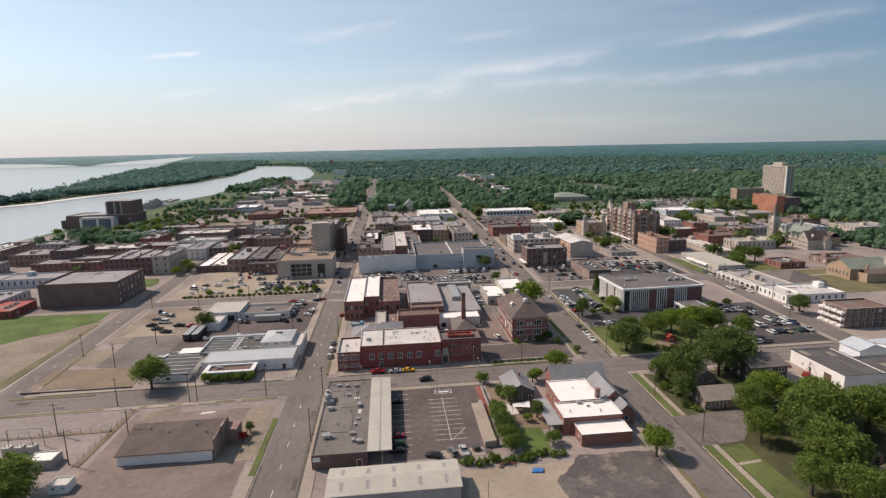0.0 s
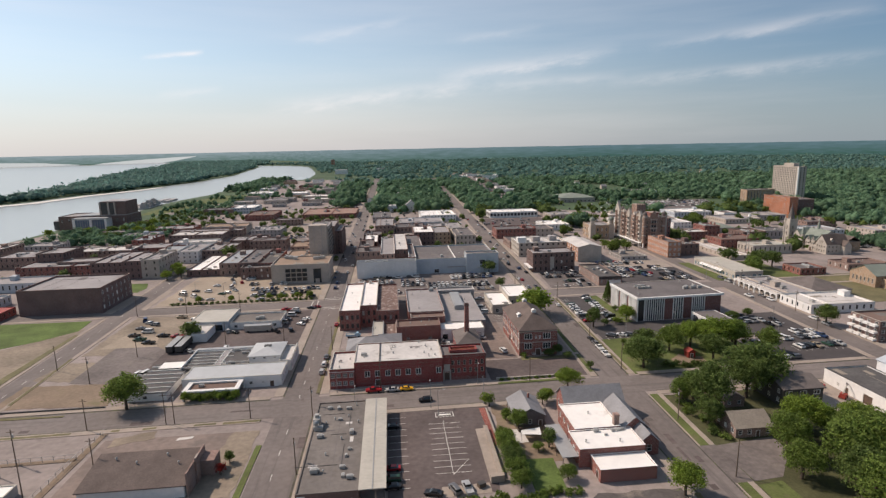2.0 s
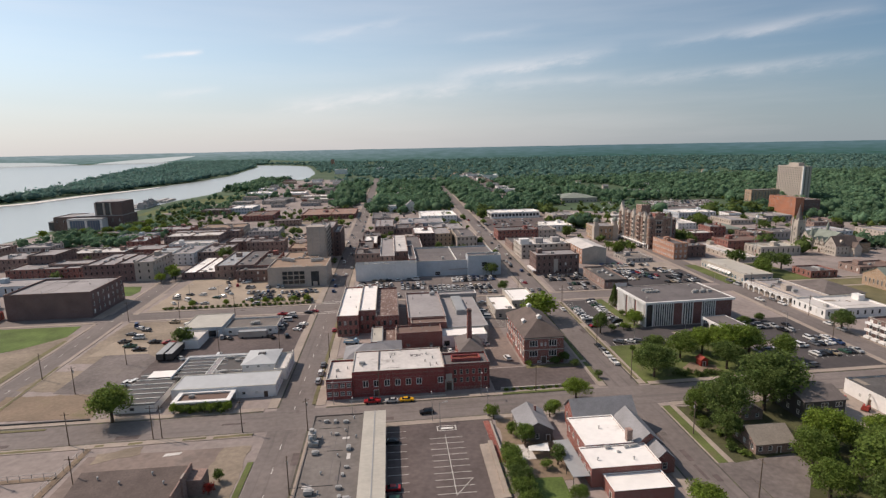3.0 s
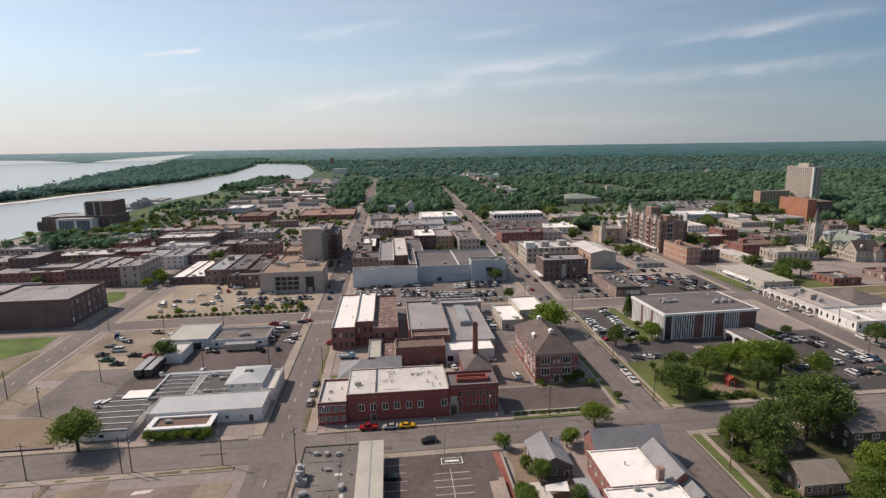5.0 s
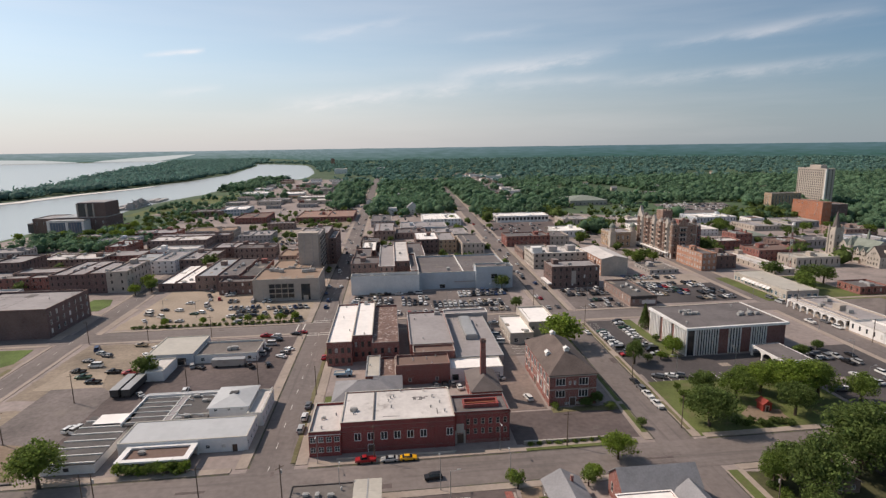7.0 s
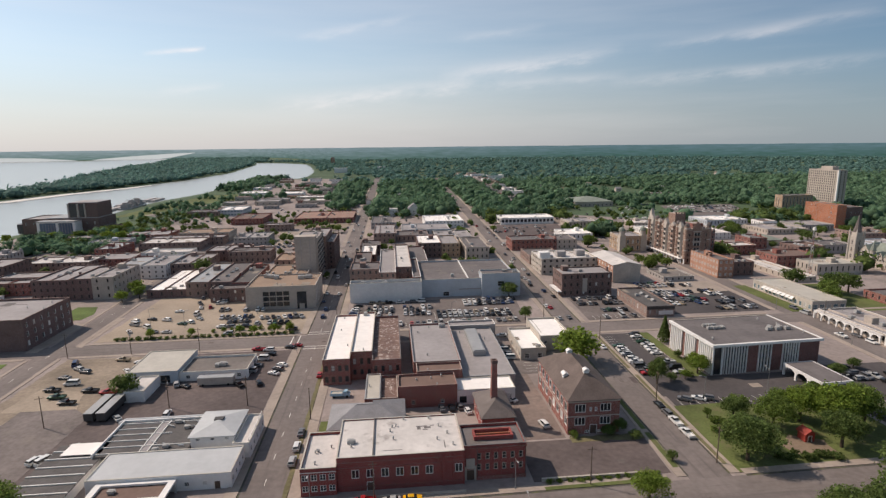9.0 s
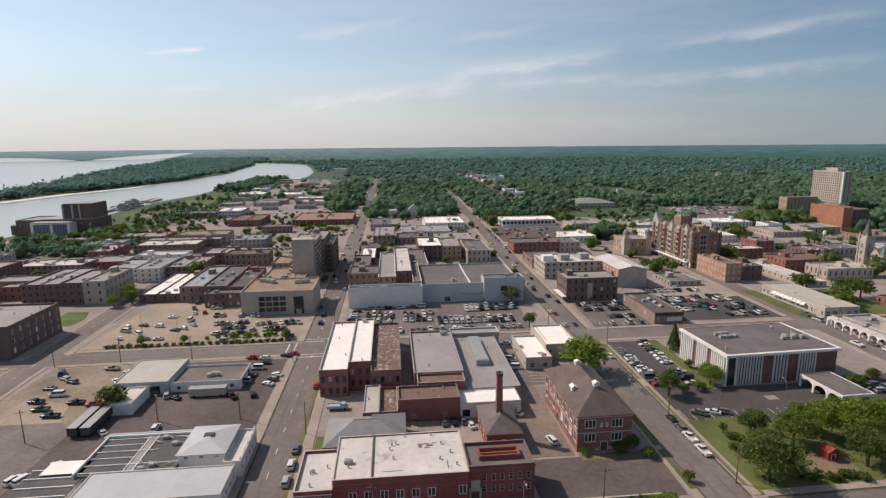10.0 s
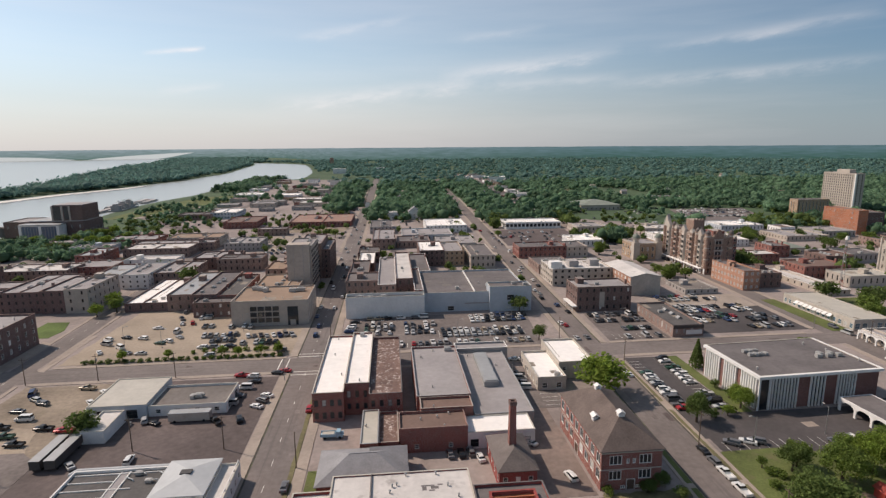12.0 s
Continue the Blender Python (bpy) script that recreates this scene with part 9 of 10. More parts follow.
for x, y, h, r, tone, where in (
    (-91, 196.5, 10.4, 7.4, "leaf", "beside the white works"),
    (61.8, 191.5, 6.6, 4.5, "bright", "at the street corner"),
    (31.5, 182, 4.6, 2.0, "leaf", "by the car park"),
    (96.5, 205, 10.8, 7.4, "dark", "on the corner lawn"),
    (71, 129.5, 7.4, 4.9, "bright", "beside the side street"),
    (101.5, 169, 13.5, 7.4, "dark", "beside the side street"),
    (96, 176, 7.5, 4, "leaf", "beside the side street"),
    (96.5, 161, 7.5, 4.6, "dark", "beside the side street"),
    (133, 217, 12.5, 7.6, "bright", "on the lawn"),
    (126, 223, 10, 5.5, "bright", "on the lawn"),
    (143, 218, 11, 6, "leaf", "on the lawn"),
    (115, 220, 9.2, 5.6, "leaf", "on the lawn"),
    (101, 212.5, 7.6, 4.4, "dark", "on the lawn"),
    (127, 208, 9.5, 5.6, "dark", "on the lawn"),
    (125.5, 181, 14.5, 11.4, "dark", "over the gardens"),
    (101, 178, 8.5, 5.2, "dark", "over the gardens"),
    (118, 130, 15, 9, "leaf", "in the gardens"),
    (132, 141, 10.1, 7.3, "leaf", "in the gardens"),
    (110, 113, 13.5, 8, "leaf", "in the gardens"),
    (139, 117, 13, 7.5, "dark", "in the gardens"),
    (144, 127, 10, 8, "leaf", "in the gardens"),
    (107.5, 142, 11, 5.6, "leaf", "in the gardens"),
):
    tree(x, y, h, r, tone, where)
for x, y, h, r, tone, where in (
    (149, 140, 6.0, 5.5, "leaf", "in the gardens"),
    (139, 154, 6.8, 5.1, "bright", "in the gardens"),
    (121.5, 154, 10.0, 6.4, "bright", "in the gardens"),
    (115, 149, 6.5, 4.2, "dark", "in the gardens"),
    (155, 122, 12, 7, "dark", "in the gardens"),
    (118, 98, 12, 7.5, "leaf", "in the gardens"),
    (135, 104, 12, 7.5, "leaf", "in the gardens"),
    (123, 136, 13, 8, "leaf", "in the gardens"),
    (138, 132, 13, 8, "leaf", "in the gardens"),
    (112, 122, 12, 7, "dark", "in the gardens"),
    (104, 132, 9, 5, "leaf", "in the gardens"),
    (126, 150, 7.9, 5.1, "leaf", "in the gardens"),
    (106, 101, 10, 6, "leaf", "in the gardens"),
    (119, 176, 12, 6.6, "dark", "in the gardens"),
    (148, 110, 12, 8, "dark", "in the gardens"),
    (168, 128, 12, 7, "leaf", "in the gardens"),
    (100, 108, 9, 5, "leaf", "in the front garden"),
    (73.0, 276.5, 12.0, 10.2, "bright", "behind the school"),
    (114.6, 260.5, 6.6, 4.6, "bright", "at the office corner"),
    (95.2, 253.6, 8.2, 3.9, "dark", "in the office car park"),
):
    tree(x, y, h, r, tone, where)
for x, y, h, r, tone, where in (
    (101.5, 255.5, 3.2, 2.2, "dark", "in the office car park"),
    (107.5, 256.5, 3.4, 2.2, "bright", "in the office car park"),
    (110.5, 258.5, 2.0, 1.6, "leaf", "in the office car park"),
    (67.8, 224.0, 4.2, 2.9, "dark", "at the school corner"),
    (99.0, 228.4, 3.4, 1.3, "leaf", "on the lawn as a sapling"),
    (108.8, 228.0, 6.4, 3.4, "leaf", "on the lawn"),
    (51.5, 182.5, 4.6, 2.8, "bright", "behind the chapel"),
    (118.5, 293.5, 9.5, 3.0, "conifer", "at the office lawn"),
    (115.4, 268, 3.2, 2.0, "dark", "by the office wall"),
    (115.2, 276, 3.2, 2.0, "dark", "by the office wall"),
    (122.5, 227, 7.5, 4.6, "leaf", "on the lawn edge"),
    (136, 228, 8, 5.0, "leaf", "on the lawn edge"),
    (147, 226, 8, 4.4, "leaf", "on the lawn edge"),
    (106, 226, 6.6, 3.8, "dark", "on the lawn edge"),
    (154, 213, 9, 5, "leaf", "on the lawn edge"),
    (164, 252, 5, 3.4, "dark", "by the office"),
    (169.5, 301, 6.4, 4.4, "leaf", "beside the avenue"),
    (176, 258, 4, 2.6, "dark", "by the lot"),
    (240, 372, 10, 6.8, "dark", "behind the glazed office"),
    (250, 354, 11, 7, "dark", "behind the glazed office"),
    (241, 346, 9.5, 6, "leaf", "behind the glazed office"),
    (236, 338, 8, 5, "leaf", "behind the glazed office"),
    (262, 356, 10, 6.5, "dark", "behind the glazed office"),
    (203, 240, 8.5, 5.4, "dark", "before the flats"),
    (232, 210, 8, 5, "leaf", "behind the flats"),
):
    tree(x, y, h, r, tone, where)
for x, y, h, r, tone, where in (
    (178, 428, 8, 5, "leaf", "on the hotel green"),
    (184, 436, 8, 5, "dark", "on the hotel green"),
    (190, 428, 7, 4.5, "leaf", "on the hotel green"),
    (176, 440, 7, 4, "leaf", "on the hotel green"),
    (244, 438, 9, 6, "dark", "beside the hotel"),
    (240, 455, 10, 6, "dark", "beside the hotel"),
    (66.5, 371, 8, 5, "dark", "beside the large car park"),
    (66, 331, 6, 3.6, "dark", "beside the large car park"),
    (-128, 452, 10.5, 6.2, "dark", "down town"),
    (-6, 512, 7, 4, "leaf", "down town"),
    (15, 500, 7, 4, "dark", "down town"),
    (-150, 404, 8, 4.6, "bright", "beside the sandy lot"),
    (-145, 396, 7, 4, "leaf", "beside the sandy lot"),
    (-152, 390, 6, 4, "bright", "beside the sandy lot"),
    (-93.5, 264.5, 7.8, 4.6, "dark", "by the white garage"),
    (-99.5, 134, 9.5, 7.0, "leaf", "beside the substation"),
    (-107, 121, 10, 7, "leaf", "beside the substation"),
    (-96.5, 129.5, 8, 5.5, "leaf", "beside the substation"),
    (-217, 262, 10, 7, "dark", "at the lawn"),
    (-46.5, 159, 3.6, 1.6, "dark", "at the garage front"),
):
    tree(x, y, h, r, tone, where)
for x, y, h, r, tone, where in (
    (31.6, 137.5, 5.0, 3.2, "leaf", "in the tall garden hedge"),
    (31.0, 141.5, 5.2, 3.2, "leaf", "in the tall garden hedge"),
    (31.2, 145.5, 5.6, 3.4, "dark", "in the tall garden hedge"),
    (31.4, 150.0, 5.4, 3.3, "leaf", "in the tall garden hedge"),
    (31.0, 154.5, 5.6, 3.2, "leaf", "in the tall garden hedge"),
    (31.6, 159.0, 4.6, 2.8, "leaf", "in the tall garden hedge"),
    (44.6, 139.5, 4.2, 2.6, "leaf", "by the carport"),
    (44.0, 155.0, 5.4, 2.4, "dark", "by the carport"),
    (40.5, 153.5, 2.8, 1.8, "leaf", "on the garden edge"),
    (30.4, 184.0, 4.0, 1.9, "bright", "by the car park corner"),
    (37.6, 165.5, 6, 2.8, "leaf", "by the small house"),
    (35, 172, 4, 2, "leaf", "by the small house"),
    (49.5, 181, 5, 2.4, "leaf", "by the small house"),
    (64, 222.5, 2.8, 2.6, "dark", "before the school"),
    (71, 219, 2.8, 2.2, "dark", "before the school"),
    (53.5, 222.2, 2.4, 1.6, "leaf", "before the school"),
    (76, 207, 3.2, 1.6, "dark", "at the school corner"),
):
    tree(x, y, h, r, tone, where)
tree(-47.3, 153.4, 3.4, 1.7, "red", "at the garage front")
for x in (-110, -92, -71, -64, -55, -48):
    tree(x, 326.6 + 0.03 * (x + 80), trng.uniform(4, 5.2), trng.uniform(1.8, 2.4), "bright", "on the edge of the sandy lot")
for i in range(26):
    tree(-124 + i * 3.1, 324.6, trng.uniform(1.3, 1.9), trng.uniform(1.2, 1.7), "dark", "in the hedge of the sandy lot")
for i in range(9):
    tree(-84 + i * 4.3, 331.5 + (i % 2), trng.uniform(1.4, 2.4), trng.uniform(1.0, 1.6), "leaf", "in the planting of the sandy lot")
for i in range(10):
    tree(-73 + i * 1.95, 199.4 + trng.uniform(-0.5, 0.3), trng.uniform(2.4, 3.8), trng.uniform(1.5, 2.2), "leaf" if i % 3 else "bright", "before the white entrance")
for i in range(15):
    tree(17 + i * 2.0 + trng.uniform(-0.5, 0.5), 132.6 + trng.uniform(-1.2, 1.2) + (1.5 if i > 9 else 0), trng.uniform(1.6, 2.6), trng.uniform(1.2, 1.7), "leaf", "in the church hedge")
for i in range(12):
    tree(40 + i * 2.6, 201.6, trng.uniform(0.8, 1.2), trng.uniform(0.9, 1.4), "leaf", "in the school-yard hedge")
for i in range(8):
    tree(106 + i * 2.2, 203.5 + trng.uniform(-1, 3), trng.uniform(1.4, 2.4), trng.uniform(1.3, 2.0), "dark", "in the corner hedge")
for i in range(11):
    tree(93.5 + trng.uniform(0, 4), 153 + i * 2.7, trng.uniform(1.6, 3.4), trng.uniform(1.3, 2.2), trng.choice(("leaf", "dark")), "beside the side street")
for i in range(7):
    tree(97 + trng.uniform(0, 10), 214 + i * 2.0, trng.uniform(1.2, 2.2), trng.uniform(1.2, 2.0), "leaf", "on the lawn")
for i in range(12):
    tree(trng.uniform(-350, -235), trng.uniform(575, 660), trng.uniform(7, 11), trng.uniform(4.5, 7), trng.choice(("leaf", "leaf", "bright")), "on the river terrace")
for i in range(34):
    y = trng.uniform(640, 830)
    tree(trng.uniform(-290, -190) - (y - 640) * 0.1, y, trng.uniform(3.5, 6.5), trng.uniform(2.5, 4.2), "dark", "by the river road")
for i in range(8):
    tree(trng.choice((-52, 70, 102)) + trng.uniform(-2, 2) + 0, trng.uniform(545, 720), trng.uniform(5, 8), trng.uniform(3, 4.5), "leaf", "along a street")
for i in range(26):
    tree(trng.uniform(160, 440), trng.uniform(500, 640), trng.uniform(6, 10), trng.uniform(3.5, 6), trng.choice(("leaf", "dark")), "among the shops")

# ---------------- woods: uncountable crowns ----------------
def woods(name, label, pts, size, seed, lobes=3, material=None, tufts=0, lift=0.8, flat=0.95):
    """Many crowns in one mesh: uneven lobes, with ragged sprays standing off them."""
    r = np.random.default_rng(seed)
    pts = np.asarray(pts)
    n = len(pts)
    vs, fs = [], []
    grow = 0.55 + 0.85 * r.random(n) ** 1.6
    base = np.stack([pts[:, 0], pts[:, 1], size * grow * lift], 1)
    for k in range(lobes):
        s = size * grow * ((0.5 + 0.3 * r.random(n)) if k == 0 else (0.3 + 0.3 * r.random(n)))
        off = r.normal(size=(n, 3)) * (size * grow)[:, None] * (0.0 if k == 0 else 0.5) * np.array([1, 1, 0.6])
        cen = base + off
        jit = 0.65 + 0.7 * r.random((n, 12, 1))
        v = cen[:, None] + ICO_V[None] * s[:, None, None] * jit * np.array([1, 1, flat])
        o = sum(len(q) for q in vs)
        fs.append((ICO_F[None] + (np.arange(n) * 12)[:, None, None] + o).reshape(-1, 3))
        vs.append(v.reshape(-1, 3))
    if tufts:
        d = r.normal(size=(n, tufts, 3))
        d /= np.linalg.norm(d, axis=2)[..., None]
        d[..., 2] = np.abs(d[..., 2]) * 1.1 - 0.2
        p = base[:, None] + d * (size * grow * 0.72)[:, None, None] * (0.75 + 0.6 * r.random((n, tufts, 1)))
        w = 0.09 + 0.5 / (tufts + 6)
        a = r.normal(size=(n, tufts, 3)) * size * w
        b = r.normal(size=(n, tufts, 3)) * size * w
        q = np.stack([p - a - b * 0.5, p + a * 0.5 - b, p + a + b * 0.6, p - a * 0.4 + b], 2).reshape(-1, 3)
        o = sum(len(k) for k in vs)
        quads = np.arange(n * tufts * 4).reshape(-1, 4) + o
        fs.append(quads[:, [0, 1, 2]])
        fs.append(quads[:, [0, 2, 3]])
        vs.append(q)
    v, f = np.concatenate(vs), np.concatenate(fs)
    m = bpy.data.meshes.new(name)
    m.from_pydata(v.tolist(), [], f.tolist())
    m.materials.append(material or HAZED_CANOPY)
    m.polygons.foreach_set("use_smooth", [True] * (n * lobes * 20) + [False] * (len(m.polygons) - n * lobes * 20))
    tagged(new(name, m), label, "woods", kind="stuff")


def wood_points(n, x0, x1, y0, y1, seed):
    r = np.random.default_rng(seed)
    x, y = r.uniform(x0, x1, n), r.uniform(y0, y1, n)
    ok = np.abs(x) < (y + 60) * 0.92 + 60
    ok &= inside_river(x, y) < -14
    ok &= ~((np.abs(x + 33) < 12) & (y < 1500))
    ok &= ~((np.abs(x - 80.2 - 0.03 * (y - 130)) < 11) & (y < 1150))
    edge = np.interp(x, [-900, -300, -215, -170, -130, -45, -40, 75, 90, 180, 300, 330, 480, 560, 900], [620, 1050, 1020, 960, 830, 800, 762, 752, 700, 700, 850, 650, 640, 640, 560])
    ok &= (y > edge) | ((y > 560) & (x > 560))
    ok &= ~((x > 332) & (x < 478) & (y > 648) & (y < 796))
    for a, b, c, d in FOOT:
        ok &= ~((x > a - 4) & (x < b + 4) & (y > c - 4) & (y < d + 4))
    ok &= ~((x < -0.045 * y - 48) & (x > -400) & (y < 1900) & (r.random(n) > 0.05))
    bend = np.interp(y, [900, 1430, 1760], [198, 219.5, 211])
    ok &= ~((np.abs(x - bend) < 27) & (y > 880) & (y < 1740) & (r.random(n) > 0.06))
    ok &= ~((x > 304) & (x < 346) & (y > 900) & (y < 1132))
    clear = np.array([noise.noise((a * 0.006, b * 0.006, 2.0)) for a, b in zip(x, y)])
    ok &= clear < 0.47
    return np.stack([x[ok], y[ok]], 1)


woods("near_woods", "dense green town trees beyond the rooftops", wood_points(9000, -420, 1250, 560, 1320, 1), 7.6, 3, 2, None, 26, 0.75, 0.8)
woods("far_woods", "continuous green woodland to the horizon", wood_points(18000, -2300, 3300, 1250, 3300, 2), 9.6, 4, 1, FAR_HAZED_CANOPY, 11, 0.6, 0.55)
r_is = np.random.default_rng(9)
ix, iy = r_is.uniform(-1500, -500, 12500), r_is.uniform(980, 4200, 12500)
nx, ny = r_is.uniform(-760, -480, 1500), r_is.uniform(940, 1700, 1500)
ix, iy = np.concatenate([ix, nx]), np.concatenate([iy, ny])
ok_is = (inside_river(ix, iy) < -10) & (ix < -500) & (ix < -0.18 * iy - 120)
woods("island_woods", "dark woodland covering the long river island", np.stack([ix[ok_is], iy[ok_is]], 1), 10.5, 6, 1, FAR_HAZED_CANOPY, 7, 0.55, 0.7)
bx, by = r_is.uniform(-345, -270, 260), r_is.uniform(1180, 1560, 260)
woods("bank_woods", "low trees along the near river bank", np.stack([bx, by], 1), 7.0, 8, 2, tufts=20)
tx, ty = r_is.uniform(-345, -225, 420), r_is.uniform(540, 648, 420)
tk = (ty > 545 + (tx + 345) * -0.05) & ~((tx < -298) & (ty > 628))
woods("terrace_woods", "band of green trees before the riverside centre", np.stack([tx[tk], ty[tk]], 1)[::2], 4.4, 12, 2, HAZED_CANOPY, 60)
tx, ty = r_is.uniform(-330, -195, 330), r_is.uniform(690, 860, 330)
tk = inside_river(tx, ty) < -30
woods("terrace_woods", "scattered green trees along the river road", np.stack([tx[tk], ty[tk]], 1)[::4], 3.2, 13, 2, HAZED_CANOPY, 40)
gx, gy = r_is.uniform(380, 640, 900), r_is.uniform(360, 660, 900)
tk = (gx > 470) | (gy > 605) | (gy < 430)
for a, b, c, d in FOOT:
    tk &= ~((gx > a - 4) & (gx < b + 4) & (gy > c - 4) & (gy < d + 4))
woods("garden_woods", "leafy gardens beside the stone church", np.stack([gx[tk], gy[tk]], 1), 5.6, 14, 3, tufts=40)
# trees and parked cars in the gaps between the far buildings
def open_ground(n, x0, x1, y0, y1, seed, gap, road_gap):
    r = np.random.default_rng(seed)
    x, y = r.uniform(x0, x1, n), r.uniform(y0, y1, n)
    ok = inside_river(x, y) < -25
    for a, b, c, d in FOOT:
        ok &= ~((x > a - gap) & (x < b + gap) & (y > c - gap) & (y < d + gap))
    for c, half in ((x + 33, 6), (x - B_X(y), 6), (x - D_X(y), 5.5), (x - Z_X(y), 5), (y - 538, 6), (y - C2_Y(x), 6.5)):
        ok &= np.abs(c) > half + road_gap
    return np.stack([x[ok], y[ok]], 1), r


tree_pts, _ = open_ground(900, -300, 520, 400, 800, 61, 3.5, 3.0)
tree_pts = np.array([p for p in tree_pts if not any(a < p[0] < b and c < p[1] < d for a, b, c, d in ((-134, -42, 320, 405), (90, 200, 320, 395), (-24, 75, 320, 380), (96, 182, 558, 648), (330, 480, 650, 800)))])
woods("street_trees", "scattered green trees between the town buildings", tree_pts, 3.5, 62, 2, LEAF_DARK, 60)
grove = np.random.default_rng(71)
grove_pts = np.concatenate([np.stack([grove.uniform(a, b, k), grove.uniform(c, d, k)], 1) for a, b, c, d, k in (
    (86, 124, 655, 700, 26), (172, 212, 562, 590, 20), (190, 206, 650, 720, 14), (365, 450, 600, 650, 46), (252, 275, 455, 486, 8), (292, 315, 398, 430, 12))])
grove_pts = np.array([p for p in grove_pts if not any(a - 2 < p[0] < b + 2 and c - 2 < p[1] < d + 2 for a, b, c, d in FOOT) and abs(p[0] - B_X(p[1])) > 11])
woods("town_groves", "tall dark green trees in groups between the town buildings", grove_pts, 7.0, 72, 3, LEAF_DARK, 60)
tall_pts = np.concatenate([np.stack([grove.uniform(a, b, k), grove.uniform(c, d, k)], 1) for a, b, c, d, k in (
    (89, 112, 655, 870, 46), (-95, -46, 850, 1000, 44), (-20, 68, 760, 815, 40), (-24, -6, 722, 752, 5), (12, 19, 724, 744, 3), (40, 68, 722, 752, 9), (176, 208, 560, 578, 8), (112, 150, 690, 760, 22), (440, 520, 560, 640, 30), (236, 300, 860, 905, 16))])
tall_pts = np.array([p for p in tall_pts if not any(a - 4 < p[0] < b + 4 and c - 4 < p[1] < d + 4 for a, b, c, d in FOOT) and abs(p[0] - B_X(p[1])) > 11])
woods("tall_groves", "tall broad dark green trees standing over the town edge", tall_pts, 8.6, 73, 3, HAZED_CANOPY, 70)
bank = np.random.default_rng(75)
bank_pts = np.stack([bank.uniform(-330, -200, 240), bank.uniform(800, 1060, 240)], 1)
bank_pts = np.array([p for p in bank_pts if inside_river(*p) < -22 and not any(a - 3 < p[0] < b + 3 and c - 3 < p[1] < d + 3 for a, b, c, d in FOOT) and noise.noise((p[0] * 0.02, p[1] * 0.012, 5.0)) > 0.0])
woods("bank_shrubs", "loose shrubs and small trees over the river field", bank_pts, 4.6, 76, 2, HAZED_CANOPY, 40)
spots_c, rc = open_ground(900, -290, 440, 540, 860, 63, 8.0, 3.0)
lump, pale = Shape(), Shape()
for x, y in spots_c[:330]:
    x, y = round(x / 3.0) * 3.0, round(y / 11.0) * 11.0 + 2.0
    s = pale if rc.random() < 0.45 else lump
    h = rc.uniform(1.35, 1.75)
    s.box(x - 0.9, x + 0.9, y - 2.2, y + 2.2, 0.06, 0.85).box(x - 0.75, x + 0.75, y - 1.2, y + 1.1, 0.85, h)
solid("far_parked_cars", lump, CAR_DARK, "many dark cars parked far off in the town lots", "cars", "stuff")
solid("far_parked_cars", pale, CAR_PALE, "many pale cars parked far off in the town lots", "cars", "stuff")

# bare sand bar along the island
solid("sand_bar", Shape().prism([(-716, 962), (-690, 1000), (-650, 1060), (-632, 1200), (-584, 1340), (-566, 1420), (-556, 1420), (-564, 1335), (-610, 1190), (-628, 1045), (-672, 985), (-700, 950)][::-1], -3.5, -1.2), PALE_SAND, "narrow pale sand bar along the island", "sand bar", "structure")

# ---------------- small houses under the far trees ----------------
hrng = random.Random(31)
cottages = []
for wl_m, rf in ((WHITE, SHINGLE), (BUFF, SHINGLE_GREY), (BUFF, BROWN_SHINGLE), (WHITE, TAN_SHINGLE)):
    cottages.append(building("cottage", "small pale house among the town trees", -5, 5, -4, 4, 5.2, wl_m, rf, {"S": [(2, 1.2, 1.2, 2.8)]}, pitched="x", rise=3.0, category="house", group="houses under the far trees"))
spots = []
for i in range(48):
    y = hrng.uniform(720, 1500)
    spots.append((hrng.choice((hrng.uniform(-100, 60), hrng.uniform(110, 700), hrng.uniform(150, 900))), y))
for i, c in enumerate(cottages):
    c.matrix_basis = pose(*spots[i], 0.05, 0, 0, hrng.choice((0, 90)))
for i in range(len(cottages), len(spots)):
    copy_thing(cottages[i % len(cottages)], pose(*spots[i], 0.05, 0, 0, hrng.choice((0, 90))))
building("white_house", "tall white house with steep gable", 22, 36, 742, 756, 9, WHITE, SHINGLE_GREY, {"S": [(3, 1.2, 1.4, 3), (3, 1.2, 4.6, 6.2)]}, pitched="y", rise=6, category="house")
building("white_house", "white square house by the street", -2, 9, 742, 754, 9, WHITE, WHITE_ROOF, {"S": [(3, 1.2, 1.4, 3), (3, 1.2, 4.6, 6.2)]}, category="house")
for x0, x1, y0, y1, h, roof in ((-260, -215, 1040, 1080, 7, WHITE_ROOF), (-190, -150, 1020, 1060, 7, WHITE_ROOF), (-130, -90, 900, 930, 6, PALE_ROOF), (-150, -100, 960, 985, 6, WHITE_ROOF), (-90, -50, 860, 900, 6, GREY_ROOF), (-200, -165, 900, 940, 6, GREY_ROOF), (240, 300, 1440, 1480, 8, WHITE_ROOF), (470, 520, 1300, 1340, 8, WHITE_ROOF), (-178, -138, 1860, 1890, 15, WHITE_ROOF), (-44, -16, 2010, 2040, 12, WHITE_ROOF), (400, 440, 870, 900, 8, BROWN_ROOF)):
    building("distant_store", "low distant store with flat roof among trees", x0, x1, y0, y1, h, WHITE if h > 6 else BUFF, roof, {"S": [(4, 2.0, 1.5, 3.5)]}, category="store", units=1)
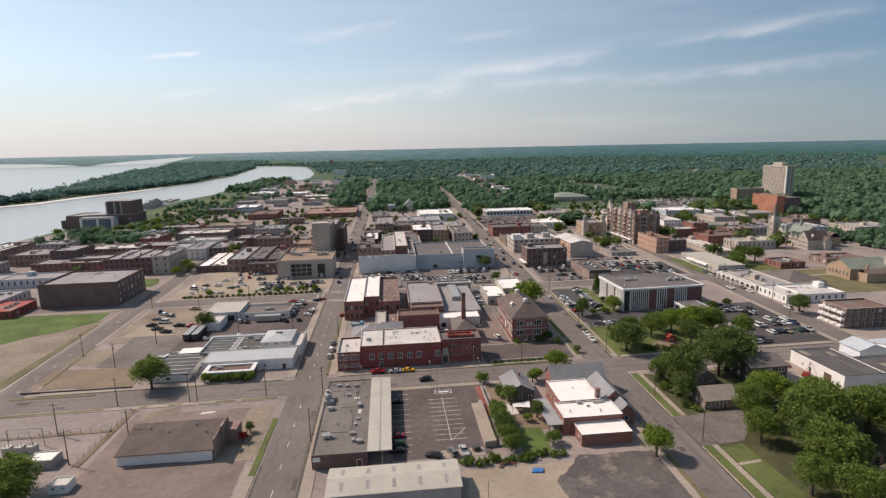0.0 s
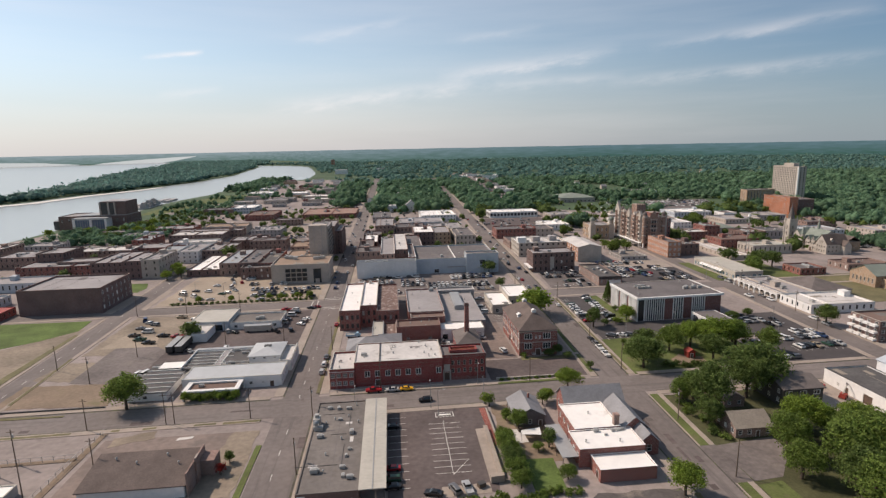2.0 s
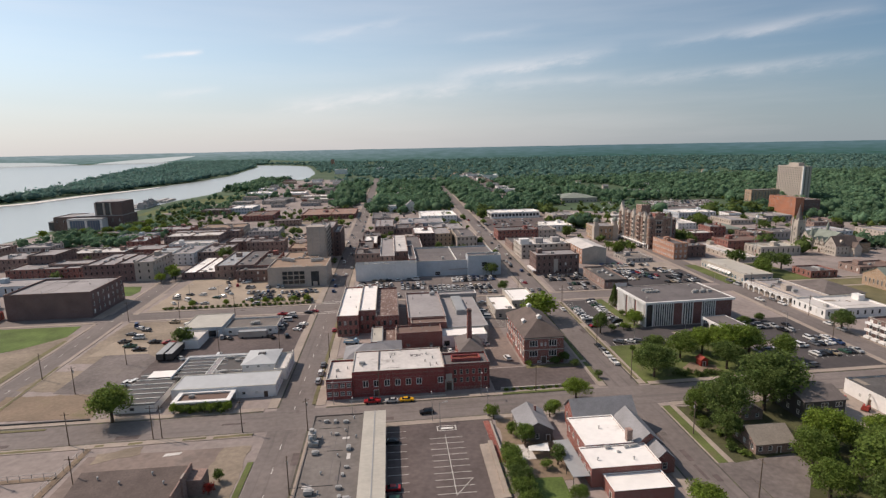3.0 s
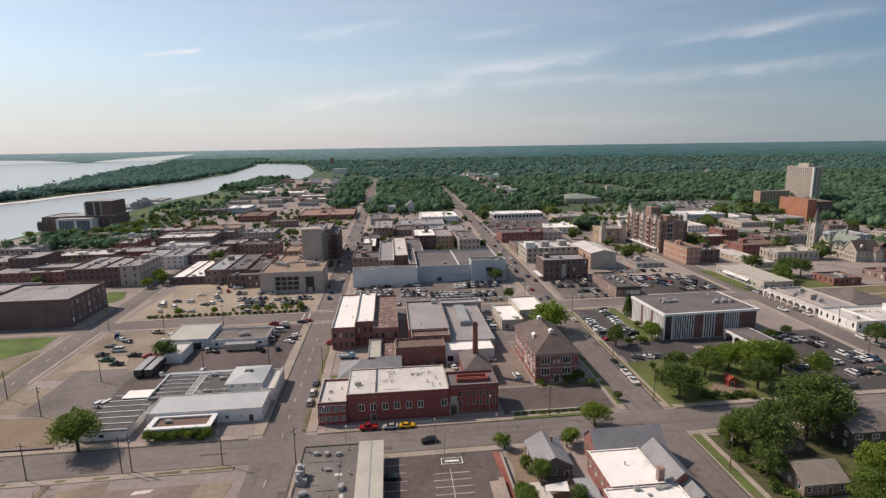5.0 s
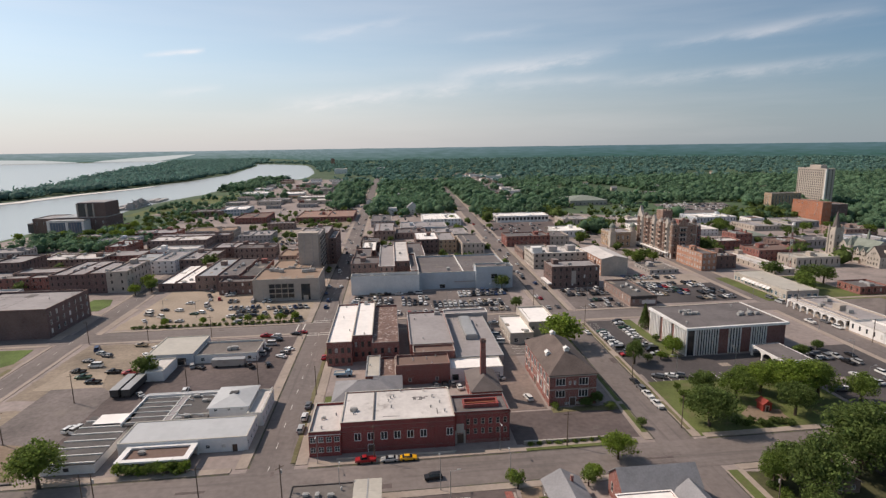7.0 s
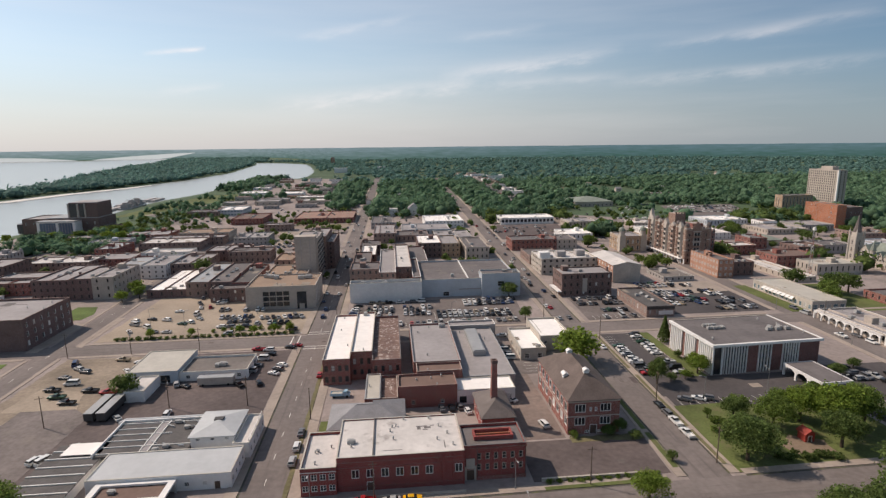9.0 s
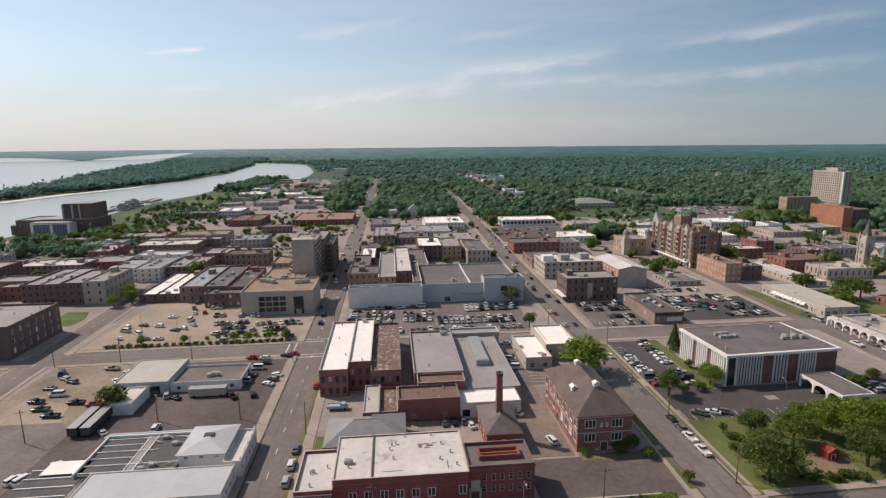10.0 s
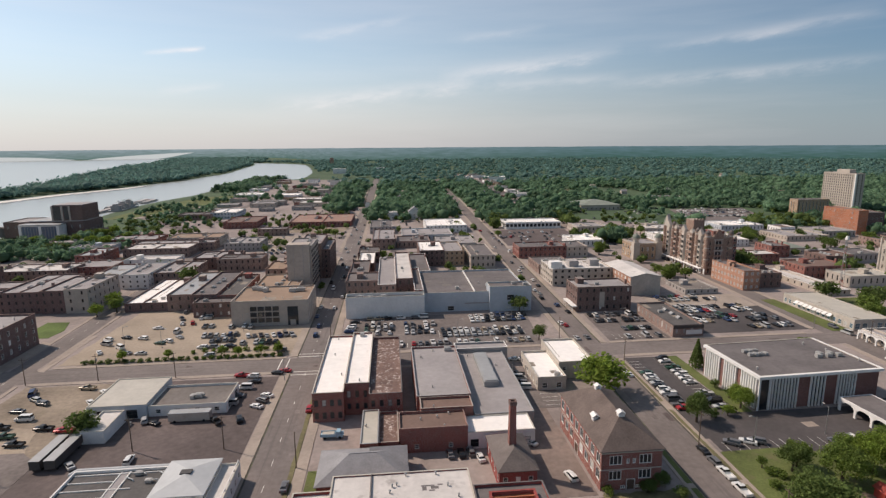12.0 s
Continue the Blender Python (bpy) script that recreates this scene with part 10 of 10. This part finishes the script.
# stores and houses on the flat town toward the river bend, and along the far highway
srng = random.Random(47)
for i in range(46):
    if i < 30:
        y = 870 + (i // 3) * 66 + srng.uniform(-14, 14)
        x = (-118, -165, -235)[i % 3] - 0.03 * (y - 870) + srng.uniform(-12, 12)
    else:
        y = 960 + (i - 30) * 46
        x = float(np.interp(y, [900, 1430, 1760], [198, 219.5, 211])) + (23 if i % 2 else -24)
    w, d, hh = srng.uniform(9, 20), srng.uniform(7, 15), srng.uniform(3.6, 6.5)
    building("far_store", "low distant building among lots and trees", x - w, x + w, y - d, y + d, hh, srng.choice((WHITE, BUFF, DULL_BRICK, GREY_WALL, TAN_BRICK)), srng.choice((WHITE_ROOF, PALE_ROOF, GREY_ROOF, BROWN_ROOF, SHINGLE)), {"S": [(4, 1.8, 1.2, 2.8)]}, category="store", far=True, group="low buildings toward the river bend")
building("distant_tower", "distant red brick flats by the river", -274, -258, 2682, 2698, 30, CORAL_BRICK, DARK_ROOF, {"S": [(3, 1.6, 2 + i * 3.2, 4 + i * 3.2) for i in range(10)]}, category="tower")
for i, (x, y) in enumerate(((-398, 905), (-412, 962), (-398, 972), (-392, 1032), (-406, 1040))):
    bg = thing("barge", "long low grey river barge", "barge", x, y, -2.0, 4, "barges moored at the bank")
    part("hull", Shape().prism([(-5, -28), (5, -28), (5, 25), (3, 29), (-3, 29), (-5, 25)], -0.4, 2.0), STEEL, bg)
    part("coaming", Shape().box(-4.2, 4.2, -25, 22, 2.0, 2.9), GREY_WALL, bg)
dock = thing("floating_dock", "grey floating river dock with cranes and stacked gear", "dock", -384, 926, -2.0, 4)
part("deck", Shape().box(-9, 9, -32, 32, -0.4, 2.2), STEEL, dock)
for y, w, h in ((-26, 5, 8), (-14, 6.5, 5), (-3, 4.5, 9.5), (8, 6.5, 5.5), (20, 5, 10), (28, 3.5, 6)):
    part("deck_house", Shape().box(-w, w, y - 4.2, y + 4.2, 2.2, h).box(-w * 0.6, w * 0.6, y - 2.4, y + 2.4, h, h + 2.4), GREY_WALL, dock)
for y in (-20, 2, 14):
    part("mast", Shape().rod((2, y, 2.2), (2, y, 15), 0.35).rod((2, y, 14), (-5, y + 6, 11), 0.25), STEEL, dock)
tow = thing("tow_boat", "white river tow boat with stacked decks", "boat", -400, 868, -2.0, -4)
part("hull", Shape().prism([(-5, -17), (5, -17), (5, 14), (2.5, 18), (-2.5, 18), (-5, 14)], -0.4, 2.2), DARK_TRIM, tow)
part("deck_house", Shape().box(-4, 4, -13, 9, 2.2, 5.2), WHITE, tow)
part("upper_deck", Shape().box(-3.2, 3.2, -8, 6, 5.2, 7.8), WHITE, tow)
part("wheel_house", Shape().box(-2.2, 2.2, -2, 3.5, 7.8, 10.4), WHITE, tow)
part("funnel", Shape().tube(-1.8, -8.6, 7.0, 11, 0.6).tube(1.8, -8.6, 7.0, 11, 0.6), DARK_TRIM, tow)

# ---------------- poles, lamps, fences ----------------
POLE = Shape().tube(0, 0, 0, 10.8, 0.17, 0.11, 8).mesh("pole", WOOD)
ARM = Shape().box(-1.2, 1.2, -0.06, 0.06, 9.9, 10.04).mesh("crossarm", WOOD)
CAN = Shape().tube(0.34, 0, 8.3, 9.2, 0.22, n=10).mesh("transformer", UNIT)


def utility_pole(x, y, rz, can=False):
    ob = thing("utility_pole", "weathered wooden utility pole with crossarm" + (" and transformer" if can else ""), "pole", x, y, 0.05, rz)
    part("pole", POLE, None, ob)
    part("crossarm", ARM, None, ob)
    if can:
        part("transformer", CAN, None, ob)


for i, (x, y, rz) in enumerate(((-26.9, 182.6, 45), (-47, 184.3, 0), (-73.3, 184, 0), (-70.7, 184, 0), (-97, 183.2, 0), (-109, 246, 20), (-115, 220, 20), (-5, 199.0, 0), (50, 199.4, 0), (88.6, 165, 90), (87.6, 205, 90), (-26.4, 242, 90), (-27, 151, 90), (-82, 158, 0), (-94, 148, 30), (-107, 166, 0), (-142 + 7, 235, 90), (88, 135, 90), (-75, 255.5, 10), (-49, 254, 10), (-82, 306.8, 0), (-110, 307, 0), (-135, 306, 0), (88.5, 241, 90), (92, 300, 90), (-26, 330, 90), (75, 330, 90), (205, 262, 90), (208, 310, 90), (190, 230, 90))):
    utility_pole(x, y, rz, i % 3 == 0)
LAMP_POLE = Shape().tube(0, 0, 0, 8.6, 0.1, 0.07, 8).tube(0, 0, 0, 0.5, 0.2, 0.16, 8).mesh("pole", STEEL)
LAMP_ARM = Shape().rod((0, 0, 8.3), (1.9, 0, 8.8), 0.05).mesh("arm", STEEL)
LAMP_HEAD = Shape().box(1.6, 2.5, -0.16, 0.16, 8.72, 8.9).mesh("lamp_head", UNIT)
for x, y, rz in ((12, 183.6, 90), (-13, 182.8, 90), (30, 184, 90), (-20.5, 199.2, -90), (30.5, 199.8, -90), (-40.2, 300, 0), (-26.6, 300, 180), (105, 240, 180), (130, 243, 90), (150, 235, 0), (165, 222, 0), (180, 245, 180), (-6, 340, 0), (30, 338, 0), (58, 352, 180), (-100, 340, 0), (-70, 358, 0), (-118, 345, 0), (110, 345, 0), (165, 356, 0), (44.5, 290, 0), (-26.6, 420, 180), (-40, 400, 0), (D_X(280) - 6.3, 280, 0), (D_X(330) - 6.3, 330, 0), (D_X(240) + 6.3, 240, 180), (14, 178.5, 0), (44, 118, 0), (20, 112, 0)):
    ob = thing("street_lamp", "slender grey steel street lamp with arm", "street lamp", x, y, 0.05, rz)
    part("pole", LAMP_POLE, None, ob)
    part("arm", LAMP_ARM, None, ob)
    part("lamp_head", LAMP_HEAD, None, ob)


def fence(label, a, b, h=1.8, step=3.0, material=STEEL, rails=2):
    a, b = Vector((*a, 0)), Vector((*b, 0))
    ln = (b - a).length
    ob = thing("fence", label, "fence", a.x, a.y, 0.05, math.degrees(math.atan2(b.y - a.y, b.x - a.x)))
    m = Shape().box(-0.05, 0.05, -0.05, 0.05, 0, h).mesh("post", material)
    for i in range(int(ln / step) + 1):
        part("post", m, None, ob, at=pose(i * step, 0, 0))
    for k in range(rails):
        z = h * (k + 1) / rails - 0.08
        part("rail", Shape().box(0, ln, -0.03, 0.03, z - 0.04, z + 0.04), material, ob)


fence("grey chain-link fence posts and rails", (-124, 165.2), (-91, 166.2))
fence("grey chain-link fence posts and rails", (-91, 166.2), (-90.2, 180.2))
fence("grey chain-link fence posts and rails", (-91, 166.2), (-91.8, 146.3))
solid("low_wall", Shape().box(-138, -99, 198.5, 198.9, 0, 0.6), DARK_TRIM, "low dark retaining wall by the brown patch", "wall", "structure")
solid("garden_wall", Shape().box(29.6, 30.0, 160, 179, 0, 1.1).box(29.5, 30.1, 160, 179, 1.1, 1.2), DULL_BRICK, "low red brick wall beside the car park", "wall", "structure")
sail = thing("shade_sail", "pale cloth shade sail on thin posts", "shade sail", 40, 160.6)
part("cloth", Shape().add([(-3, -1.5, 2.4), (2.8, -1.8, 2.0), (3.2, 1.6, 2.5), (-2.6, 1.2, 2.1), (0, 0, 1.9)], [(0, 1, 4), (1, 2, 4), (2, 3, 4), (3, 0, 4)]), TRIM, sail)
for x, y, z in ((-3, -1.5, 2.4), (2.8, -1.8, 2.0), (3.2, 1.6, 2.5), (-2.6, 1.2, 2.1)):
    part("post", Shape().rod((x, y, 0), (x, y, z), 0.05), DARK_TRIM, sail)
solid("low_wall", Shape().prism([(24.3, 142), (26.7, 142.3), (26.9, 167.4), (24.5, 167.3)], 0, 0.5).prism([(26.71, 142.3), (27.9, 142.6), (28.1, 167.2), (26.91, 167.4)], 0, 1.5).prism([(24.3, 140.2), (27.9, 140.6), (27.9, 141.99), (24.3, 141.99)], 0, 2.0), CONCRETE, "low pale concrete walled planter beside the car park", "wall", "structure")
solid("low_wall", Shape().box(38, 66, 201.9, 202.4, 0, 0.9), STONE, "low stone wall along the school yard", "wall", "structure")
solid("low_wall", Shape().box(-15.5, 18, 199.9, 200.2, 0, 0.7), STONE, "low stone edge before the brick hall", "wall", "structure")

# substation and clutter at the corner lot
sub = thing("substation", "small electrical substation with frames and transformers", "substation", -112, 156.5)
part("gantry", Shape().rod((-5, 3, 0), (-5, 3, 6), 0.12).rod((5, 3, 0), (5, 3, 6), 0.12).rod((-5, 3, 6), (5, 3, 6), 0.1).rod((-5, -2, 0), (-5, -2, 6), 0.12).rod((5, -2, 0), (5, -2, 6), 0.12).rod((-5, -2, 6), (5, -2, 6), 0.1), STEEL, sub)
for x in (-3.5, 0, 3.5):
    part("transformer", Shape().box(x - 1, x + 1, -1, 1.2, 0, 2.2).tube(x - 0.5, 0, 2.2, 3.1, 0.12, n=8).tube(x + 0.5, 0, 2.2, 3.1, 0.12, n=8), UNIT, sub)
building("flat_hut", "small hut with white flat roof", -104.4, -97.4, 146.4, 151.6, 2.6, GREY_WALL, WHITE_ROOF, {"S": [(2, 1.0, 1.0, 2.0)]}, category="hut", parapet=0.15)
building("flat_hut", "small pale trailer office", -91.5, -86.6, 134, 138, 2.4, WHITE, PALE_ROOF, {"S": [(2, 1.0, 1.0, 1.9)]}, category="hut", parapet=0.12)
solid("tarpaulin", Shape().prism([(34.5, 126.3), (37.5, 126), (38, 127.6), (35.3, 128)], 0.05, 0.5), BLUE_PAINT, "crumpled bright blue tarpaulin on the ground", "tarpaulin")
solid("tarpaulin", Shape().prism([(171.6, 179), (176.8, 179), (176.6, 186), (172, 185.4)], 0.05, 2.6), BLUE_PAINT, "bright blue covered load behind the workshop", "tarpaulin")
car("sedan", "black", 9.1, 137.6, 70, "parked behind the shop canopy", True)
car("estate", "grey", 14.6, 138.4, 20, "parked behind the shop canopy", True)
car("pickup", "silver", 17.9, 138.4, 8, "parked behind the shop canopy", True)
slab("pad_3", [(11.2, 136.2), (24.0, 136.6), (23.9, 140.8), (11.4, 140.4)], 0.1, CONCRETE, "pale concrete pad behind the car park", "slab")
for k, (x, y, rz) in enumerate(((28.6, 131.2, 10), (30.4, 130.5, -20), (27.0, 130.4, 60))):
    bar = thing("barrier", "orange plastic barrier lying in the planting", "barrier", x, y, 0.05, rz, "orange barriers")
    part("board", Shape().box(-0.9, 0.9, -0.05, 0.05, 0.3, 0.9), ORANGE_BRICK, bar)
    part("foot", Shape().box(-0.75, -0.6, -0.3, 0.3, 0, 0.3).box(0.6, 0.75, -0.3, 0.3, 0, 0.3), DARK_TRIM, bar)
stack3 = thing("crate", "dark stacked yard crate beside the pad", "crate", 21.6, 139.4, 0.1, 20)
part("box", Shape().box(-1.0, 1.0, -0.7, 0.7, 0, 1.1), WOOD, stack3)
part("lid", Shape().box(-1.06, 1.06, -0.76, 0.76, 1.1, 1.2), DARK_TRIM, stack3)
car("sedan", "red", 149.5, 181.5, 20, "parked before the workshop", True)
solid("yard_line", Shape().box(-0.1, 0.1, -4, 4, 0, 0.004), LINE, "worn white line in the concrete yard", "road marking", "structure", at=pose(147.5, 165.5, 0.155, 0, 0, 28))
lift = thing("boom_lift", "dark red boom lift before the workshop", "boom lift", 150.6, 171.4, 0.16, 35)
part("chassis", Shape().box(-1.7, 1.7, -0.95, 0.95, 0.4, 1.2).box(-1.5, 0.2, -0.8, 0.8, 1.2, 1.9), RED_PAINT, lift)
part("boom", Shape().rod((-1.2, 0, 1.9), (3.6, 0, 3.9), 0.17).rod((3.6, 0, 3.9), (5.0, 0, 3.5), 0.12), PALE_METAL, lift)
part("basket", Shape().box(4.8, 5.9, -0.6, 0.6, 2.9, 3.0).box(4.8, 4.86, -0.6, 0.6, 3.0, 3.9).box(5.84, 5.9, -0.6, 0.6, 3.0, 3.9), STEEL, lift)
for sx in (-1.1, 1.1):
    for sy in (-0.95, 0.95):
        part("wheel", Shape().rod((sx, sy - 0.12, 0.42), (sx, sy + 0.12, 0.42), 0.42, 10), RUBBER, lift)
